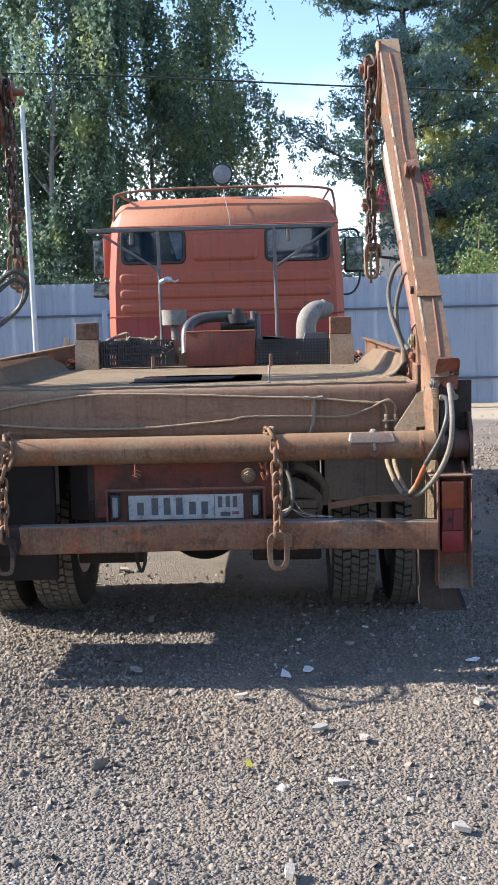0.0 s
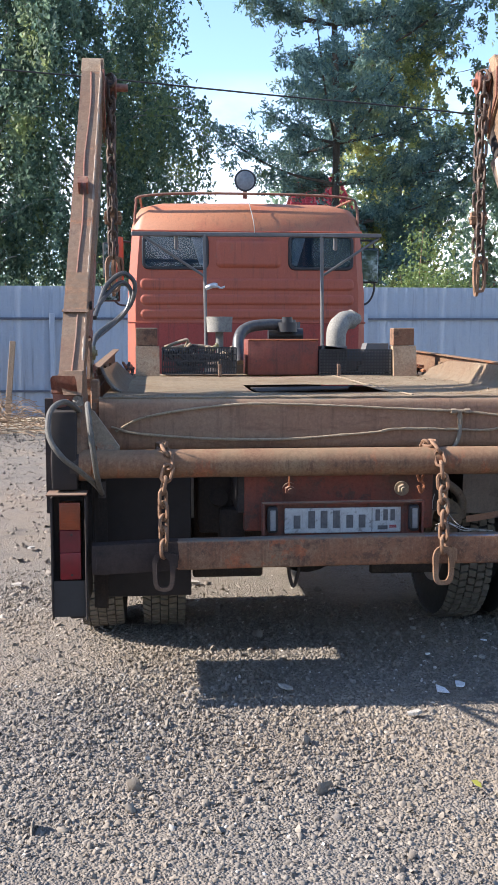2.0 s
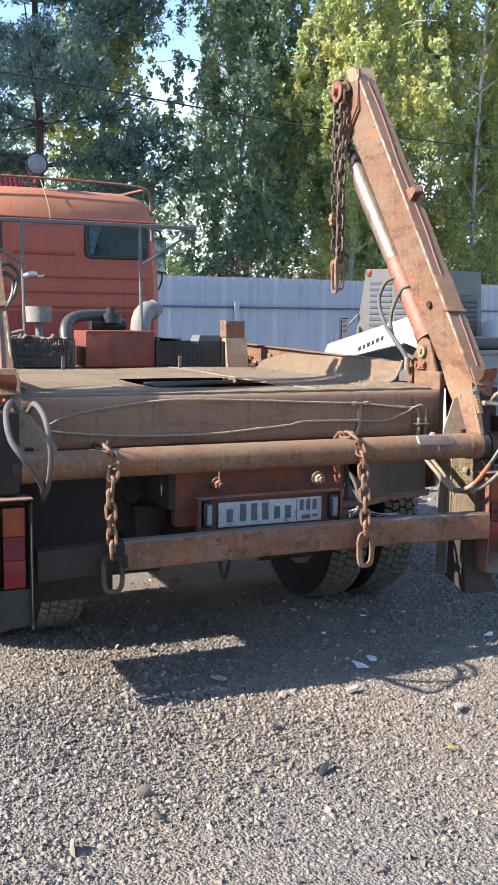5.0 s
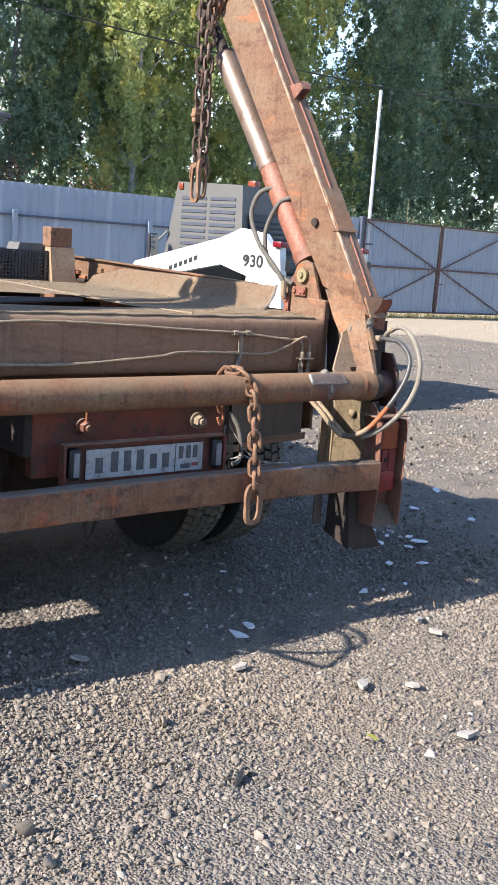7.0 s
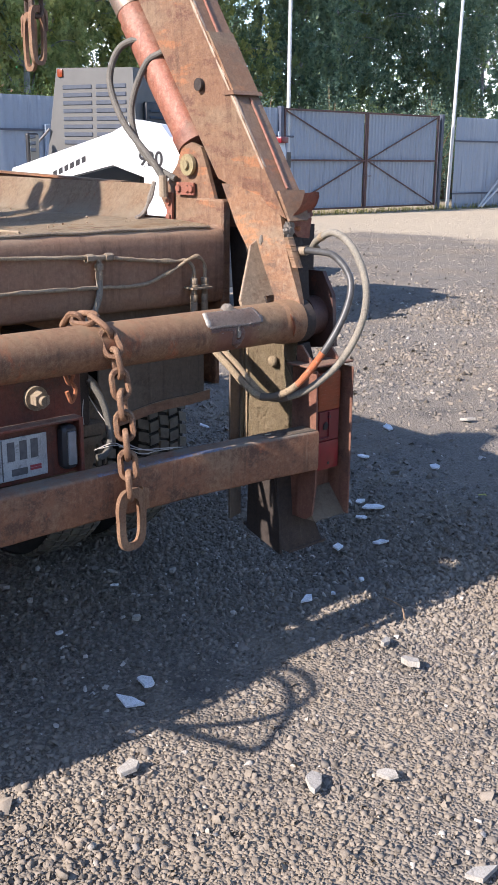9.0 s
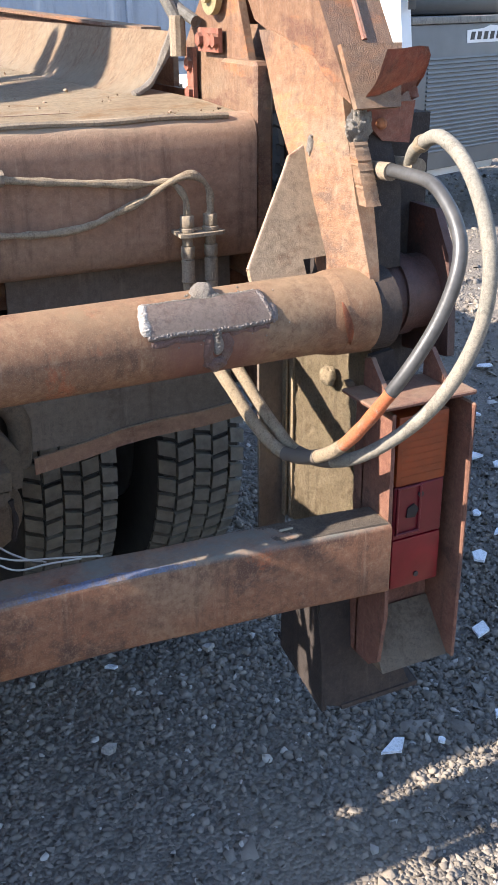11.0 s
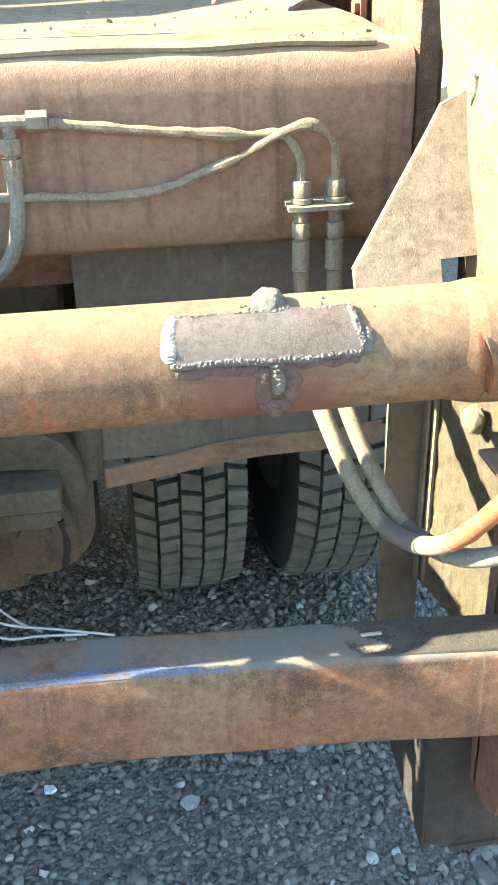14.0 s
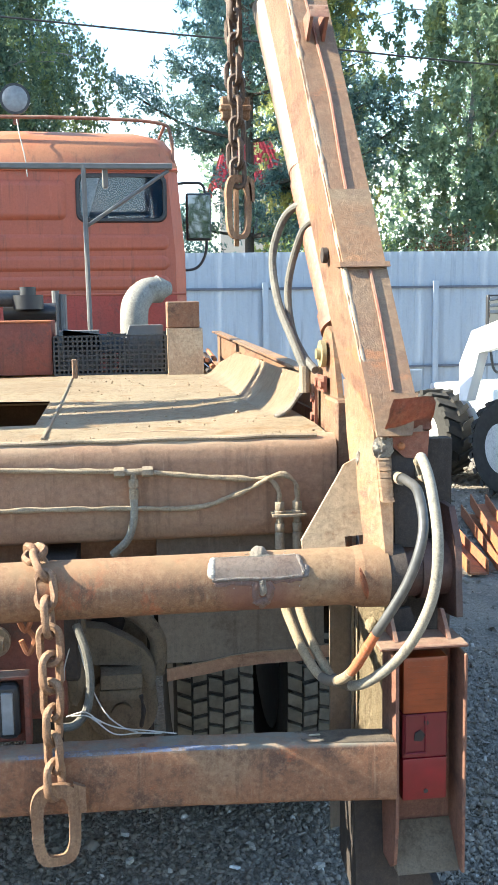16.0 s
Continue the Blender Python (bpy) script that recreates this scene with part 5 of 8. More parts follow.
for s in (-1, 1):
    lip = part("side_lip", side_lip(s), "dusty", truck, "dusty curved steel lip", 50)
    bm = tube(B(), [(s * (0.984 + 0.098 * a**0.8), 0.597 + 0.03 * a, 1.300 + 0.116 * (0.3 * a + 0.7 * a**1.8)) for a in (0, 0.25, 0.5, 0.75, 1)], 0.008, 6, 6, wob=0.5)
    part("lip_weld", bm, "weld", lip, "bright weld bead")
    # side rail of the subframe, low at the front
    bm = B()
    prism(bm, [(s * 1.13, 0.75, 1.30), (s * 1.13, 0.75, 1.40), (s * 1.13, 1.6, 1.42), (s * 1.13, 3.4, 1.46), (s * 1.13, 3.4, 1.28)], (s * 0.012, 0, 0))
    prism(bm, [(s * 1.10, 0.85, 1.405), (s * 1.145, 0.85, 1.405), (s * 1.145, 3.4, 1.462), (s * 1.10, 3.4, 1.462)], (0, 0, 0.008))
    rail = part("side_rail", bm, "arm", truck, "rusty side rail of the bed")
    for y in (1.2, 1.75, 2.4):
        bm = bev(box(B(), s * 1.125 - 0.014, s * 1.125 + 0.014, y, y + 0.05, 1.36, 1.395), 0.004, 1)
        part("rail_cleat", bm, "arm", rail)
    # bundle of rusty bars beside the post
    for k in range(6):
        bm = tube(B(), [(s * (0.98 + 0.02 * (k % 3)), 2.35 + 0.03 * k, 1.315 + 0.026 * (k // 3) + 0.02 * (k % 2)), (s * (0.99 + 0.015 * k), 3.3, 1.33 + 0.02 * (k % 3))], 0.011, 6, curve=False)
        part("steel_bar", bm, "rustbright" if k % 2 else "dark", truck)
    # head posts
    x0, x1 = (0.805, 0.965) if s > 0 else (-0.955, -0.795)
    bm = bev(box(B(), x0 + 0.002, x1 - 0.012, 2.49, 2.60, 1.507, 1.625), 0.004, 1)
    post = part("head_post", bm, "beam", truck, "square dusty head post")
    bm = prism(B(), [(x0, 2.60, 1.295), (x0, 2.445, 1.295), (x0, 2.484, 1.505), (x0, 2.60, 1.505)], (x1 - x0, 0, 0))
    part("post_foot", bev(bm, 0.004, 1), "dusty", post, "tan wedge-shaped post foot")
    bm = B()
    box(bm, x0 + 0.02, x1 - 0.02, 2.60, 2.606, 1.31, 1.6)
    part("post_rib", bm, "dark", truck)

# boxes and crates along the head of the bed
toolbox = part("tank_box", bev(box(B(), -0.195, 0.292, 2.52, 2.85, 1.305, 1.548), 0.008, 2), "boxred", truck, "rust-red steel box")
bm = tube(B(), [(-0.19, 2.515, 1.545), (0.288, 2.515, 1.545)], 0.006, 6, curve=False)
part("box_rim", bm, "rustbright", toolbox)
for x in (-0.40, 0.395):
    bm = bev(box(B(), x - 0.012, x + 0.012, 2.30, 2.31, 1.30, 1.385), 0.004, 1)
    cyl(bm, (x, 2.296, 1.37), (x, 2.314, 1.37), 0.008, seg=8)
    part("bed_lug", bm, "arm", truck, "small rusty lug")


def crate(x0, x1, z0, z1, y0, y1, cols, rows, w, label):
    e = thing("crate", label, "crate", (x0, y0, z0))
    at = Matrix.Translation((-x0, -y0, -z0))
    made = []
    for ya, yb in ((y0, y0 + 0.008), (y1 - 0.008, y1)):
        bm = B()
        for k in range(cols + 1):
            x = x0 + (x1 - x0) * k / cols
            box(bm, x - w / 2, x + w / 2, ya, yb, z0, z1)
        for k in range(rows + 1):
            z = z0 + (z1 - z0) * k / rows
            box(bm, x0, x1, ya - 0.001, yb + 0.001, z - w / 2, z + w / 2)
        made.append(("lattice_panel", bm))
    made.append(("bottom", box(B(), x0, x1, y0 + 0.009, y1 - 0.009, z0, z0 + 0.006)))
    for xx in (x0, x1):
        made.append(("side_panel", box(B(), xx - 0.004, xx + 0.004, y0 + 0.009, y1 - 0.009, z0 + 0.007, z1)))
    for nm, bm in made:
        bm.transform(at)
        part(nm, bm, "black", e)


crate(0.30, 0.80, 1.305, 1.475, 2.50, 2.78, 24, 8, 0.0085, "black perforated plastic crate on the bed")
crate(-0.775, -0.275, 1.315, 1.49, 2.50, 2.8, 30, 4, 0.009, "black slatted crate full of hoses and fittings")
for k, (x0, x1, z0, z1, mt) in enumerate(((0.32, 0.5, 1.32, 1.50, "greyplastic"), (0.34, 0.62, 1.40, 1.505, "cabdark"), (0.58, 0.79, 1.32, 1.52, "greyplastic"))):
    bm = B()
    prism(bm, [(x0, 2.56, z0), (x1, 2.56, z0), (x1, 2.56, z1 - 0.04 * (k == 1)), (x0 + 0.06 * (k == 2), 2.56, z1)], (0, 0.16, 0))
    tagged(part("plastic_cover", bev(bm, 0.008, 2), mt, None), "grey plastic cover lying in the crate", "cover")
random.seed(40)
for k in range(15):
    x, y = random.uniform(-0.74, -0.34), random.uniform(2.56, 2.74)
    h, r = random.uniform(1.43, 1.53), random.choice((0.006, 0.008, 0.011, 0.014))
    pts = [(x + random.uniform(-0.11, 0.11), y + random.uniform(-0.05, 0.04), 1.335 + 0.01 * k)]
    for q in range(random.randint(2, 4)):
        pts.append((min(-0.29, max(-0.76, x + random.uniform(-0.15, 0.15))), min(2.77, max(2.52, y + random.uniform(-0.08, 0.08))), h + random.uniform(-0.07, 0.03)))
    tagged(part("hose_piece", tube(B(), pts, r, 8, 8), ("hoseblack", "hosegrey", "black", "steelfit", "dark")[k % 5], None), "tangled hose piece lying in the crate", "hose", "hoses in the crate")
for k in range(6):
    x, y, z = -0.70 + 0.075 * k + random.uniform(-0.02, 0.02), random.uniform(2.56, 2.68), 1.47 + random.uniform(-0.01, 0.03)
    d = Vector((random.uniform(-1, 1), random.uniform(-1, 1), random.uniform(-0.5, 0.8))).normalized()
    bm = cyl(cyl(cyl(B(), Vector((x, y, z)) - d * 0.03, Vector((x, y, z)) + d * 0.03, 0.011, seg=10), Vector((x, y, z)), Vector((x, y, z)) + d * 0.018, 0.020, seg=6), Vector((x, y, z)) - d * 0.034, Vector((x, y, z)) - d * 0.022, 0.016, seg=10)
    tagged(part("pipe_fitting", bev(bm, 0.001, 1), ("steelfit", "brass", "dark")[k % 3], None), "dull steel pipe fitting lying in the crate", "fitting", "fittings in the crate")

# engine parts behind the cab: filter, ducts, intake
bm = cyl(cyl(B(), (-0.34, 3.3, 1.60), (-0.34, 3.3, 1.715), 0.095, 0.10, 20), (-0.34, 3.3, 1.38), (-0.34, 3.3, 1.6), 0.03, seg=12)
part("air_filter", bm, "intake", truck, "grey round filter can")
bm = tube(B(), [(-0.22, 2.9, 1.38), (-0.22, 2.98, 1.55), (-0.15, 3.05, 1.63), (0.0, 3.1, 1.655), (0.16, 3.15, 1.65)], 0.042, 12, 8)
part("air_duct", bm, "hoseblack", truck, "black bent air duct")
bm = cyl(cyl(cyl(B(), (0.15, 3.1, 1.60), (0.15, 3.1, 1.67), 0.075, seg=16), (0.15, 3.1, 1.67), (0.15, 3.1, 1.71), 0.04, seg=12), (0.02, 3.2, 1.58), (0.28, 3.2, 1.58), 0.05, seg=12)
part("engine_top", bm, "black", truck)
bm = cyl(cyl(B(), (0.26, 3.6, 1.45), (0.26, 3.6, 1.70), 0.022, seg=10), (0.30, 3.6, 1.45), (0.30, 3.6, 1.68), 0.02, seg=10)
part("twin_pipe", bm, "greyplastic", truck)
bm = tube(B(), [(0.70, 4.12, 1.30), (0.70, 4.12, 1.55), (0.72, 4.14, 1.64), (0.78, 4.2, 1.70), (0.86, 4.25, 1.71)], [0.085] * 20 + [0.08] * 20, 16, 8)
cyl(bm, (0.85, 4.25, 1.715), (0.93, 4.28, 1.72), 0.085, 0.04, 14)
part("air_intake_elbow", bm, "intake", truck, "weathered grey intake elbow")
bm = B()
for x in (-0.95, -0.5, 0.1, 0.55, 0.9):
    box(bm, x - 0.02, x + 0.02, 4.4, 4.5, 1.0, 1.45)
box(bm, -1.0, 1.0, 4.35, 4.55, 0.98, 1.06)
part("cab_mount", bm, "dark", truck)

# tube rack between bed and cab
rack = new("tube_rack")
rack.parent = truck
tagged(rack, "thin grey tube rack")
for x, x2 in ((-0.45, -0.90), (0.44, 0.88)):
    part("rack_post", tube(B(), [(x + 0.01, 3.3, 1.3), (x, 3.32, 2.33)], 0.013, 8, curve=False), "greyplastic", rack)
    part("rack_brace", tube(B(), [(x, 3.33, 2.02), (x2, 3.33, 2.31)], 0.010, 8, curve=False), "greyplastic", rack)
part("rack_bar", bev(box(B(), -0.995, 0.90, 3.31, 3.345, 2.315, 2.345), 0.004, 1), "greyplastic", rack)
for x in (-0.66, 0.55):
    part("rack_hook", bev(box(B(), x - 0.015, x + 0.015, 3.34, 3.36, 2.22, 2.34), 0.006, 1), "greyplastic", rack)
bm = tube(B(), [(-0.44, 3.31, 1.93), (-0.38, 3.29, 1.95), (-0.33, 3.29, 1.93), (-0.30, 3.28, 1.94)], [0.02] * 9 + [0.008] * 20, 8, 6)
part("rack_clamp", bm, "galv", rack, "pale clamp on the rack tube")

# rear cross pipe
PIPE_Y, PIPE_Z, PIPE_R = -0.025, 1.025, 0.061

pipe = part("cross_pipe", cyl(B(), (-1.13, PIPE_Y, PIPE_Z), (1.108, PIPE_Y, PIPE_Z), PIPE_R, seg=48), "pipe", truck, "dusty rusty cross pipe")
bm = B()
px0, px1, rr = 0.744, 0.925, PIPE_R + 0.004
sect = [(PIPE_Y + rr * math.cos(radians(a)), PIPE_Z + rr * math.sin(radians(a))) for a in (114, 126, 138, 149, 160)]
rows = [[bm.verts.new((x, y, z)) for y, z in sect] for x in (px0, px0 + 0.07, px0 + 0.14, px1)]
for a, c in zip(rows, rows[1:]):
    for k in range(4):
        bm.faces.new((a[k], a[k + 1], c[k + 1], c[k]))
bmesh.ops.solidify(bm, geom=list(bm.faces), thickness=-0.006)
patch = part("patch_plate", bm, "patch", pipe, "ground steel patch welded onto the pipe")


def bead(path, half, high, pitch, seed, mat="weld", curl=0.45, label="rough grey weld bead"):
    """A run of weld lying on the pipe: a low rounded ribbon of overlapping crescent ripples, along (x, degrees round the pipe)."""
    fine = spline([(x, radians(a) * PIPE_R, 0.0) for x, a in path], 60)
    p, gone, last = [], 0.0, fine[0]
    for q in fine:
        gone += (q - last).length
        last = q
        if not p or gone >= 0.0008:
            p.append(q)
            gone = 0.0
    off = Vector((seed * 3.1, 1.7, 0.4))
    bm = B()
    rows = []
    for i, q in enumerate(p):
        d = (p[min(i + 1, len(p) - 1)] - p[max(i - 1, 0)]).normalized()
        side = Vector((-d.y, d.x, 0))
        end = min(1.0, 0.35 + min(i, len(p) - 1 - i) * 0.0008 / half) ** 0.5
        w = half * end * (1 + 0.22 * noise.noise(q * 140 + off))
        mid_ = q + side * half * 0.25 * noise.noise(q * 60 - off)
        row = []
        for k in range(13):
            u = -1 + k / 6
            phase = (i * 0.0008 / pitch - curl * u * u + 0.3 * noise.noise(q * 90 + off)) % 1.0
            v = mid_ + side * w * u * (1 + 0.10 * (phase - 0.5))
            grain = noise.noise(Vector((v.x, v.y, seed)) * 420)
            h = high * end * (1 - u * u) ** 0.65 * (0.80 + 0.20 * (1 - phase) + 0.18 * grain) + 0.0004 * grain - 0.0006
            a = v.y / PIPE_R
            row.append(bm.verts.new((v.x, PIPE_Y + (PIPE_R + h) * math.cos(a), PIPE_Z + (PIPE_R + h) * math.sin(a))))
        rows.append(row)
    for a, c in zip(rows, rows[1:]):
        for k in range(12):
            bm.faces.new((a[k], a[k + 1], c[k + 1], c[k]))
    bmesh.ops.recalc_face_normals(bm, faces=list(bm.faces))
    return part("weld_bead", bm, mat, pipe, label, 80)


def on_pipe(x, deg, lift=0.001):
    r = PIPE_R + lift
    return (x, PIPE_Y + r * math.cos(radians(deg)), PIPE_Z + r * math.sin(radians(deg)))


# bright bead down one end of the plate, oxidised ones along the rest
bead([(0.745, 111), (0.743, 122), (0.741, 137), (0.740, 150), (0.740, 158)], 0.0088, 0.0062, 0.0036, 1, "weldbright", label="bright rippled weld bead")
bead([(0.921, 113), (0.923, 125), (0.925, 138), (0.927, 150), (0.926, 160)], 0.0072, 0.0062, 0.0042, 2, "weldox", label="blue-brown oxidised weld bead")
bead([(0.930, 138), (0.933, 147), (0.932, 156), (0.928, 163)], 0.0080, 0.0045, 0.0050, 12, "weldox", label="blue-brown oxidised weld bead")
bead([(0.738 + 0.024 * k, 161 - 1.2 * math.sin(k * 0.9)) for k in range(9)], 0.0054, 0.0060, 0.0108, 3, "weldox", 0.9, "scalloped oxidised weld bead")
bead([(0.742 + 0.0105 * k, 168.5 + 1.5 * math.sin(k * 1.3)) for k in range(9)], 0.0058, 0.0026, 0.0060, 13, "weldburnt", label="brown burnt weld spatter")
bead([(0.862 + 0.008 * k, 167 + 1.5 * math.sin(k * 1.7)) for k in range(9)], 0.0050, 0.0026, 0.0060, 14, "weldburnt", label="brown burnt weld spatter")
bead([(0.742 + 0.022 * k, 114.5 + 0.8 * math.sin(k * 2.1)) for k in range(9)], 0.0030, 0.0058, 0.0050, 4)
# the short stem under the plate, with its burnt flanks and end
for dx in (-0.0135, 0.0145):
    bead([(0.842 + dx * 0.75, 168), (0.842 + dx, 180), (0.842 + dx * 1.05, 194), (0.842 + dx * 0.8, 206), (0.842 + dx * 0.4, 214)], 0.0085, 0.0046, 0.0064, 7 + dx * 90, "weldburnt", label="brown burnt weld spatter")
bead([(0.842, 162), (0.8425, 172), (0.843, 184), (0.8425, 196)], 0.0080, 0.0062, 0.0040, 6, label="rippled weld stem")
part("weld_bead", lump(B(), on_pipe(0.842, 211, -0.003), 0.0150, 1.2, 0.85, 0.8, 0.35, 9.0, 26, 18), "weldburnt", pipe, "brown burnt weld spatter", 80)
part("weld_bead", lump(B(), on_pipe(0.841, 218, 0.005), 0.0060, 1.0, 0.8, 0.8, 0.3, 4.0, 18, 12), "weldox", pipe, "blue-brown oxidised weld bead", 80)
# domed lump on top of the plate
part("weld_bead", lump(B(), on_pipe(0.842, 99, -0.004), 0.0200, 0.95, 1.0, 0.95, 0.10, 6.0, 34, 24), "weld", pipe, "domed tan weld lump", 80)
bead([(0.824, 108), (0.832, 113), (0.842, 115), (0.853, 114), (0.862, 110)], 0.0052, 0.0065, 0.0042, 21)
random.seed(17)
for k in range(26):
    x, a = random.choice((0.845, 0.845, 0.925, 0.80)) + random.uniform(-0.035, 0.035), random.choice((101, 110, 172)) + random.uniform(-7, 9)
    part("weld_spatter", ball(B(), on_pipe(x, a, 0.0005), random.uniform(0.0008, 0.0019), 7, 5), "weld", pipe)

# underrun beam
def along(x, table):
    for (x0, v0), (x1, v1) in zip(table, table[1:]):
        if x <= x1:
            return v0 + (v1 - v0) * max(0.0, (x - x0) / (x1 - x0))
    return table[-1][1]


def beam_y(x):
    """Rear edge of the beam, which is bent back towards its lamp end."""
    return along(x, ((-1.09, -0.118), (0.30, -0.112), (0.62, -0.121), (0.945, -0.143), (1.106, -0.159)))


def beam_z(x):
    return along(x, ((-1.09, 0.690), (-0.72, 0.704), (0.0, 0.709), (0.7, 0.709), (1.106, 0.704)))


bm = B()
rings = []
for k in range(61):
    x = -1.09 + 2.196 * k / 60
    y0, z1, ring = beam_y(x), beam_z(x), []
    for cy_, cz_, a0 in ((0.064, -0.010, 0), (0.010, -0.010, 90), (0.010, -0.117, 180), (0.064, -0.117, 270)):
        for a in (0, 30, 60, 90):
            w_ = radians(a0 + a)
            q = Vector((x, y0 + cy_ + 0.010 * math.cos(w_), z1 + cz_ + 0.010 * math.sin(w_)))
            dent = 0.0014 * noise.noise(q * 7) + 0.0006 * noise.noise(q * 31)
            ring.append(bm.verts.new(q + Vector((0, dent, dent))))
    rings.append(ring)
for a, c in zip(rings, rings[1:]):
    for k in range(16):
        bm.faces.new((a[k], a[(k + 1) % 16], c[(k + 1) % 16], c[k]))
bm.faces.new(rings[0])
bm.faces.new(rings[-1][::-1])
beam = part("underrun_beam", bm, "beam", truck, "rusty rectangular underrun beam", 50)
bm = B()
rows = []
for k in range(61):
    x = 0.34 + 0.44 * k / 60
    w_ = (0.0045 + 0.0065 * noise.noise(Vector((x * 45, 0.3, 0)))) * min(1, k / 8, (60 - k) / 16) - 0.004 * (k > 50)
    rows.append([bm.verts.new((x, beam_y(x) + dy, beam_z(x) + dz)) for dy, dz in ((0.001, -0.0045), (0.0055, 0.0006), (0.010 + w_, 0.0016))])
for a, c in zip(rows, rows[1:]):
    for k in range(2):
        bm.faces.new((a[k], a[k + 1], c[k + 1], c[k]))
part("paint_strip", bm, "bluepaint", beam, "faded blue paint along the edge")
# dark coat on the far end of the beam
bm = B()
rows = []
for k in range(25):
    x = -1.092 + 0.362 * k / 24
    y0, z1 = beam_y(x) - 0.0022, beam_z(x) + 0.0022
    rows.append([bm.verts.new((x + 0.012 * noise.noise(Vector((7, j * 0.9, 0))) * (k == 24), y, z)) for j, (y, z) in enumerate(((y0 + 0.070, z1), (y0 + 0.012, z1), (y0 + 0.003, z1 - 0.003), (y0, z1 - 0.012), (y0, z1 - 0.07), (y0, z1 - 0.118), (y0 + 0.004, z1 - 0.128)))])
for a, c in zip(rows, rows[1:]):
    for k in range(6):
        bm.faces.new((a[k], c[k], c[k + 1], a[k + 1]))
part("dark_coat", bm, "darkcoat", beam, "dark brown coat with red paint traces", 50)
# granular dirt lying on the lamp end of the beam
bm = B()
rows = []
for k in range(121):
    x = 0.905 + 0.198 * k / 120
    row = []
    for j in range(37):
        y = beam_y(x) + 0.005 + 0.064 * j / 36
        q = Vector((x, y, 0))
        cover = 0.9 * (x - 0.945) / 0.10 + 0.25 * (j / 36 - 0.4) + 0.55 * noise.noise(q * 38)
        h = max(-0.0015, min(0.0022, 0.004 * cover)) + 0.0011 * noise.noise(q * 420) + 0.0007 * noise.noise(q * 900)
        if j in (0, 36) or k in (0, 120):
            h = -0.003
        row.append(bm.verts.new((x, y, beam_z(x) + h)))
    rows.append(row)
for a, c in zip(rows, rows[1:]):
    for k in range(36):
        bm.faces.new((a[k], c[k], c[k + 1], a[k + 1]))
tagged(part("dirt_layer", bm, "grit", beam, "dark granular dirt on the beam", 30), "dark granular dirt on the beam", kind="stuff")

# number plate with its holder and lamps; the characters are plain bars
holder = part("plate_holder", bev(box(box(box(box(B(), -0.355, 0.355, 0.012, 0.022, 0.69, 0.845), -0.355, 0.355, -0.02, 0.012, 0.837, 0.845), -0.36, -0.348, -0.02, 0.022, 0.69, 0.845), 0.348, 0.36, -0.02, 0.022, 0.69, 0.845), 0.002, 1), "redframe", truck, "dark red plate holder")
num = part("number_plate", bev(box(B(), -0.26, 0.26, 0.0, 0.004, 0.705, 0.817), 0.002, 1), "platewhite", holder, "dirty bent white number plate")
for k, (x, h) in enumerate(((-0.205, 0.058), (-0.14, 0.078), (-0.085, 0.078), (-0.03, 0.078), (0.03, 0.058), (0.085, 0.058), (0.155, 0.05), (0.19, 0.05), (0.222, 0.05))):
    z0 = 0.727 if k < 6 else 0.757
    w = 0.030 if k < 6 else 0.020
    part("plate_bar", box(B(), x - w / 2, x + w / 2, -0.0025, -0.0005, z0, z0 + h), "ink", num)
bm = box(B(), 0.128, 0.131, -0.002, -0.0005, 0.708, 0.815)
part("plate_divider", bm, "ink", num)
bm = box(B(), 0.155, 0.20, -0.002, -0.0005, 0.717, 0.735)
part("country_bar", bm, "ink", num)
bm = box(box(B(), 0.208, 0.240, -0.002, -0.0005, 0.724, 0.730), 0.208, 0.240, -0.002, -0.0005, 0.731, 0.737)
part("flag_bar", bm, "redink", num)
for s in (-1, 1):
    bm = bev(box(B(), s * 0.315 - 0.024, s * 0.315 + 0.024, -0.03, 0.012, 0.71, 0.83), 0.02, 3)
    la = part("plate_lamp", bm, "black", holder, "black plate lamp")
    part("lamp_glass", bev(box(B(), s * 0.315 - 0.012, s * 0.315 + 0.012, -0.036, -0.028, 0.725, 0.815), 0.01, 3), "lampgrey", la, "clear oblong lamp glass")

# red cross panel with bolts, and what hangs under it
panel = part("cross_panel", bev(box(B(), -0.43, 0.43, 0.095, 0.15, 0.70, 0.99), 0.006, 1), "redframe", truck, "worn red cross member")
for x in (-0.228, 0.283):
    bm = cyl(cyl(cyl(B(), (x, 0.08, 0.886), (x, 0.097, 0.886), 0.033, seg=20), (x, 0.05, 0.886), (x, 0.08, 0.886), 0.023, seg=6), (x, 0.036, 0.886), (x, 0.05, 0.886), 0.013, seg=12)
    part("bolt", bm, "redframe" if x < 0 else "steelfit", panel, "large hex bolt with washer")
bm = cyl(B(), (-0.232, 0.06, 0.905), (-0.232, 0.06, 0.965), 0.0035, seg=6)
part("split_pin", bm, "rustbright", panel)
for x, z in ((0.352, 0.955), (0.357, 0.905)):
    bm = tube(B(), [(x, 0.03, z + 0.025), (x + 0.014, 0.03, z), (x, 0.03, z - 0.03), (x - 0.014, 0.03, z)], 0.006, 6, 5, closed=False)
    part("shackle", bm, "rustbright", panel)
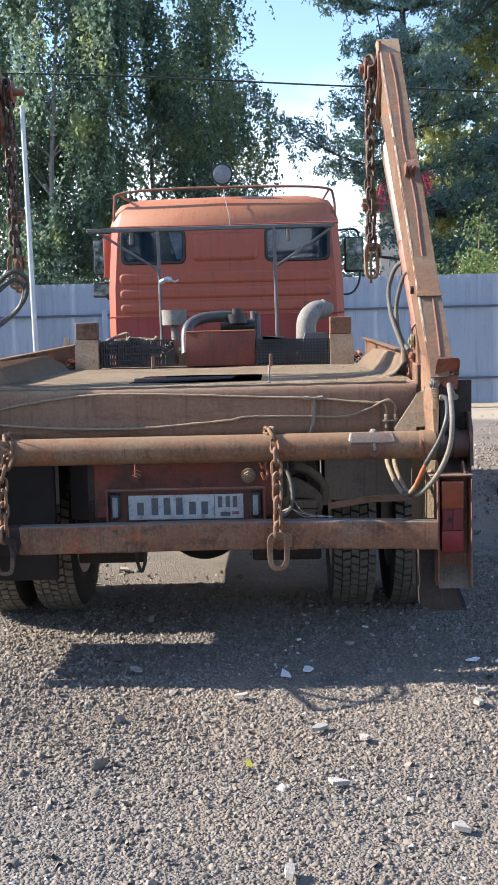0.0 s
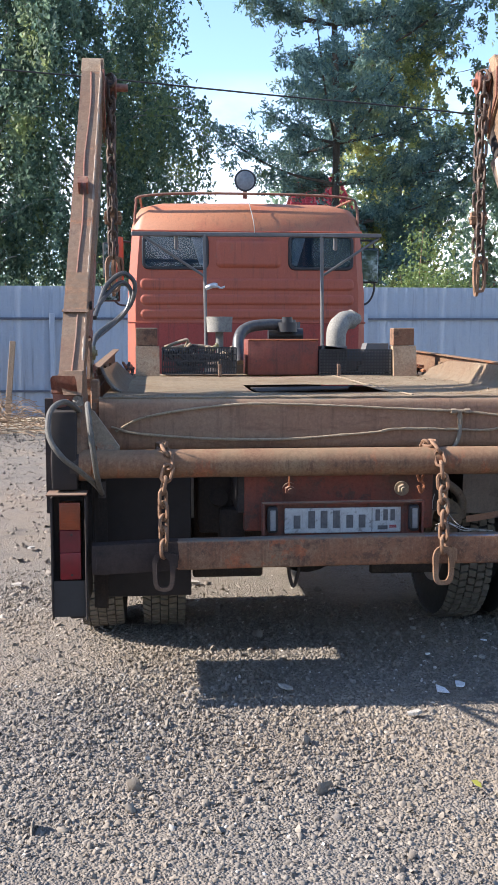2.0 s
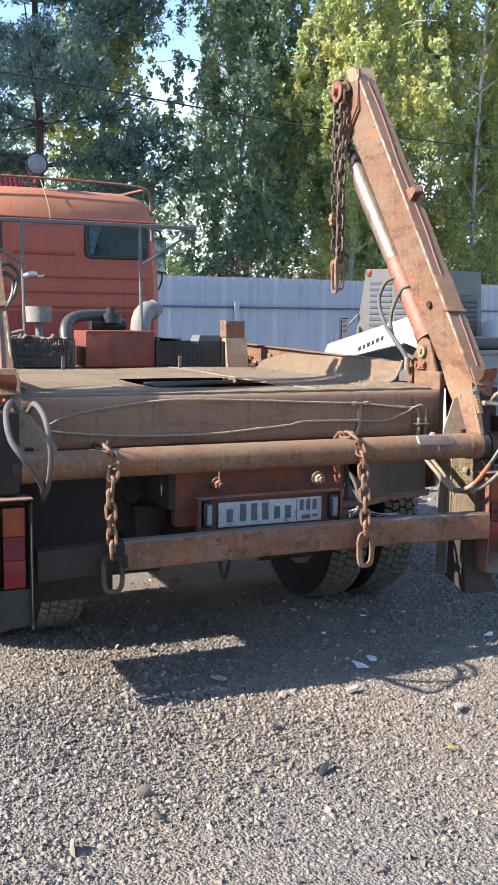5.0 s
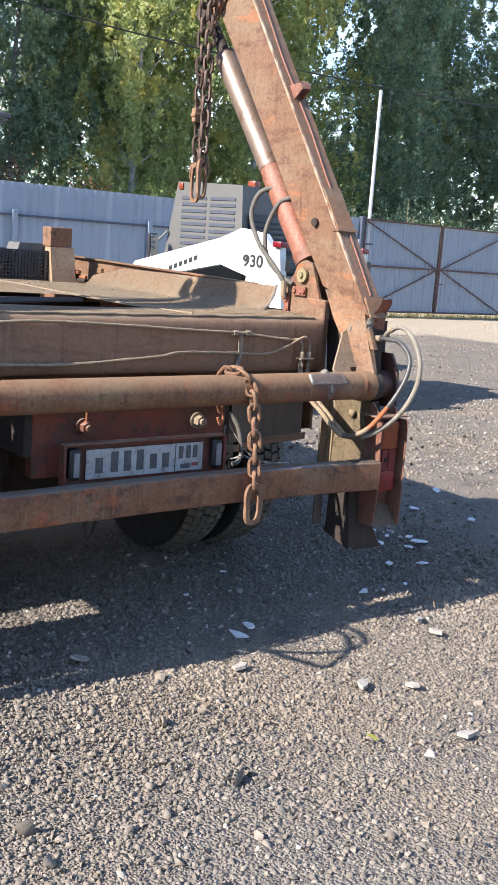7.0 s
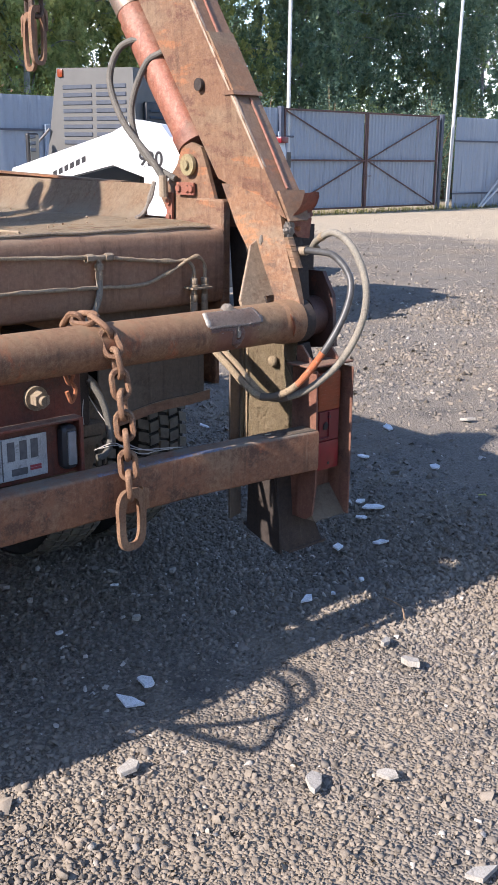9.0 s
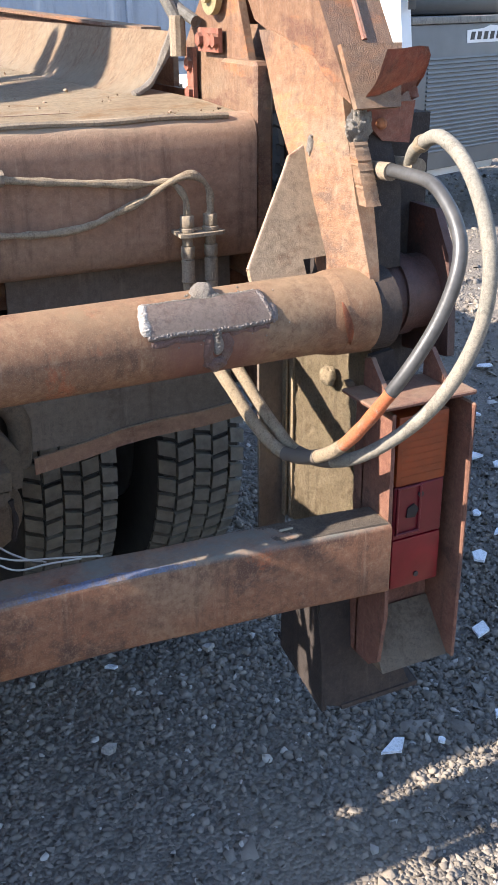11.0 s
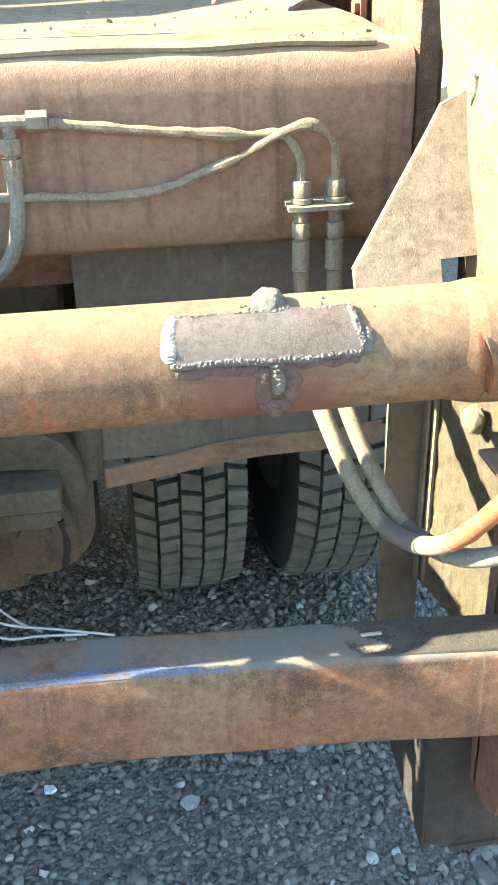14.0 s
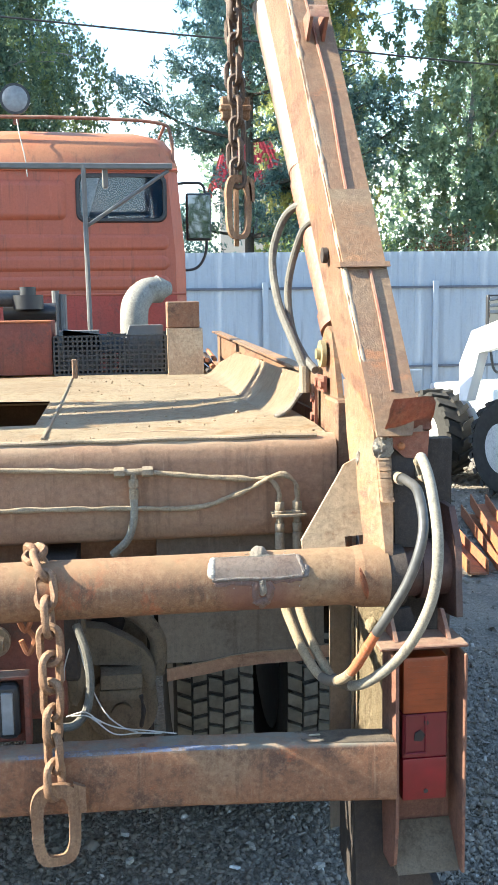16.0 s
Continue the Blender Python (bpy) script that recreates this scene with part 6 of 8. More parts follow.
# tow pin under the beam and drawbar
bm = tube(B(), [(-0.24, 0.02, 0.60), (-0.235, 0.03, 0.52), (-0.215, 0.035, 0.46), (-0.195, 0.03, 0.52), (-0.19, 0.02, 0.60)], 0.008, 8, 6)
part("tow_eye", bm, "dark", truck, "small dark loop under the beam")
bm = bev(box(box(B(), -0.30, 0.30, 0.14, 0.30, 0.72, 0.98), -0.12, 0.12, 0.05, 0.4, 0.60, 0.75), 0.02, 2)
part("tow_block", bm, "dark", truck)

# axle, differential, springs
bm = cyl(B(), (-0.7, 1.15, 0.5), (0.7, 1.15, 0.5), 0.075, seg=20)
ball(bm, (0, 1.15, 0.5), 0.24, 20, 14, (1, 0.95, 1))
part("rear_axle", bm, "dark", truck, "dark rear axle with its casing")
for s in (-1, 1):
    bm = tube(B(), [(s * 0.52, 0.45, 0.80), (s * 0.52, 0.8, 0.66), (s * 0.52, 1.15, 0.61), (s * 0.52, 1.5, 0.66), (s * 0.52, 1.9, 0.8)], 0.045, 8, 6)
    part("leaf_spring", bm, "dark", truck)
bm = cyl(cyl(B(), (0.55, 0.36, 0.605), (0.55, 0.50, 0.605), 0.09, seg=26), (0.55, 0.34, 0.605), (0.55, 0.36, 0.605), 0.06, seg=22)
chamber = part("brake_chamber", bev(bm, 0.008, 2), "mud", truck, "mud-caked brake chamber")
part("chamber_hub", cyl(B(), (0.55, 0.325, 0.605), (0.55, 0.345, 0.605), 0.025, seg=14), "mud", chamber)
part("chamber_bracket", bev(box(box(B(), 0.500, 0.600, 0.24, 0.34, 0.700, 0.737), 0.497, 0.597, 0.25, 0.34, 0.668, 0.695), 0.006, 2), "mud", truck, "dusty stepped bracket over the brake chamber")
bm = tube(B(), [(0.50, 0.36, 0.885), (0.56, 0.35, 0.870), (0.61, 0.34, 0.835), (0.640, 0.34, 0.79), (0.642, 0.34, 0.74), (0.636, 0.34, 0.70)], 0.021, 14, 8)
part("thick_brake_hose", bm, "mud", truck, "dust-caked brake hose")
bm = prism(B(), [(x, 0.295, z) for x, z in ((0.44, 0.845), (0.515, 0.832), (0.565, 0.805), (0.605, 0.778), (0.628, 0.745), (0.634, 0.705), (0.626, 0.676), (0.612, 0.674), (0.606, 0.705), (0.592, 0.736), (0.55, 0.742), (0.50, 0.744), (0.44, 0.746))], (0, 0.055, 0))
part("spring_bracket", bev(bm, 0.009, 3), "mud", truck, "mud-dusted hooked spring bracket", 60)
part("spring_bracket_web", bev(box(B(), 0.40, 0.47, 0.26, 0.34, 0.72, 0.93), 0.012, 2), "mud", truck)
bm = lump(B(), (0.435, 0.22, 0.775), 0.055, 0.7, 0.6, 1.7, 0.2, 6.0, 22, 16)
part("hanging_boot", bm, "mud", truck, "mud-covered hanging boot", 60)
bm = tube(B(), [(0.455, 0.10, 0.91), (0.475, 0.07, 0.86), (0.483, 0.05, 0.80), (0.475, 0.03, 0.745), (0.45, 0.02, 0.715), (0.425, 0.02, 0.71)], 0.0095, 10, 8)
part("air_line", bm, "hosegrey", truck, "grey looped air line")
bm = tube(B(), [(0.595, 0.25, 0.68), (0.60, 0.25, 0.64), (0.593, 0.25, 0.60)], 0.005, 6, 6, wob=0.8)
part("hanging_wire", bm, "dark", truck)


# wheels
def tyre_meshes():
    r, w = 0.505, 0.272
    prof = [(0.30, -0.105), (0.33, -0.128), (0.40, -0.136), (0.455, -0.134), (0.485, -0.126), (0.497, -0.112), (0.499, -0.05), (0.499, 0.05), (0.497, 0.112), (0.485, 0.126), (0.455, 0.134), (0.40, 0.136), (0.33, 0.128), (0.30, 0.105)]
    bm = B()
    seg = 56
    rings = []
    for k in range(seg):
        a = 2 * math.pi * k / seg
        rings.append([bm.verts.new((x, rad * math.cos(a), rad * math.sin(a))) for rad, x in prof])
    for i in range(seg):
        a, c = rings[i], rings[(i + 1) % seg]
        for k in range(len(prof) - 1):
            bm.faces.new((a[k], a[k + 1], c[k + 1], c[k]))
    bm.transform(Matrix.Diagonal((0.84, 1, 1, 1)))
    carcass = mesh_of("carcass", bm, "rubber", 40)
    bm = B()
    cols = [(-0.130, -0.084), (-0.076, -0.030), (-0.023, 0.023), (0.030, 0.076), (0.084, 0.130)]
    nb = 66
    for ci, (x0, x1) in enumerate(cols):
        for k in range(nb):
            a0 = 2 * math.pi * (k + (0.5 if ci % 2 else 0.0)) / nb
            a1 = a0 + 2 * math.pi / nb * 0.74
            sk = (0.024, -0.014, 0.018, -0.014, 0.024)[ci]
            edge = 0.010 if ci in (0, 4) else 0.0
            vs = []
            for rad in (0.494, 0.513):
                for (x, a) in ((x0, a0), (x1, a0 + sk), (x1, a1 + sk), (x0, a1)):
                    rr = rad - (edge if (ci == 0 and x == x0) or (ci == 4 and x == x1) else 0) * (rad > 0.5)
                    vs.append(bm.verts.new((x, rr * math.cos(a), rr * math.sin(a))))
            for f in ((4, 5, 6, 7), (0, 1, 5, 4), (1, 2, 6, 5), (2, 3, 7, 6), (3, 0, 4, 7)):
                bm.faces.new([vs[q] for q in f])
    bm.transform(Matrix.Diagonal((0.84, 1, 1, 1)))
    tread = mesh_of("tread", bm, "rubberdust", 30)
    bm = B()
    cyl(bm, (-0.10, 0, 0), (0.06, 0, 0), 0.31, seg=32)
    cyl(bm, (0.06, 0, 0), (0.13, 0, 0), 0.13, 0.11, seg=20)
    rim = mesh_of("rim", bm, "rim", 40)
    return carcass, tread, rim


CARC, TREAD, RIMM = tyre_meshes()


def wheel(x, y, z, s=1, turn=0.0):
    e = new("wheel")
    e.parent = truck
    e.matrix_local = pose(x, y, z, turn, 0, 0 if s > 0 else 180)
    tagged(e, "dusty truck wheel with block tread")
    for nm, me in (("tyre", CARC), ("tread", TREAD), ("rim", RIMM)):
        o = new(nm, me)
        o.parent = e


for k, x in enumerate((0.815, 1.135)):
    wheel(x, 1.17, 0.505, 1, 7 * k)
    wheel(-x + 0.03, 1.17, 0.505, -1, 11 * k)
for s in (-1, 1):
    wheel(s * 1.0, 5.6, 0.505, s, 5)

# mudguards
for s in (-1, 1):
    bm = B()
    y = [(0.46, 0.735), (0.50, 0.80), (0.56, 0.88), (0.66, 0.98), (0.80, 1.04), (1.2, 1.06), (1.6, 1.04)]
    rows = [[bm.verts.new((s * x, a, c)) for a, c in y] for x in (0.64, 0.85, 1.1, 1.22)]
    for a, c in zip(rows, rows[1:]):
        for k in range(6):
            bm.faces.new((a[k], a[k + 1], c[k + 1], c[k]))
    bmesh.ops.solidify(bm, geom=list(bm.faces), thickness=0.004)
    mg = part("mudguard", bm, "dark", truck, "dark steel mudguard", 50)
    bm = B()
    pts = [(s * 0.662, 0.33, 0.695), (s * 0.76, 0.33, 0.708), (s * 0.83, 0.33, 0.720), (s * 0.90, 0.33, 0.726), (s * 1.0, 0.33, 0.727), (s * 1.08, 0.33, 0.734)]
    prism(bm, [(x, yy, z - 0.017) for x, yy, z in pts] + [(x, yy, z + 0.015) for x, yy, z in pts[::-1]], (0, 0.006, 0))
    part("mudguard_strip", bm, "panel", mg, "bent rusty edge strip")
    bm = box(B(), s * 0.645 if s > 0 else -1.06, 1.06 if s > 0 else -0.645, 0.338, 0.345, 0.722, 1.06)
    part("mudguard_back", bm, "guard", mg)
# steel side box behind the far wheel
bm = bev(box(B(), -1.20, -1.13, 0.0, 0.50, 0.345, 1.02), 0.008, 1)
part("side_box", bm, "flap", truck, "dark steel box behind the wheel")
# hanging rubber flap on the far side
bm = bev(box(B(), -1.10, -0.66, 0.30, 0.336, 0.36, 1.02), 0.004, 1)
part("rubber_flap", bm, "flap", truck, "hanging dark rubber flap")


# lifting arms
def arm(s):
    x0, x1 = (1.152, 1.053) if s > 0 else (-1.185, -1.135)
    y0, y1, z1 = (0.02, 1.08, 3.06) if s > 0 else (0.075, 1.235, 3.03)
    z0 = 1.36
    hx, dep = 0.053, 0.245
    P = lambda t, dx=0, dy=0, dz=0: Vector((x0 + (x1 - x0) * t + dx, y0 + (y1 - y0) * t + dy, z0 + (z1 - z0) * t + dz))
    bm = slanted(P(-0.02), P(1), hx, dep)
    for v in bm.verts:
        if v.co.z > 2.9 and v.co.y > P(1).y + 0.1:
            v.co.z -= 0.10
            v.co.y -= 0.02
    for v in bm.verts:
        if v.co.z < 1.4 and v.co.y > P(0).y + 0.1:
            v.co.z += 0.11
            v.co.y += 0.07
    bev(bm, 0.013, 3)
    a = part("lift_arm", bm, "arm", truck, "rusty orange box-section lifting arm")
    # tip cap
    bm = slanted(P(0.955), P(1.0, 0, 0, 0.003), hx + 0.0035, 0.1)
    part("tip_cap", bev(bm, 0.006, 2), "dusty", a)
    # collar where the inner section ends
    bm = slanted(P(0.195, 0, -0.010), P(0.30, 0, -0.010), hx - 0.003, 0.02)
    part("collar", bev(bm, 0.005, 2), "armroot", a, "pale dusty collar plate")
    bm = slanted(P(0.190, 0, -0.014), P(0.197, 0, -0.014), hx + 0.006, 0.05)
    part("collar_lip", bm, "arm", a)
    # weld line down the back face
    bm = tube(B(), [tuple(P(t, 0.012 * math.sin(9 * t), -0.002)) for t in (0.03, 0.08, 0.13, 0.185)], 0.0045, 6, 4)
    part("weld_line", bm, "armred", a)
    bm = tube(B(), [tuple(P(t, 0.006 * math.sin(17 * t), -0.002)) for t in (0.25, 0.35, 0.45, 0.55, 0.65, 0.75, 0.85, 0.95)], 0.0045, 6, 4)
    part("weld_line", bm, "armred", a)
    # strip for the worn corner and the bright highlight along it
    bm = tube(B(), [tuple(P(t, -s * (hx - 0.0065), 0.0075)) for t in (0.06, 0.2, 0.4, 0.6, 0.8, 0.97)], 0.0078, 10, 14, wob=0.45)
    part("worn_edge", bm, "edge", a, "worn edge highlight of the arm", 60)
    # v-shaped lug on the back face
    q = P(0.555)
    bm = B()
    for dx in (-0.02, 0.02):
        prism(bm, [q + Vector((dx - 0.004, 0.01, -0.06)), q + Vector((dx - 0.004, -0.075, 0.012)), q + Vector((dx - 0.004, -0.066, 0.04)), q + Vector((dx - 0.004, 0.03, 0.03))], (0.008, 0, 0))
    prism(bm, [q + Vector((-0.024, -0.078, 0.012)), q + Vector((0.024, -0.078, 0.012)), q + Vector((0.024, -0.064, 0.042)), q + Vector((-0.024, -0.064, 0.042))], (0, 0.006, 0.004))
    part("lug", bm, "armred", a, "small red lug")
    # peg hole on the inner face
    q = P(0.21, -s * hx, 0.13)
    bm = cyl(B(), q, q + Vector((-s * 0.012, 0, 0)), 0.019, seg=16)
    part("pin_boss", bm, "dark", a)
    # inner cheek plates by the head and the chain wheel
    q = P(0.93, -s * (hx + 0.006))
    bm = B()
    prism(bm, [q + Vector((0, 0.03, 0.10)), q + Vector((0, 0.02, -0.12)), q + Vector((0, 0.10, -0.20)), q + Vector((0, 0.17, -0.30)), q + Vector((0, 0.23, -0.20)), q + Vector((0, 0.23, 0.02)), q + Vector((0, 0.16, 0.10))], (s * 0.012, 0, 0))
    part("head_plate", bev(bm, 0.003, 1), "arm", a)
    bm = tube(B(), [tuple(q + Vector((-s * 0.003, *d))) for d in ((0.03, 0.05), (0.03, -0.10), (0.10, -0.18), (0.16, -0.27))], 0.006, 6, 1, curve=False)
    part("plate_edge", bm, "armred", a)
    w = Vector((x1 - s * 0.09, y1 + 0.09, z1 - 0.125))
    bm = cyl(cyl(cyl(B(), w + Vector((-0.03, 0, 0)), w + Vector((-0.022, 0, 0)), 0.058, seg=24), w + Vector((0.022, 0, 0)), w + Vector((0.03, 0, 0)), 0.058, seg=24), w + Vector((-0.055, 0, 0)), w + Vector((0.09, 0, 0)), 0.022, seg=14)
    cyl(bm, w + Vector((-0.022, 0, 0)), w + Vector((0.022, 0, 0)), 0.04, seg=20)
    part("chain_wheel", bm, "armred", a, "red chain wheel at the arm head")
    # hydraulic cylinder along the front of the arm
    c0 = Vector((s * 1.156, 0.440, 1.475)) if s > 0 else Vector((-1.185, 0.53, 1.49))
    c1 = Vector((x1 + s * 0.01, y1 + 0.175, 2.66))
    c1 += (c1 - c0).normalized() * 0.09
    d = (c1 - c0).normalized()
    bm = cyl(cyl(B(), c0 + d * 0.08, c0 + d * 0.56, 0.060, seg=24), c0 + d * 0.50, c0 + d * 1.27, 0.0555, seg=24)
    cy = part("hydraulic_cylinder", bm, "barrel", truck, "worn red-brown hydraulic cylinder")
    bm = cyl(B(), c0 + d * 0.60, c0 + d * 1.265, 0.0575, seg=24)
    part("outer_sleeve", bm, "rod", cy, "dull worn steel sleeve")
    bm = cyl(B(), c0 + d * 1.25, c1, 0.03, seg=18)
    cyl(bm, c1 + Vector((-0.045, 0, 0)), c1 + Vector((0.045, 0, 0)), 0.042, seg=16)
    part("rod", bm, "dark", cy)
    bm = cyl(B(), c0 + d * 0.075, c0 + d * 0.125, 0.065, seg=24)
    cyl(bm, c0 + Vector((-0.03, 0, 0)), c0 + Vector((0.03, 0, 0)), 0.05, seg=18)
    part("base_ring", bm, "armred", cy)
    # pivot bracket of the cylinder
    bm = B()
    for dx in (-0.062, 0.048):
        prism(bm, [c0 + Vector((dx, *p)) for p in ((-0.16, -0.20), (0.10, -0.20), (0.17, -0.10), (0.075, 0.0), (0.05, 0.055), (0.0, 0.07), (-0.05, 0.055), (-0.075, 0.0))], (0.014, 0, 0))
    br = part("cylinder_bracket", bev(bm, 0.004, 2), "arm", truck, "rusty bracket plates of the cylinder foot")
    e = c0 + Vector((-s * 0.07, 0, 0))
    bm = cyl(cyl(B(), e, e + Vector((-s * 0.012, 0, 0)), 0.034, seg=20), e, e + Vector((-s * 0.022, 0, 0)), 0.014, seg=12)
    part("pivot_pin", bm, "brass", br, "yellowed pivot pin")
    for dy, dz in ((0.0, -0.075), (0.045, -0.075), (0.10, -0.12), (0.10, -0.17), (-0.02, -0.075)):
        p = e + Vector((0.0, dy, dz))
        part("bolt", cyl(B(), p, p + Vector((-s * 0.016, 0, 0)), 0.012, seg=6), "armred", br)
    part("locking_plate", box(B(), *sorted((e.x, e.x - s * 0.008)), e.y - 0.03, e.y + 0.06, e.z - 0.095, e.z - 0.055), "armred", br)
    part("locking_plate", box(B(), *sorted((e.x, e.x - s * 0.008)), e.y + 0.085, e.y + 0.115, e.z - 0.20, e.z - 0.09), "armred", br)
    # the arm narrows to a root that stands on the pipe
    X = (lambda v: v) if s > 0 else (lambda v: -v - 0.03)
    levels = [(1.03, -0.055, 0.04), (1.07, -0.066, 0.05), (1.09, -0.06, 0.06), (1.13, -0.043, 0.08), (1.19, -0.016, 0.115), (1.24, 0.0, 0.16), (1.30, 0.018, 0.215), (1.36, 0.034, 0.255), (1.42, 0.062, 0.295)]
    bm = B()
    rings = []
    for z, yr, yf in levels:
        w_ = 0.016 + 0.018 * min(1, max(0, (z - 1.07) / 0.15)) + 0.05 * max(0, (z - 1.30) / 0.12)
        u = min(1, max(0, (z - 1.2) / 0.2))
        rings.append([bm.verts.new(q) for q in ((X(1.080 + 0.020 * u), yf, z), (X(1.082 + 0.019 * u), 0.5 * (yr + yf), z), (X(1.106 - 0.004 * u), yr, z), (X(1.106 - 0.004 * u + w_), yr, z), (X(1.106 + w_), yf, z))])
    for r0, r1 in zip(rings, rings[1:]):
        for k in range(5):
            bm.faces.new((r0[k], r0[(k + 1) % 5], r1[(k + 1) % 5], r1[k]))
    bm.faces.new(rings[0][::-1])
    bm.faces.new(rings[-1])
    root = part("arm_root", bev(bm, 0.003, 2), "armroot", a, "orange worn arm root", 50)
    bm = B()
    prism(bm, [(X(1.14), y, z) for y, z in ((-0.02, 1.08), (-0.01, 1.2), (0.04, 1.30), (0.24, 1.31), (0.18, 1.2), (0.12, 1.08))], (s * 0.05, 0, 0))
    part("root_backing", bm, "dark", a)
    bm = B()
    gx = ((0.945, 1.050), (0.945, 1.092), (1.043, 1.220), (1.058, 1.241), (1.092, 1.256), (1.096, 1.100), (1.040, 1.098), (1.040, 1.050))
    lo_ = [bm.verts.new((X(x), 0.014 + 0.55 * (z - 1.077), z)) for x, z in gx]
    hi_ = [bm.verts.new((X(x), 0.025 + 0.55 * (z - 1.077), z)) for x, z in gx]
    bm.faces.new(lo_)
    bm.faces.new(hi_[::-1])
    for k in range(8):
        bm.faces.new((lo_[k], lo_[(k + 1) % 8], hi_[(k + 1) % 8], hi_[k]))
    gu = part("gusset", bev(bm, 0.002, 1), "gusset", a, "triangular dusty gusset plate")
    part("gusset_edge", tube(B(), [(X(x), 0.018 + 0.55 * (z - 1.077), z) for x, z in gx[1:5]], 0.0030, 8, curve=False, wob=0.2), "edge", gu, "bare plate edge with highlight", 60)
    part("weld_bead", tube(B(), [(X(1.094 + 0.004 * k), 0.014 + 0.55 * (1.25 - 0.03 * k - 1.077), 1.25 - 0.03 * k) for k in range(6)], 0.006, 8, 10, wob=0.5), "armroot", gu, "brown weld bead", 60)
    # stop bracket: a flat plate on the arm and a lip that curls up towards the rear
    bm = B()
    prof = [(-0.052, 1.402), (-0.047, 1.385), (-0.038, 1.365), (-0.022, 1.345), (-0.004, 1.330), (0.02, 1.322), (0.05, 1.320)]
    cols_ = ((1.118, 0.0, -0.020), (1.126, 0.0, 0.0), (1.16, 0.012, 0), (1.20, 0.028, 0.002), (1.222, 0.037, 0.0), (1.230, 0.041, -0.012))
    rows = [[bm.verts.new((X(x), y + yy * (1 if z > 1.33 else 0.4), z + zz * max(0, (z - 1.34) / 0.06))) for y, z in prof] for x, yy, zz in cols_]
    for r0, r1 in zip(rows, rows[1:]):
        for k in range(6):
            bm.faces.new((r0[k], r0[k + 1], r1[k + 1], r1[k]))
    bmesh.ops.solidify(bm, geom=list(bm.faces), thickness=0.009)
    part("stop_bracket", bm, "armred", a, "red-brown curled stop bracket", 50)
    bm = B()
    prism(bm, [(X(1.100), -0.010, 1.318), (X(1.176), -0.010, 1.318), (X(1.204), 0.038, 1.404), (X(1.098), 0.038, 1.404)], (0, -0.010, 0.003))
    part("stop_plate", bev(bm, 0.003, 1), "armroot", a, "dusty flat stop plate")
    bm = B()
    prism(bm, [(X(1.128), 0.012, 1.322), (X(1.225), 0.014, 1.325), (X(1.222), 0.02, 1.262), (X(1.172), 0.02, 1.268), (X(1.142), 0.016, 1.295)], (0, 0.04, 0))
    part("bracket_foot", bev(bm, 0.004, 1), "armred", a)
    part("bolt", ball(B(), (X(1.16), 0.006, 1.295), 0.009, 8, 6), "rustbright", a)
    # weld lump and the brown bead down the rear edge of the root
    xw = X(1.118)
    part("weld_bead", lump(B(), (xw, 0.004, 1.294), 0.019, 1.05, 0.42, 1.2, 0.55, 3.0, 30, 22), "weld", a, "lumpy bright weld", 80)
    random.seed(31)
    bm = B()
    strip = []
    for k in range(26):
        z = 1.272 - 0.0035 * k
        y = 0.002 - 0.0017 * k
        hw_ = 0.0125 + random.uniform(-0.001, 0.001)
        d_ = 0.008 + 0.001 * (k % 2) + random.uniform(-0.0008, 0.0008)
        strip.append([bm.verts.new(q) for q in ((xw - hw_, y + 0.014, z), (xw - hw_, y - d_ * 0.7, z), (xw, y - d_, z), (xw + hw_, y - d_ * 0.7, z), (xw + hw_, y + 0.014, z))])
    for r0, r1 in zip(strip, strip[1:]):
        for k in range(4):
            bm.faces.new((r0[k], r0[k + 1], r1[k + 1], r1[k]))
    bm.faces.new(strip[0])
    bm.faces.new(strip[-1])
    part("weld_bead", bm, "armroot", a, "brown rippled weld bead", 40)
    part("weld_bead", lump(B(), (X(1.088), 0.092, 1.258), 0.008, 0.8, 0.8, 1.9, 0.4, 8.0), "weld", a, "small bright weld", 80)
    # fillet where root and gusset meet the pipe
    bm = cyl(cyl(B(), (X(1.024), PIPE_Y, PIPE_Z - 0.0015), (X(1.058), PIPE_Y, PIPE_Z - 0.002), PIPE_R - 0.002, 0.0660, 48), (X(1.058), PIPE_Y, PIPE_Z - 0.002), (X(1.112), PIPE_Y, PIPE_Z - 0.002), 0.0660, 0.0680, 48)
    part("pipe_collar", bm, "pipe", a, "dusty welded pipe collar", 60)
    bm = B()
    # a thin flow of paint that follows the round of the collar and ends in a drop
    flow = []
    for k in range(9):
        deg, xm, half = 150 + 7.5 * k, 1.046 + 0.0020 * k, 0.0070 * math.sin(math.pi * (k + 0.5) / 9.3)
        ry = 0.0675 + 0.0008
        flow.append([bm.verts.new((X(xm + u * half), PIPE_Y + (ry + (0.0012 if u == 0 else -0.0008)) * math.cos(radians(deg)), PIPE_Z - 0.002 + (ry + (0.0012 if u == 0 else -0.0008)) * math.sin(radians(deg)))) for u in (-1, 0, 1)])
    for r0, r1 in zip(flow, flow[1:]):
        for k in range(2):
            bm.faces.new((r0[k], r0[k + 1], r1[k + 1], r1[k]))
    bmesh.ops.solidify(bm, geom=list(bm.faces), thickness=0.002)
    part("paint_run", bm, "rustbright", a, "orange paint run", 60)
    bm = cyl(B(), (X(1.1125), PIPE_Y, 1.022), (X(1.150), PIPE_Y, 1.022), 0.066, seg=32)
    part("pivot_flange", bm, "dark", a)
    # added dark filler that closes the see-through gap behind the hub
    part("dark_filler", box(B(), *sorted((s * 1.150, s * 1.295)), 0.07, 0.11, 0.80, 1.30), "dark", a)
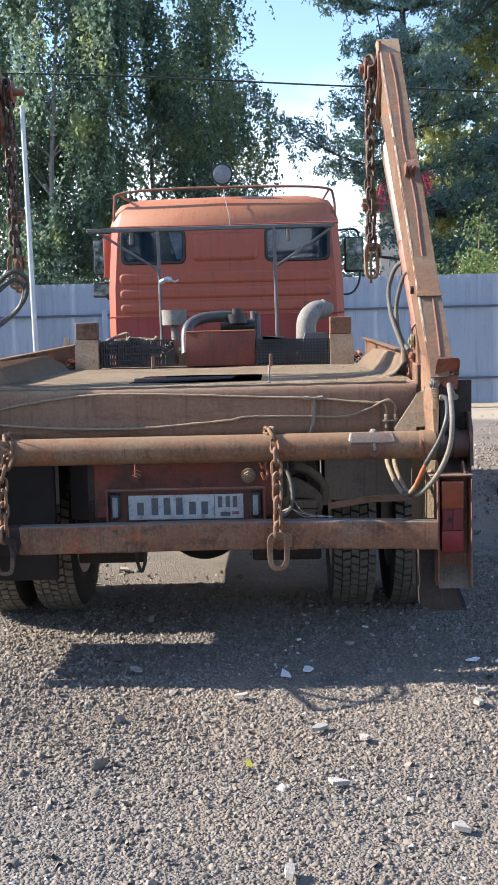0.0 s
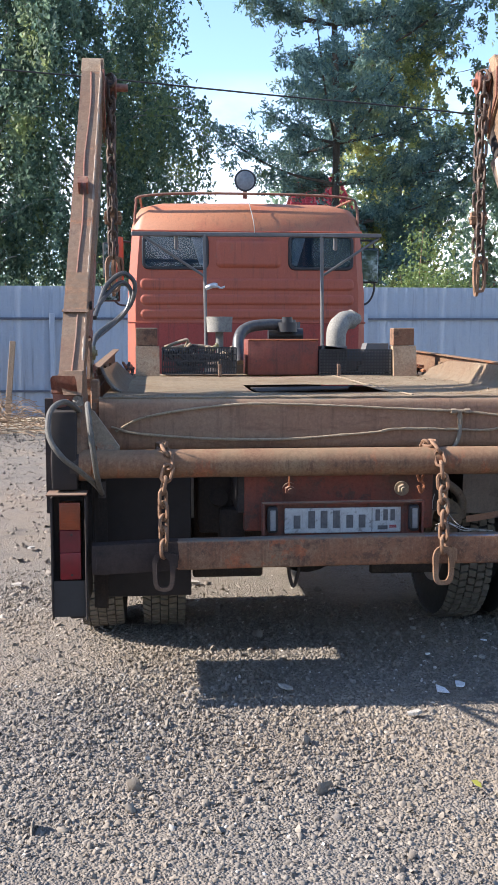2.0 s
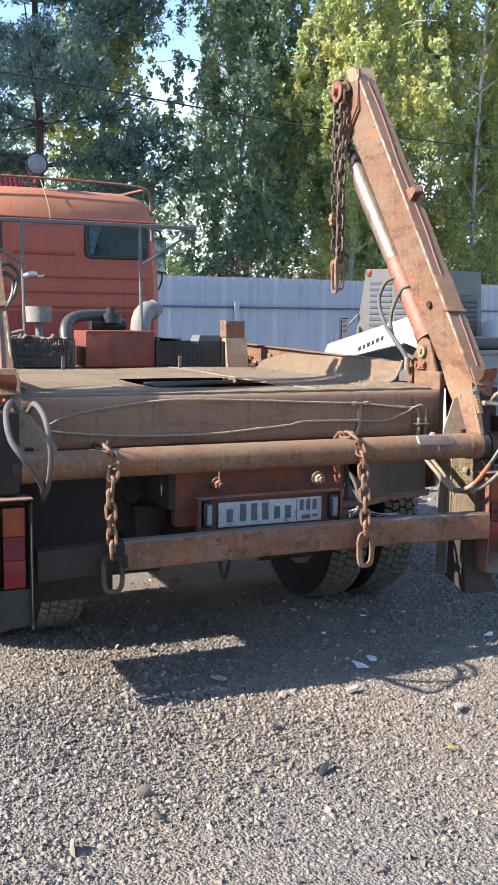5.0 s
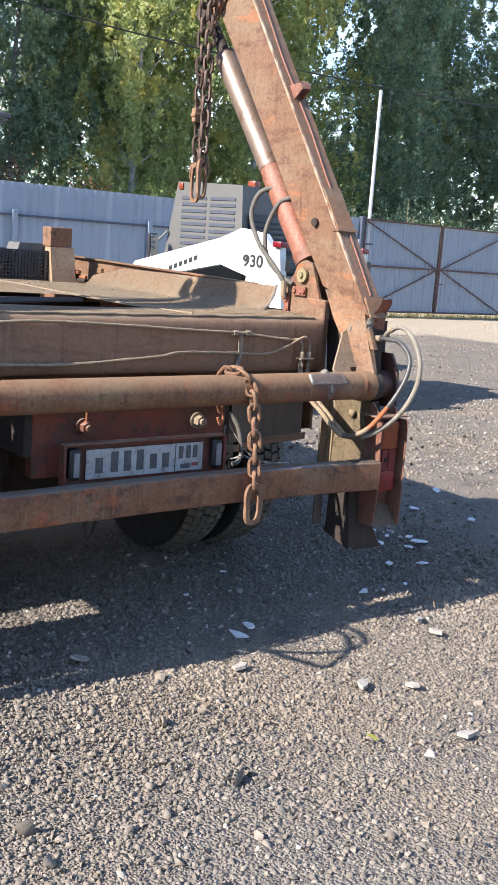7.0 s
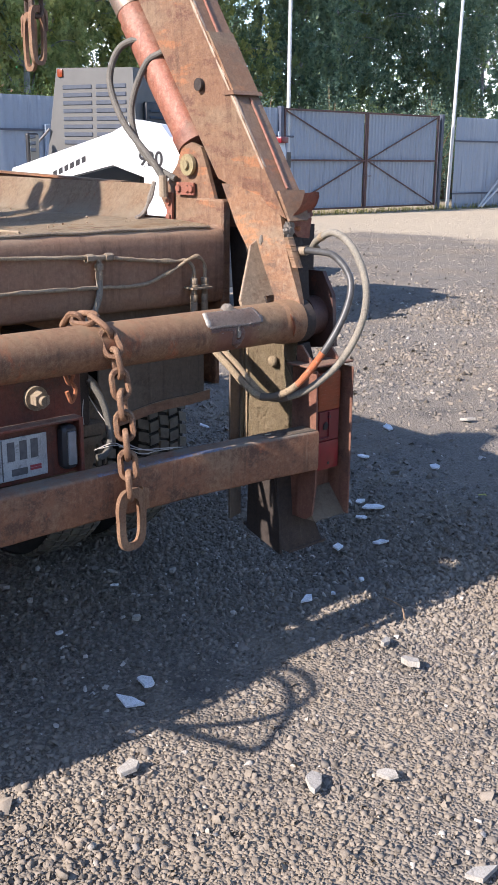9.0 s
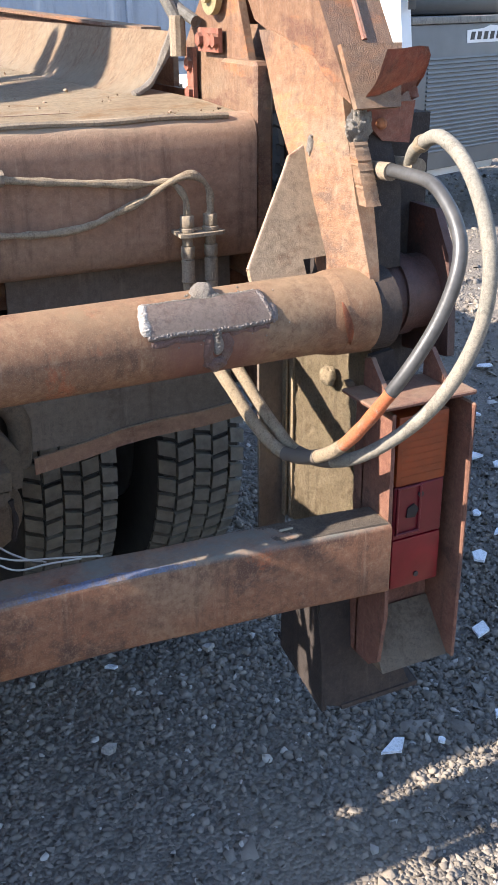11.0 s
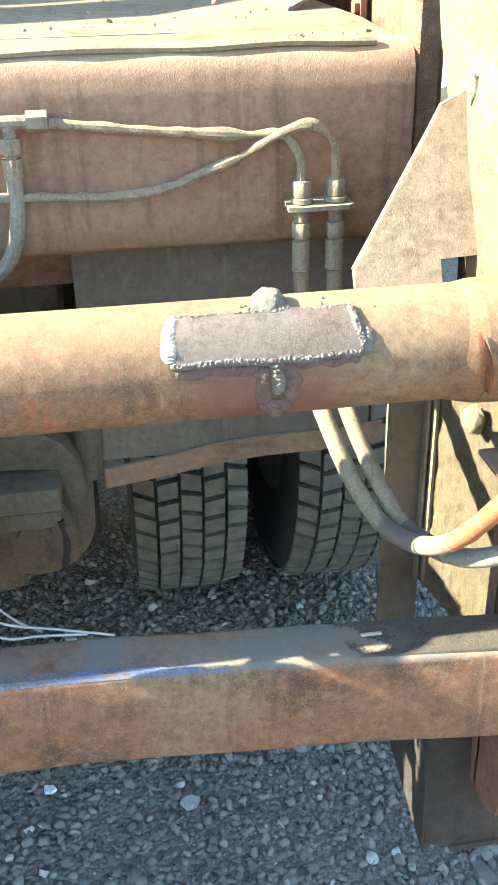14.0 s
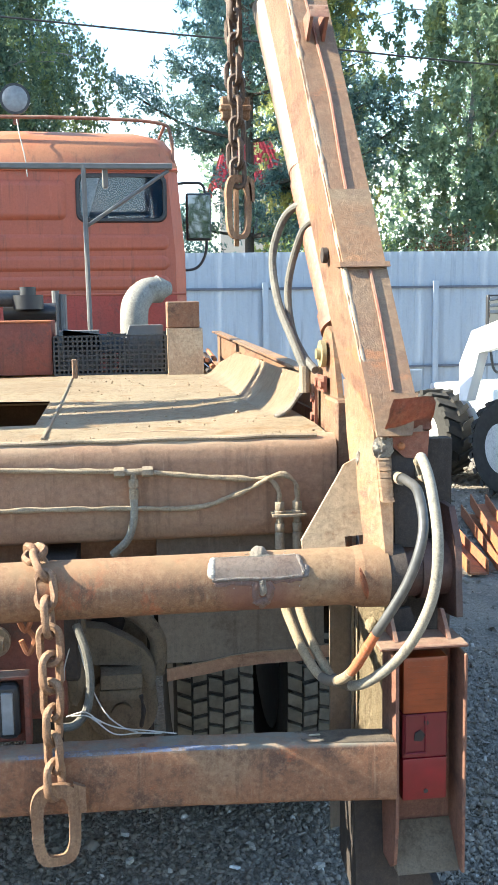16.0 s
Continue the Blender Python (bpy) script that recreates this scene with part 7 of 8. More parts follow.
    # hub and outer cheek of the pivot
    bm = cyl(cyl(B(), (s * 1.152, 0.03, 1.02), (s * 1.265, 0.03, 1.02), 0.062, seg=28), (s * 1.20, 0.03, 1.02), (s * 1.225, 0.03, 1.02), 0.068, seg=28)
    part("pivot_hub", bm, "pivot", a)
    if s < 0:
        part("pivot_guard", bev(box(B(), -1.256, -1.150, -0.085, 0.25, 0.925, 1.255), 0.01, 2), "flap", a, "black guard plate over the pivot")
    bm = B()
    prism(bm, [(s * 1.265, p, q) for p, q in ((-0.06, 0.93), (0.06, 0.91), (0.20, 0.92), (0.24, 1.08), (0.12, 1.16), (0.0, 1.16), (-0.045, 1.09))], (s * 0.014, 0, 0))
    if s > 0:
        part("outer_cheek", bev(bm, 0.004, 1), "pivot", a)
    else:
        bm.free()
    bm = B()
    prism(bm, [(s * 1.17, p, q) for p, q in ((0.05, 0.90), (0.30, 0.90), (0.34, 1.28), (0.06, 1.29))], (s * 0.012, 0, 0))
    part("inner_cheek", bm, "dark", a)
    bm = bev(box(B(), *sorted((s * 1.0755, s * 1.112)), 0.262, 0.40, 1.0, 1.372), 0.006, 1)
    part("bed_corner_plate", box(B(), *sorted((s * 1.1125, s * 1.155)), 0.385, 0.396, 0.98, 1.372), "arm", truck, "brown corner plate of the bed")
    part("bed_end_plate", bm, "arm", truck, "brown end plate of the bed wall")
    return a, w


armR, wheelR = arm(1)
armL, wheelL = arm(-1)


# tail lamps in steel channels
def tail(s):
    xa, xb = (1.108, 1.256) if s > 0 else (-1.262, -1.112)
    yb = -0.128 if s > 0 else -0.10
    zt, zb = (0.884, 0.402) if s > 0 else (0.895, 0.375)
    mt = "housing" if s > 0 else "dark"
    bm = bev(box(B(), xa, xb, yb + 0.06, yb + 0.068, zb, zt), 0.002, 1)
    house = part("tail_lamp_housing", bm, mt, truck, "steel channel holding the tail lamp")
    bm = B()
    prism(bm, [(xa, yb + 0.09, zt), (xa, yb - 0.012, zt), (xa, yb - 0.020, zb + 0.12), (xa, yb - 0.006, zb + 0.02), (xa, yb + 0.02, zb), (xa, yb + 0.09, zb)], (0.007, 0, 0))
    part("inner_flange", bev(bm, 0.002, 1), mt, house)
    part("outer_flange", bev(box(B(), xb - 0.007, xb, yb - 0.03, yb + 0.09, zb, zt), 0.0025, 1), mt, house)
    bm = bev(box(B(), xa - (0.035 if s > 0 else 0.015), xb + 0.004, yb - (0.022 if s > 0 else 0.035), yb + 0.082, zt + 0.012, zt + 0.019), 0.002, 1)
    part("cover_plate", bm, "housing", house)
    for xg in (xa + 0.004, xb - 0.03) if s > 0 else ():
        bm = prism(B(), [(xg, yb + 0.01, zt + 0.0195), (xg, yb + 0.078, zt + 0.0195), (xg, yb + 0.078, zt + 0.066), (xg, yb + 0.06, zt + 0.070)], (0.008, 0, 0))
        part("cover_gusset", bev(bm, 0.0015, 1), "housing", house)
    if s > 0:
        bm = B()
        prism(bm, [(xa + 0.007, yb + 0.055, zb + 0.085), (xa + 0.007, yb - 0.016, zb + 0.0), (xa + 0.007, yb + 0.06, zb - 0.0)], (xb - xa - 0.014, 0, 0))
        part("bottom_plate", bm, "mud", house)
    else:
        bm = box(B(), xa + 0.008, xb - 0.008, yb - 0.004, yb, zb + 0.01, zb + 0.165)
        part("lower_cover", bm, "black", house)
    l0, l1 = (1.126, 1.222) if s > 0 else (-1.226, -1.138)
    z_split = 0.752 if s > 0 else 0.757
    zl0, zl1 = (0.562, 0.874) if s > 0 else (0.545, 0.874)
    y1, y0 = yb + 0.05, yb - 0.006
    part("amber_lens", bev(box(B(), l0, l1, y0, y1, z_split + 0.0005, zl1), 0.005, 2), "amber", house, "amber indicator lens")
    part("reflector", bev(box(B(), l0, l1, y0 + 0.002, y1, z_split - 0.097, z_split - 0.0005), 0.002, 1), "redlensdull", house, "dull red reflector lens")
    part("red_lens", bev(box(B(), l0, l1, y0, y1, zl0, z_split - 0.0975), 0.005, 2), "redlens", house, "deep red brake lens")
    for k in range(9):
        z = z_split + 0.012 + k * 0.012
        part("lens_rib", box(B(), l0 + 0.008, l1 - 0.008, y0 - 0.0005, y0 + 0.002, z, z + 0.006), "amber", house)
    for z in (z_split - 0.02, zl0 + 0.02):
        part("lens_screw", cyl(B(), (l0 + 0.05, y0 - 0.002, z), (l0 + 0.05, y0 + 0.004, z), 0.005, seg=10), "black", house)
    if s > 0:
        bm = prism(B(), [(1.150, y0 - 0.001, 0.694), (1.166, y0 - 0.001, 0.692), (1.174, y0 - 0.001, 0.706), (1.164, y0 - 0.001, 0.717), (1.152, y0 - 0.001, 0.711)], (0, 0.006, 0))
        part("lens_hole", bm, "flap", house, "broken hole in the lens")
        bm = B()
        for x0_, x1_, z0_, z1_ in ((1.130, 1.177, 0.748, 0.752), (1.130, 1.177, 0.664, 0.668), (1.130, 1.134, 0.668, 0.748), (1.173, 1.177, 0.668, 0.748)):
            box(bm, x0_, x1_, y0 - 0.0025, y0 + 0.002, z0_, z1_)
        part("lens_frame", bev(bm, 0.001, 1), "redlensdull", house, "raised frame round the reflector")
    # support channel behind, caked with mud, and the black step bracket under it
    bm = B()
    nx_, nz_ = 40, 70
    gr = []
    for i in range(nx_ + 1):
        u = i / nx_
        col = []
        for k in range(nz_ + 1):
            z = 0.56 + 0.395 * k / nz_
            cake = 0.005 * noise.noise(Vector((u * 4, z * 9, 4.0))) + 0.0042 * noise.noise(Vector((u * 26, z * 48, 9.0))) + 0.003 * noise.noise(Vector((u * 55, z * 100, 2.0)))
            col.append(bm.verts.new((s * (1.102 + 0.034 * u - cake), 0.194 - 0.217 * u, z)))
        gr.append(col)
    for i in range(nx_):
        for k in range(nz_):
            bm.faces.new((gr[i][k], gr[i + 1][k], gr[i + 1][k + 1], gr[i][k + 1]))
    bmesh.ops.solidify(bm, geom=list(bm.faces), thickness=-0.01)
    sup = part("support_channel", bm, "caked" if s > 0 else "dark", truck, "mud-caked support channel", 80)
    part("channel_flange", prism(B(), [(s * 1.040, 0.178, 0.34), (s * 1.104, 0.196, 0.34), (s * 1.104, 0.196, 0.955), (s * 1.040, 0.178, 0.955)], (0, 0.008, 0)), "guard" if s > 0 else "dark", sup)
    for xf, yf in ((1.097, 0.186), (1.104, 0.172)):
        part("channel_rib", box(B(), s * xf - 0.0018, s * xf + 0.0018, yf - 0.006, yf + 0.008, 0.56, 0.955), "caked" if s > 0 else "dark", sup)
    if s > 0:
        bm = lump(B(), (1.108, 0.055, 0.885), 0.017, 0.8, 1.0, 1.0, 0.25, 1.0)
        part("channel_bolt", bm, "caked", sup)
        bm = prism(B(), [(1.10, -0.02, 0.90), (1.112, -0.02, 0.90), (1.165, -0.03, 0.80), (1.15, -0.03, 0.79)], (0, 0.012, 0))
        part("stay_plate", bm, "mud", sup)
        bm = prism(B(), [(1.125, -0.05, 0.95), (1.165, -0.05, 0.955), (1.185, -0.05, 0.90), (1.12, -0.05, 0.875)], (0, 0.012, 0))
        part("stay_plate", bm, "dark", sup)
    if s < 0:
        return
    f = s
    bm = B()
    prism(bm, [(f * 1.045, y, z) for y, z in ((0.09, 0.565), (-0.02, 0.565), (-0.055, 0.40), (-0.06, 0.285), (0.10, 0.33))], (f * 0.01, 0, 0))
    foot = part("step_bracket", bm, "dark", truck, "black steel step bracket under the beam")
    bm = B()
    prism(bm, [(f * 1.05, 0.12, 0.335), (f * 1.085, -0.065, 0.28), (f * 1.25, -0.065, 0.28), (f * 1.245, 0.12, 0.335)], (0, 0, 0.009))
    part("step_plate", bm, "dark", foot)
    bm = B()
    prism(bm, [(f * 1.046, -0.03, 0.60), (f * 1.05, -0.062, 0.30), (f * 1.085, -0.062, 0.285), (f * 1.235, -0.062, 0.285), (f * 1.115, -0.03, 0.60)], (0, 0.008, 0))
    part("step_web", bm, "dark", foot)
    bm = cyl(B(), (s * 1.20, 0.16, 0.33), (s * 1.20, 0.16, 0.9), 0.04, seg=18)
    part("stabiliser_leg", bm, "dark", truck)


tail(1)
tail(-1)

# thin lines on the rear wall
LINES = [
    ([(-1.0, 0.243, 1.14), (-0.88, 0.24, 1.20), (-0.63, 0.238, 1.243), (-0.37, 0.236, 1.262), (0.03, 0.236, 1.25), (0.25, 0.236, 1.238), (0.57, 0.236, 1.224)], 0.0055, "hosedusty"),
    ([(0.638, 0.236, 1.219), (0.748, 0.236, 1.206), (0.86, 0.236, 1.196), (0.905, 0.23, 1.196), (0.928, 0.225, 1.17), (0.931, 0.226, 1.135)], 0.0062, "hosedusty"),
    ([(-1.02, 0.24, 1.16), (-0.9, 0.238, 1.13), (-0.6, 0.236, 1.105), (-0.25, 0.236, 1.098), (0.0, 0.236, 1.113), (0.2, 0.236, 1.128), (0.3, 0.236, 1.142), (0.58, 0.236, 1.137), (0.70, 0.234, 1.132), (0.765, 0.234, 1.138), (0.81, 0.232, 1.154), (0.86, 0.230, 1.173), (0.91, 0.224, 1.200), (0.945, 0.222, 1.205), (0.970, 0.222, 1.18), (0.973, 0.225, 1.135)], 0.0062, "hosedusty"),
]
for pts, r, mt in LINES:
    part("brake_line", tube(B(), pts, r, 10, 16, wob=0.55), mt, truck, "thin dusty hydraulic line")
fit_bm = B()
for x in (0.56, 0.625):
    cyl(fit_bm, (x - 0.012, 0.236, 1.222), (x + 0.012, 0.236, 1.222), 0.0125, seg=6)
cyl(fit_bm, (0.572, 0.236, 1.222), (0.614, 0.236, 1.222), 0.008, seg=10)
cyl(fit_bm, (0.592, 0.236, 1.222), (0.592, 0.236, 1.155), 0.008, seg=10)
cyl(fit_bm, (0.592, 0.236, 1.205), (0.592, 0.236, 1.188), 0.013, seg=6)
cyl(fit_bm, (0.592, 0.236, 1.182), (0.592, 0.236, 1.160), 0.0115, seg=10)
part("tee_fitting", fit_bm, "steelfit", truck, "dusty tee fitting")
part("branch_hose", tube(B(), [(0.592, 0.236, 1.16), (0.59, 0.238, 1.11), (0.575, 0.25, 1.06), (0.54, 0.28, 1.02)], 0.0095, 10, 8), "hose", truck)
fit_br = part("coupling_bracket", bev(prism(B(), [(0.911, 0.206, 1.108), (0.928, 0.203, 1.108), (0.985, 0.205, 1.108), (0.994, 0.212, 1.108), (0.990, 0.26, 1.108), (0.914, 0.26, 1.108)], (0, 0, 0.0055)), 0.0012, 1), "steelfit", truck, "small steel bracket holding two couplings")
for x in (0.931, 0.973):
    bm = B()
    for z0, z1, r0, sg in ((1.141, 1.121, 0.0125, 6), (1.121, 1.1135, 0.0138, 16), (1.108, 1.090, 0.0092, 12), (1.090, 1.070, 0.0122, 6), (1.070, 1.067, 0.0098, 12), (1.067, 1.030, 0.0112, 18), (1.031, 1.028, 0.0122, 16)):
        cyl(bm, (x, 0.226, z0), (x, 0.226, z1), r0, seg=sg)
    bev(bm, 0.0012, 1)
    part("line_coupling", bm, "steelfit", fit_br)

# rubber hoses from the couplings round to the arm pivots
H1 = [(0.931, 0.226, 1.05), (0.931, 0.215, 0.99), (0.920, 0.12, 0.935), (0.930, 0.055, 0.890), (0.951, 0.005, 0.838), (0.978, -0.048, 0.808), (1.006, -0.145, 0.850), (1.043, -0.225, 0.962), (1.098, -0.252, 1.07), (1.130, -0.243, 1.163), (1.144, -0.165, 1.226), (1.148, -0.075, 1.234), (1.147, -0.02, 1.232)]
H2 = [(0.973, 0.226, 1.05), (0.972, 0.215, 0.99), (0.954, 0.12, 0.935), (0.958, 0.055, 0.893), (0.978, 0.005, 0.840), (1.003, -0.048, 0.803), (1.037, -0.15, 0.832), (1.094, -0.24, 0.925), (1.134, -0.285, 1.04), (1.144, -0.290, 1.152), (1.147, -0.235, 1.250), (1.156, -0.150, 1.292), (1.180, -0.06, 1.266), (1.205, -0.008, 1.233)]
for j, pts in enumerate((H1, H2)):
    p = spline(pts, 8)
    part("hose", tube(B(), p[:40], 0.0104, 12, curve=False), "hosedusty", truck, "pale dusty rubber hose")
    part("hose", tube(B(), p[39:46], 0.0114, 12, curve=False), "tape", truck, "taped hose joint")
    if j == 0:
        part("hose", tube(B(), p[45:50], 0.0105, 12, curve=False), "hosedusty", truck, "pale dusty rubber hose")
        part("hose", tube(B(), p[49:57], 0.0106, 12, curve=False, wob=0.2), "flaky", truck, "stretch of hose with flaking orange paint")
        part("hose", tube(B(), p[56:], 0.0103, 12, curve=False), "hoseblack", truck, "bent black rubber hose")
    else:
        part("hose", tube(B(), p[45:], 0.0105, 12, curve=False), "hose", truck, "bent grey rubber hose")
        part("hose_tie", tube(B(), p[-12:-8], 0.0128, 12, curve=False, wob=0.4), "hosedusty", truck, "rag tied round the hose")
    e = Vector(pts[-1])
    part("hose_end", cyl(B(), e + Vector((0, -0.025, 0.0)), e + Vector((0, 0.05, -0.005)), 0.0135, seg=12), "steelfit", truck)

# the same hoses on the far side
G1 = [(-1.14, 0.0, 1.25), (-1.19, -0.14, 1.30), (-1.235, -0.27, 1.27), (-1.235, -0.35, 1.18), (-1.185, -0.37, 1.10), (-1.125, -0.27, 1.03), (-1.07, -0.12, 0.95), (-1.05, -0.03, 0.90)]
G2 = [(-1.10, -0.02, 1.25), (-1.098, -0.14, 1.29), (-1.085, -0.26, 1.24), (-1.07, -0.28, 1.12), (-1.06, -0.20, 1.0), (-1.052, -0.08, 0.92), (-1.05, 0.0, 0.90)]
part("hose", tube(B(), G1, 0.0115, 10, 8), "hosegrey", truck, "dull grey rubber hose")
part("hose", tube(B(), G2, 0.0115, 10, 8), "hosegrey", truck, "dull grey rubber hose")
part("hose_end", cyl(B(), (-1.05, -0.02, 0.88), (-1.05, -0.02, 0.95), 0.017, seg=10), "dark", truck)

# looped hoses up at the cylinders: a tall loop on one side, a round one on the other
LOOPS = (
    ([(1.055, 0.54, 1.43), (1.035, 0.59, 1.50), (1.012, 0.70, 1.61), (1.010, 0.77, 1.74), (1.045, 0.76, 1.845), (1.085, 0.68, 1.865), (1.105, 0.61, 1.78), (1.11, 0.56, 1.66)], 0.0115, "hosegrey"),
    ([(1.075, 0.50, 1.43), (1.060, 0.58, 1.465), (1.042, 0.66, 1.54), (1.040, 0.69, 1.66), (1.07, 0.65, 1.79), (1.105, 0.60, 1.83)], 0.0105, "hosegrey"),
    ([(-1.13, 0.62, 1.45), (-1.12, 0.90, 1.57), (-1.02, 1.03, 1.655), (-0.945, 1.05, 1.74), (-0.925, 1.05, 1.845), (-0.985, 1.03, 1.895), (-1.065, 1.0, 1.835), (-1.10, 0.92, 1.74), (-1.12, 0.78, 1.66)], 0.0125, "hoseblack"),
    ([(-1.14, 0.60, 1.43), (-1.13, 0.86, 1.54), (-1.05, 1.0, 1.62), (-0.97, 1.04, 1.70), (-0.945, 1.06, 1.80), (-0.99, 1.04, 1.85), (-1.06, 0.98, 1.79), (-1.12, 0.86, 1.70)], 0.0115, "hoseblack"),
)
for pts, r, mt in LOOPS:
    part("loop_hose", tube(B(), pts, r, 10, 8), mt, truck, "looped hydraulic hose")
part("hose_end", cyl(B(), (1.055, 0.54, 1.37), (1.055, 0.54, 1.44), 0.015, seg=10), "steelfit", truck)
part("hose_end", cyl(B(), (-1.13, 0.60, 1.37), (-1.13, 0.62, 1.46), 0.015, seg=10), "steelfit", truck)

# loose wires lying on the beam
WIRES = [
    [(0.43, 0.03, 0.715), (0.47, 0.0, 0.735), (0.50, -0.02, 0.722), (0.54, -0.04, 0.712), (0.60, -0.055, 0.708), (0.66, -0.07, 0.7035)],
    [(0.44, 0.02, 0.72), (0.48, -0.01, 0.728), (0.53, -0.05, 0.704), (0.58, -0.06, 0.706), (0.63, -0.062, 0.703)],
    [(0.445, 0.12, 0.90), (0.465, 0.08, 0.83), (0.485, 0.04, 0.775), (0.515, 0.0, 0.728), (0.55, -0.03, 0.708), (0.58, -0.05, 0.704)],
    [(0.455, 0.10, 0.90), (0.44, 0.09, 0.85), (0.428, 0.08, 0.81), (0.425, 0.07, 0.78)],
]
for pts in WIRES:
    part("loose_wire", tube(B(), [(x, y + 0.012, z + 0.010) for x, y, z in pts], 0.0015, 6, 6), "wire", truck, "thin pale loose wire")
part("wire_end", tube(B(), [(0.485, 0.0, 0.7365), (0.505, -0.012, 0.729)], 0.0035, 6, curve=False), "wire", truck)
part("wood_chip", bev(box(B(), 0.932, 0.957, -0.106, -0.100, 0.7075, 0.7105), 0.0015, 1), "chip", truck, "pale wood chip on the beam")


# ---- chains ----
def link_mesh(name, length, width, r, mat):
    pts = []
    h = length / 2 - width / 2
    for k in range(8):
        a = math.pi * k / 7
        pts.append((width / 2 * math.cos(a), 0, h + width / 2 * math.sin(a)))
    for k in range(8):
        a = math.pi + math.pi * k / 7
        pts.append((width / 2 * math.cos(a), 0, -h + width / 2 * math.sin(a)))
    bm = tube(B(), pts, r, 6, curve=False, closed=True)
    return mesh_of(name, bm, mat, 60)


LINK = link_mesh("link", 0.074, 0.041, 0.0085, "chain")
LINKD = link_mesh("link", 0.086, 0.042, 0.0088, "chaindark")


def ring_mesh(name, mat, hw=0.043, hh=0.082, band=0.019, th=0.013):
    bm = B()
    outer, inner = [], []
    for k in range(28):
        a = 2 * math.pi * k / 28
        c, s_ = math.cos(a), math.sin(a)
        q = 2 / 3.2
        ox, oz = abs(c) ** q * math.copysign(1, c), abs(s_) ** q * math.copysign(1, s_)
        outer.append((ox * hw * (1.06 if oz > 0.2 else 1), oz * hh))
        inner.append((ox * (hw - band), oz * (hh - band) - 0.004))
    vo = [[bm.verts.new((x, y, z)) for x, z in outer] for y in (-th / 2, th / 2)]
    vi = [[bm.verts.new((x, y, z)) for x, z in inner] for y in (-th / 2, th / 2)]
    for k in range(28):
        j = (k + 1) % 28
        bm.faces.new((vo[0][k], vo[0][j], vi[0][j], vi[0][k]))
        bm.faces.new((vo[1][k], vi[1][k], vi[1][j], vo[1][j]))
        bm.faces.new((vo[0][k], vo[1][k], vo[1][j], vo[0][j]))
        bm.faces.new((vi[0][k], vi[0][j], vi[1][j], vi[1][k]))
    # hooked ear at one shoulder
    prism(bm, [(hw - 0.004, -th / 2, 0.02), (hw + 0.012, -th / 2, 0.02), (hw + 0.012, -th / 2, hh * 0.85), (hw - 0.012, -th / 2, hh * 0.98)], (0, th, 0))
    return mesh_of(name, bm, mat, 40)


RING = ring_mesh("hook_plate", "chain", 0.048, 0.085, 0.0225)
RINGD = ring_mesh("hook_plate", "darkcoat", 0.048, 0.085, 0.020)
RINGS = ring_mesh("hook_plate", "chain", 0.046, 0.10)


def chain(path, pitch, link, label, group, seed, hook=None, twist=0.25):
    """Links laid one after another along a path, each turned a quarter against the last."""
    random.seed(seed)
    p = spline(path, 40)
    e = thing("lifting_chain", label, "chain", p[0], group)
    inv = Matrix.Translation(-Vector(p[0]))
    length, last, k, acc = 0.0, p[0], 0, pitch * 0.4
    for a, c in zip(p, p[1:]):
        seg_len = (c - a).length
        acc += seg_len
        if acc >= pitch:
            acc -= pitch
            d = (c - a).normalized()
            q = d.to_track_quat("Z", "Y").to_matrix().to_4x4()
            o = new("link", link)
            o.parent = e
            spin = Matrix.Rotation(radians(90 * (k % 2) + 40) + random.uniform(-twist, twist), 4, "Z")
            o.matrix_local = inv @ Matrix.Translation(c) @ q @ spin
            k += 1
    if hook:
        o = new("hook_plate", hook[0])
        o.parent = e
        o.matrix_local = inv @ Matrix.Translation(Vector(p[-1]) + Vector(hook[1])) @ Matrix.Rotation(hook[2], 4, "Z")
    return e


for cx, hx, lab, sd in ((0.40, 0.413, "rusty chain with a hook plate hung over the pipe", 3), (-0.775, -0.79, "rusty chain with a dark hook plate hung over the pipe", 5)):
    path = [(cx - 0.03, 0.07, 1.00), (cx - 0.025, 0.05, 1.07), (cx - 0.02, 0.0, 1.098), (cx, -0.06, 1.082), (cx + 0.008, -0.098, 1.02), (hx, -0.118, 0.93), (hx, -0.135, 0.80), (hx, -0.148, 0.665)]
    chain(path, 0.0535, LINK, lab, "chains on the pipe", sd, (RING if cx > 0 else RINGD, (0.0, -0.004, -0.082), radians(8 if cx > 0 else -12)))
for s, w in ((1, wheelR), (-1, wheelL)):
    for k, dy in enumerate((-0.036, 0.036)):
        zb = 2.012 if k == 0 else 1.994
        path = [(w.x - 0.004, w.y + dy * 0.3, w.z + 0.05), (w.x - 0.002, w.y + dy, w.z + 0.035), (w.x, w.y + dy * 1.15, w.z - 0.03), (w.x - 0.003, w.y + dy * 0.9, 2.5), (w.x, w.y + dy * 0.75, zb)]
        chain(path, 0.0635, LINKD, "oily chain with a hook plate hanging from the arm head", "chains on the arms", 9 + k + 3 * s, (RINGS, (0.0, 0.0, -0.105), radians(25 + 60 * k)))
    bm = bev(box(box(B(), w.x - 0.05, w.x + 0.05, w.y - 0.005, w.y + 0.035, 2.205, 2.225), w.x - 0.045, w.x + 0.045, w.y + 0.0, w.y + 0.03, 2.18, 2.25), 0.004, 1)
    tagged(part("chain_clamp", bm, "chain", None), "rusty clamp joining two hanging chains", "clamp")

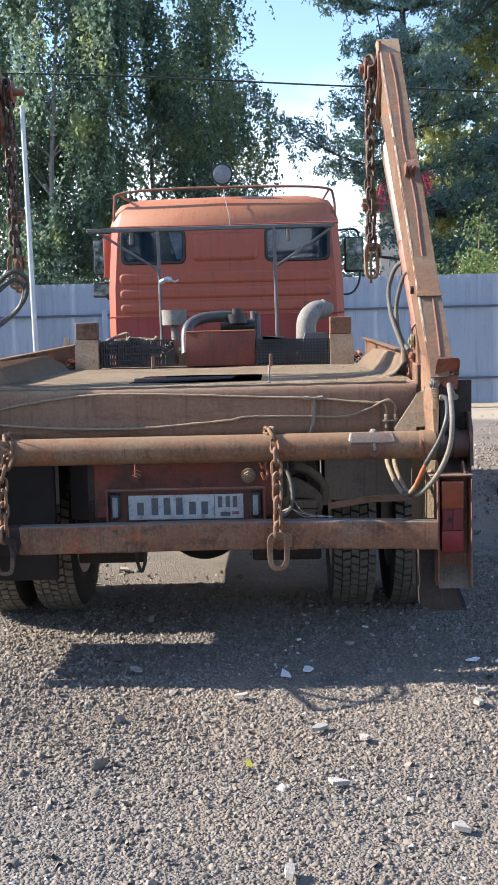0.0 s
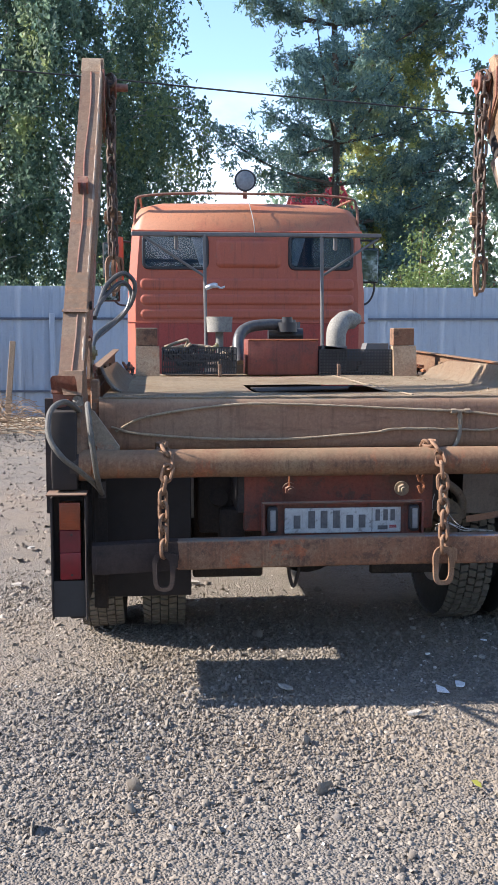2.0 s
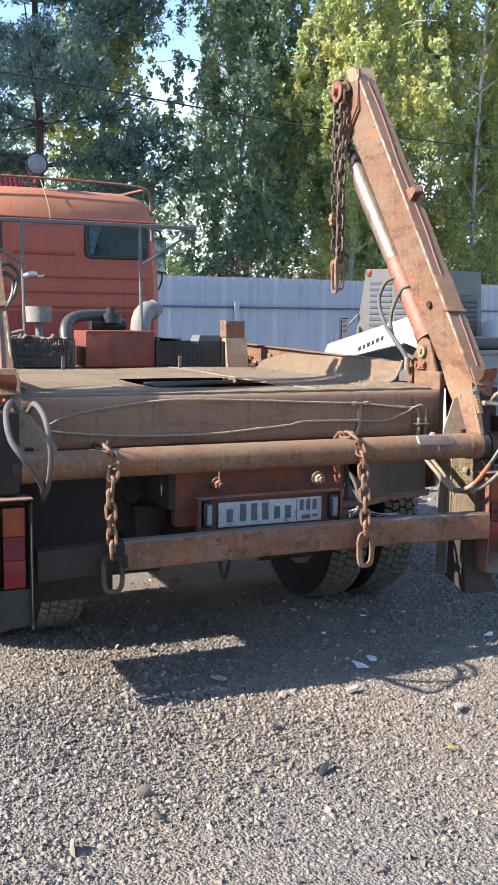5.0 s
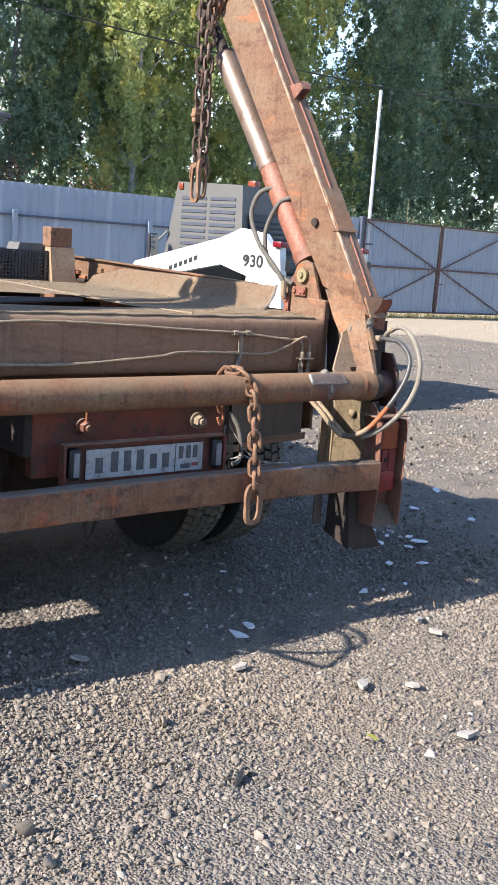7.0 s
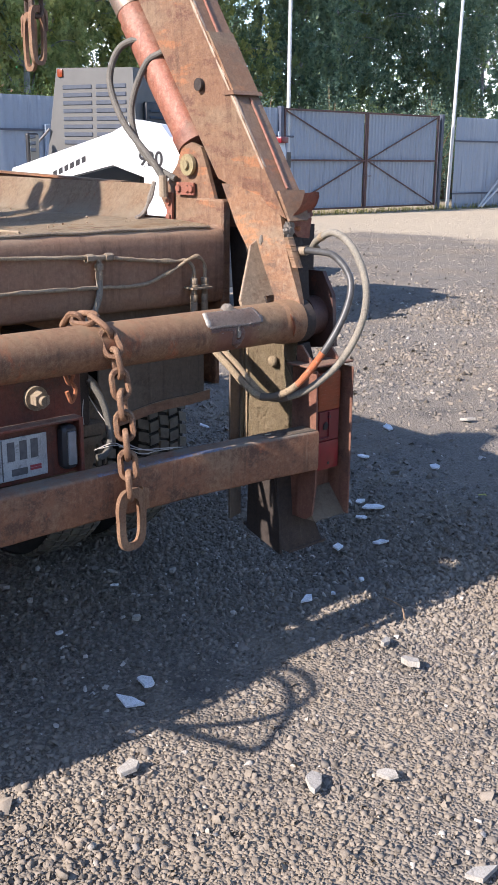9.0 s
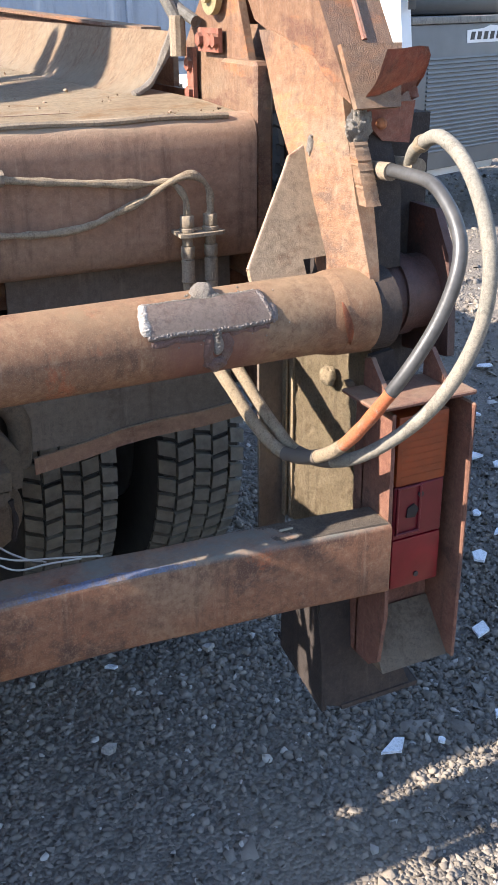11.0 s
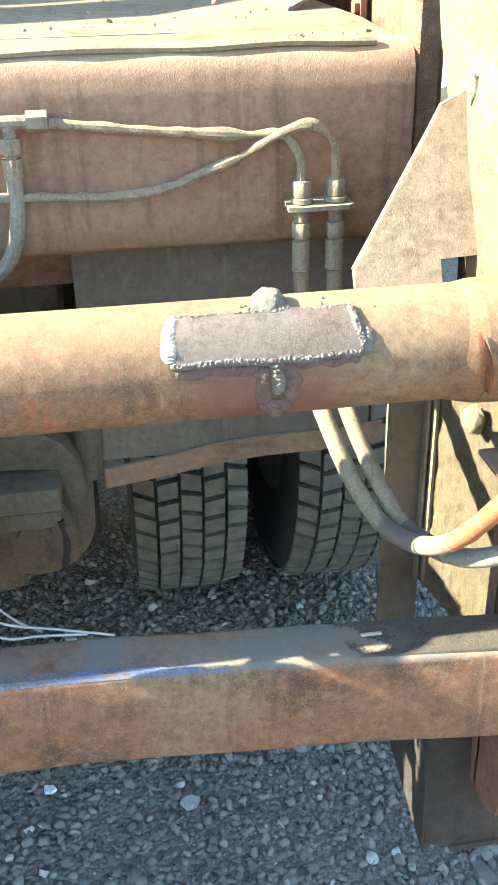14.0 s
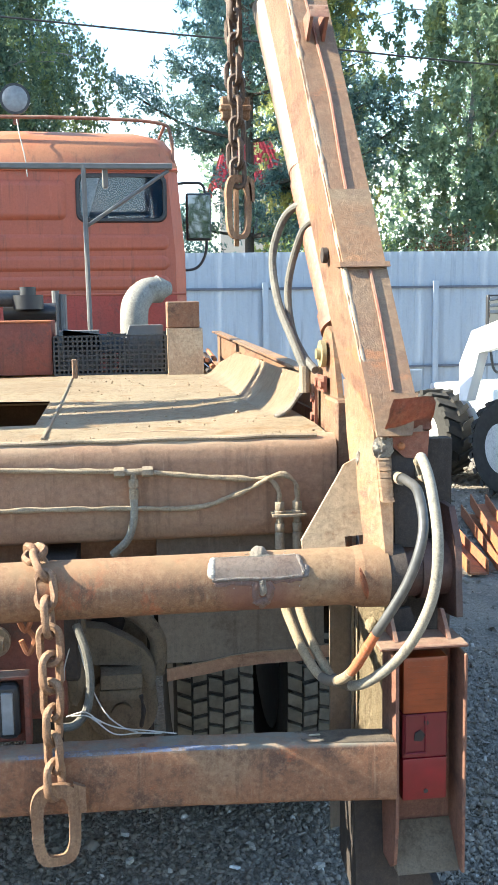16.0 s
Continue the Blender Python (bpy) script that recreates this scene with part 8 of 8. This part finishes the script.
# ---- loose stones and shards on the ground ----
def shard(x, y, size, rot, mat, label, cat, grp, seed, th=0.007):
    random.seed(seed)
    n_ = random.choice((4, 5, 5, 6))
    pts = []
    for k in range(n_):
        a = 2 * math.pi * (k + random.uniform(-0.3, 0.3)) / n_
        r = size * random.uniform(0.6, 1.1)
        pts.append((r * math.cos(a), 0.62 * r * math.sin(a), 0))
    o = part("shard" if cat == "tile" else "stone", bev(prism(B(), pts, (0, 0, th)), th * 0.2, 1), mat, None)
    o.matrix_world = pose(x, y, 0.006, random.uniform(-9, 9), random.uniform(-9, 9), rot)
    tagged(o, label, cat, grp)
    return o


SH = [(1.303, 0.066, 0.036), (1.742, 0.329, 0.045), (0.534, -0.036, 0.048), (0.424, -0.087, 0.055), (2.208, 0.544, 0.06), (2.364, 1.174, 0.05),
      (1.575, 0.05, 0.02), (1.406, 0.034, 0.018), (2.068, 0.493, 0.032), (1.905, 0.252, 0.045), (2.216, 0.639, 0.03), (1.973, 0.624, 0.045), (2.122, 0.832, 0.025), (2.426, 1.067, 0.06),
      (2.417, 0.963, 0.045), (2.106, 0.71, 0.03), (2.9, 0.75, 0.05), (2.385, 1.286, 0.03), (2.6, 1.5, 0.06), (2.75, 1.1, 0.05), (3.0, 1.9, 0.06), (3.3, 1.4, 0.05), (2.5, 2.1, 0.05), (0.504, 0.404, 0.018), (0.853, 0.602, 0.018)]
for k, (x, y, s_) in enumerate(SH):
    shard(x, y, s_, 37 * k, "tile", "broken white tile shard lying on the gravel", "tile", "tile shards", 200 + k)
ST = [(0.247, -0.36, 0.06, 0.018), (0.555, -0.71, 0.055, 0.018), (0.72, -0.80, 0.045, 0.014), (0.60, -1.18, 0.06, 0.018), (1.258, -0.337, 0.04, 0.02), (1.213, -0.477, 0.06, 0.025), (-0.253, 0.0, 0.05, 0.012),
      (-1.32, -1.7, 0.09, 0.035), (-1.15, -1.86, 0.10, 0.035), (0.917, 0.708, 0.040, 0.012), (1.093, 0.564, 0.028, 0.018), (0.556, 0.679, 0.026, 0.016), (0.543, 0.837, 0.032, 0.016), (0.969, 1.012, 0.018, 0.016),
      (0.756, 0.325, 0.036, 0.02), (1.6, -0.7, 0.05, 0.02), (1.9, -0.55, 0.06, 0.025), (2.3, -0.35, 0.06, 0.02), (2.2, -0.9, 0.06, 0.02), (-1.9, 1.6, 0.07, 0.02), (-1.7, 2.0, 0.06, 0.015), (-2.0, 2.6, 0.07, 0.02), (-1.75, 3.1, 0.07, 0.02),
      (-0.6, 1.95, 0.07, 0.02), (-0.2, 2.4, 0.06, 0.02), (3.4, 0.6, 0.08, 0.02), (3.8, 1.2, 0.08, 0.02), (4.2, 0.3, 0.08, 0.02), (3.0, -0.4, 0.08, 0.02), (0.42, -1.75, 0.05, 0.03), (0.95, -1.5, 0.045, 0.025), (-0.3, -1.9, 0.06, 0.03), (0.1, -2.3, 0.09, 0.03)]
for k, (x, y, s_, th) in enumerate(ST):
    shard(x, y, s_ * 0.75, 53 * k, "concrete", "pale flat stone lying on the gravel", "stone", "larger stones", 300 + k, th * 0.7)
# thin black cable looped on the gravel is shade only; the twig stands for a sunlit streak
tw = part("twig", tube(B(), [(1.42, -0.28, 0.02), (1.47, -0.22, 0.03), (1.50, -0.12, 0.02)], 0.003, 5, 6), "strawstick", None)
tagged(tw, "thin strip standing in for a sunlit streak on the gravel", "twig")


for k, (x, y) in enumerate(((0.95, -2.25), (-1.2, -1.78), (0.30, -1.05), (1.75, -0.75), (2.7, 0.35))):
    random.seed(500 + k)
    bm = B()
    prism(bm, [(0, 0, 0), (0.014, 0.012, 0.004), (0.034, 0.010, 0.010), (0.046, 0.0, 0.006), (0.03, -0.012, 0.010), (0.012, -0.013, 0.004)], (0, 0, 0.0012))
    o = part("fallen_leaf", bm, "yellowleaf", None)
    o.matrix_world = pose(x, y, 0.006, random.uniform(-12, 12), random.uniform(-12, 12), random.uniform(0, 360))
    tagged(o, "yellow fallen leaf on the gravel", "leaf", "fallen leaves")


def rounded():
    """Twelve corners and twenty faces of a round stone."""
    bm = B()
    bmesh.ops.create_icosphere(bm, subdivisions=1, radius=1.15)
    v = np.array([q.co[:] for q in bm.verts])
    f = np.array([[q.index for q in k.verts] for k in bm.faces])
    bm.free()
    return v, f


def stones(name, n_, x0, x1, y0, y1, smin, smax, seed, label, parent_label="gravel", round_=False, z_of=None, mat="stones", flat=1.0):
    rng = np.random.default_rng(seed)
    cube = np.array([[-1, -1, -1], [1, -1, -1], [1, 1, -1], [-1, 1, -1], [-1, -1, 1], [1, -1, 1], [1, 1, 1], [-1, 1, 1]], float)
    tri_f = np.array([[4, 5, 6], [4, 6, 7], [0, 1, 5], [0, 5, 4], [1, 2, 6], [1, 6, 5], [2, 3, 7], [2, 7, 6], [3, 0, 4], [3, 4, 7]])
    if round_:
        cube, tri_f = rounded()
    m_ = len(cube)
    c = np.stack([rng.uniform(x0, x1, n_), rng.uniform(y0, y1, n_)], 1)
    if not z_of:
        # stones thin out towards the rim of each strewn stretch
        rim = np.minimum(np.minimum(c[:, 0] - x0, x1 - c[:, 0]), np.minimum(c[:, 1] - y0, y1 - c[:, 1]))
        c = c[rng.random(n_) < np.clip(rim / (0.2 * min(x1 - x0, y1 - y0)), 0, 1) ** 0.8]
        n_ = len(c)
    size = smin + (smax - smin) * rng.random(n_) ** 3.2
    v = cube[None] * (1 + (0.38 if round_ else 0.45) * rng.uniform(-1, 1, (n_, m_, 3)))
    if not round_:
        # pull the upper corners in, so that each stone is a broken lump
        v[:, 4:, :2] *= rng.uniform(0.35, 0.95, (n_, 4, 1))
    v *= size[:, None, None] * np.stack([rng.uniform(0.75, 1.25, n_), rng.uniform(0.6, 1.0, n_), flat * rng.uniform(0.4, 0.78, n_)], 1)[:, None]
    q = rng.normal(size=(n_, 4)) * (np.array([1, 0.4, 0.4, 1]) if not round_ else 1)
    q /= np.linalg.norm(q, axis=1, keepdims=True)
    w, x, y, z = q.T
    R = np.stack([1 - 2 * (y * y + z * z), 2 * (x * y - z * w), 2 * (x * z + y * w), 2 * (x * y + z * w), 1 - 2 * (x * x + z * z), 2 * (y * z - x * w), 2 * (x * z - y * w), 2 * (y * z + x * w), 1 - 2 * (x * x + y * y)], 1).reshape(-1, 3, 3)
    v = np.einsum("nij,nkj->nki", R, v)
    base = -0.011 + size * (rng.uniform(-0.1, 0.5, n_) if round_ else rng.uniform(-0.42, 0.30, n_))
    if z_of:
        base = np.array([z_of(a, b_) for a, b_ in c]) + size * 0.3
    v += np.concatenate([c, base[:, None]], 1)[:, None]
    f = (tri_f[None] + m_ * np.arange(n_)[:, None, None]).reshape(-1, 3)
    tagged(raw(name, v.reshape(-1, 3), f, mat), label, parent_label, kind="stuff")


GRAVEL = "loose grey crushed gravel on the ground"
stones("gravel", 21000, 0.05, 1.60, -0.1, 1.5, 0.0042, 0.0125, 1, GRAVEL, round_=True)
stones("gravel", 30000, -0.15, 2.3, -1.0, 1.4, 0.0032, 0.0105, 12, GRAVEL)
stones("gravel", 165000, -2.7, 2.9, -3.3, 2.5, 0.0026, 0.0095, 2, GRAVEL)
stones("gravel", 7000, -2.8, 3.2, -3.3, 2.4, 0.006, 0.015, 32, GRAVEL)
stones("gravel", 330, -2.8, 3.2, -3.3, 2.4, 0.012, 0.032, 31, "flat pale stones lying in the gravel", flat=0.4)
stones("gravel", 12000, -7.0, -1.2, 0.5, 12.5, 0.006, 0.020, 13, GRAVEL)
stones("gravel", 20000, -5.0, 16.0, 0.6, 13.5, 0.007, 0.022, 3, GRAVEL)
stones("gravel", 26000, 1.5, 9.5, 0.5, 9.0, 0.006, 0.020, 8, GRAVEL)
stones("gravel", 14000, 1.4, 8.0, -3.5, 3.5, 0.005, 0.017, 4, GRAVEL)
stones("rubble", 260, 24.0, 26.5, 13.6, 14.6, 0.02, 0.11, 9, "brown earth and broken stones by the fence", "rubble", z_of=lambda a, b_: 0.17 + 0.35 * max(0.0, 1 - ((a - 25.2) / 1.2) ** 2) * max(0.0, (b_ - 13.5)) * 0.7, mat="mud")
stones("dirt_crumbs", 260, -1.0, 1.05, 0.285, 0.33, 0.0012, 0.0035, 5, "dry dirt crumbs along the edge of the bed", "dirt", z_of=lambda a, b_: bed_z(a, max(b_, 0.31)) - 0.001, mat="dusty")
stones("dirt_crumbs", 220, 0.35, 1.0, 0.45, 2.4, 0.0012, 0.004, 6, "dry dirt crumbs along the edge of the bed", "dirt", z_of=lambda a, b_: bed_z(a, b_) + 0.001, mat="dusty")
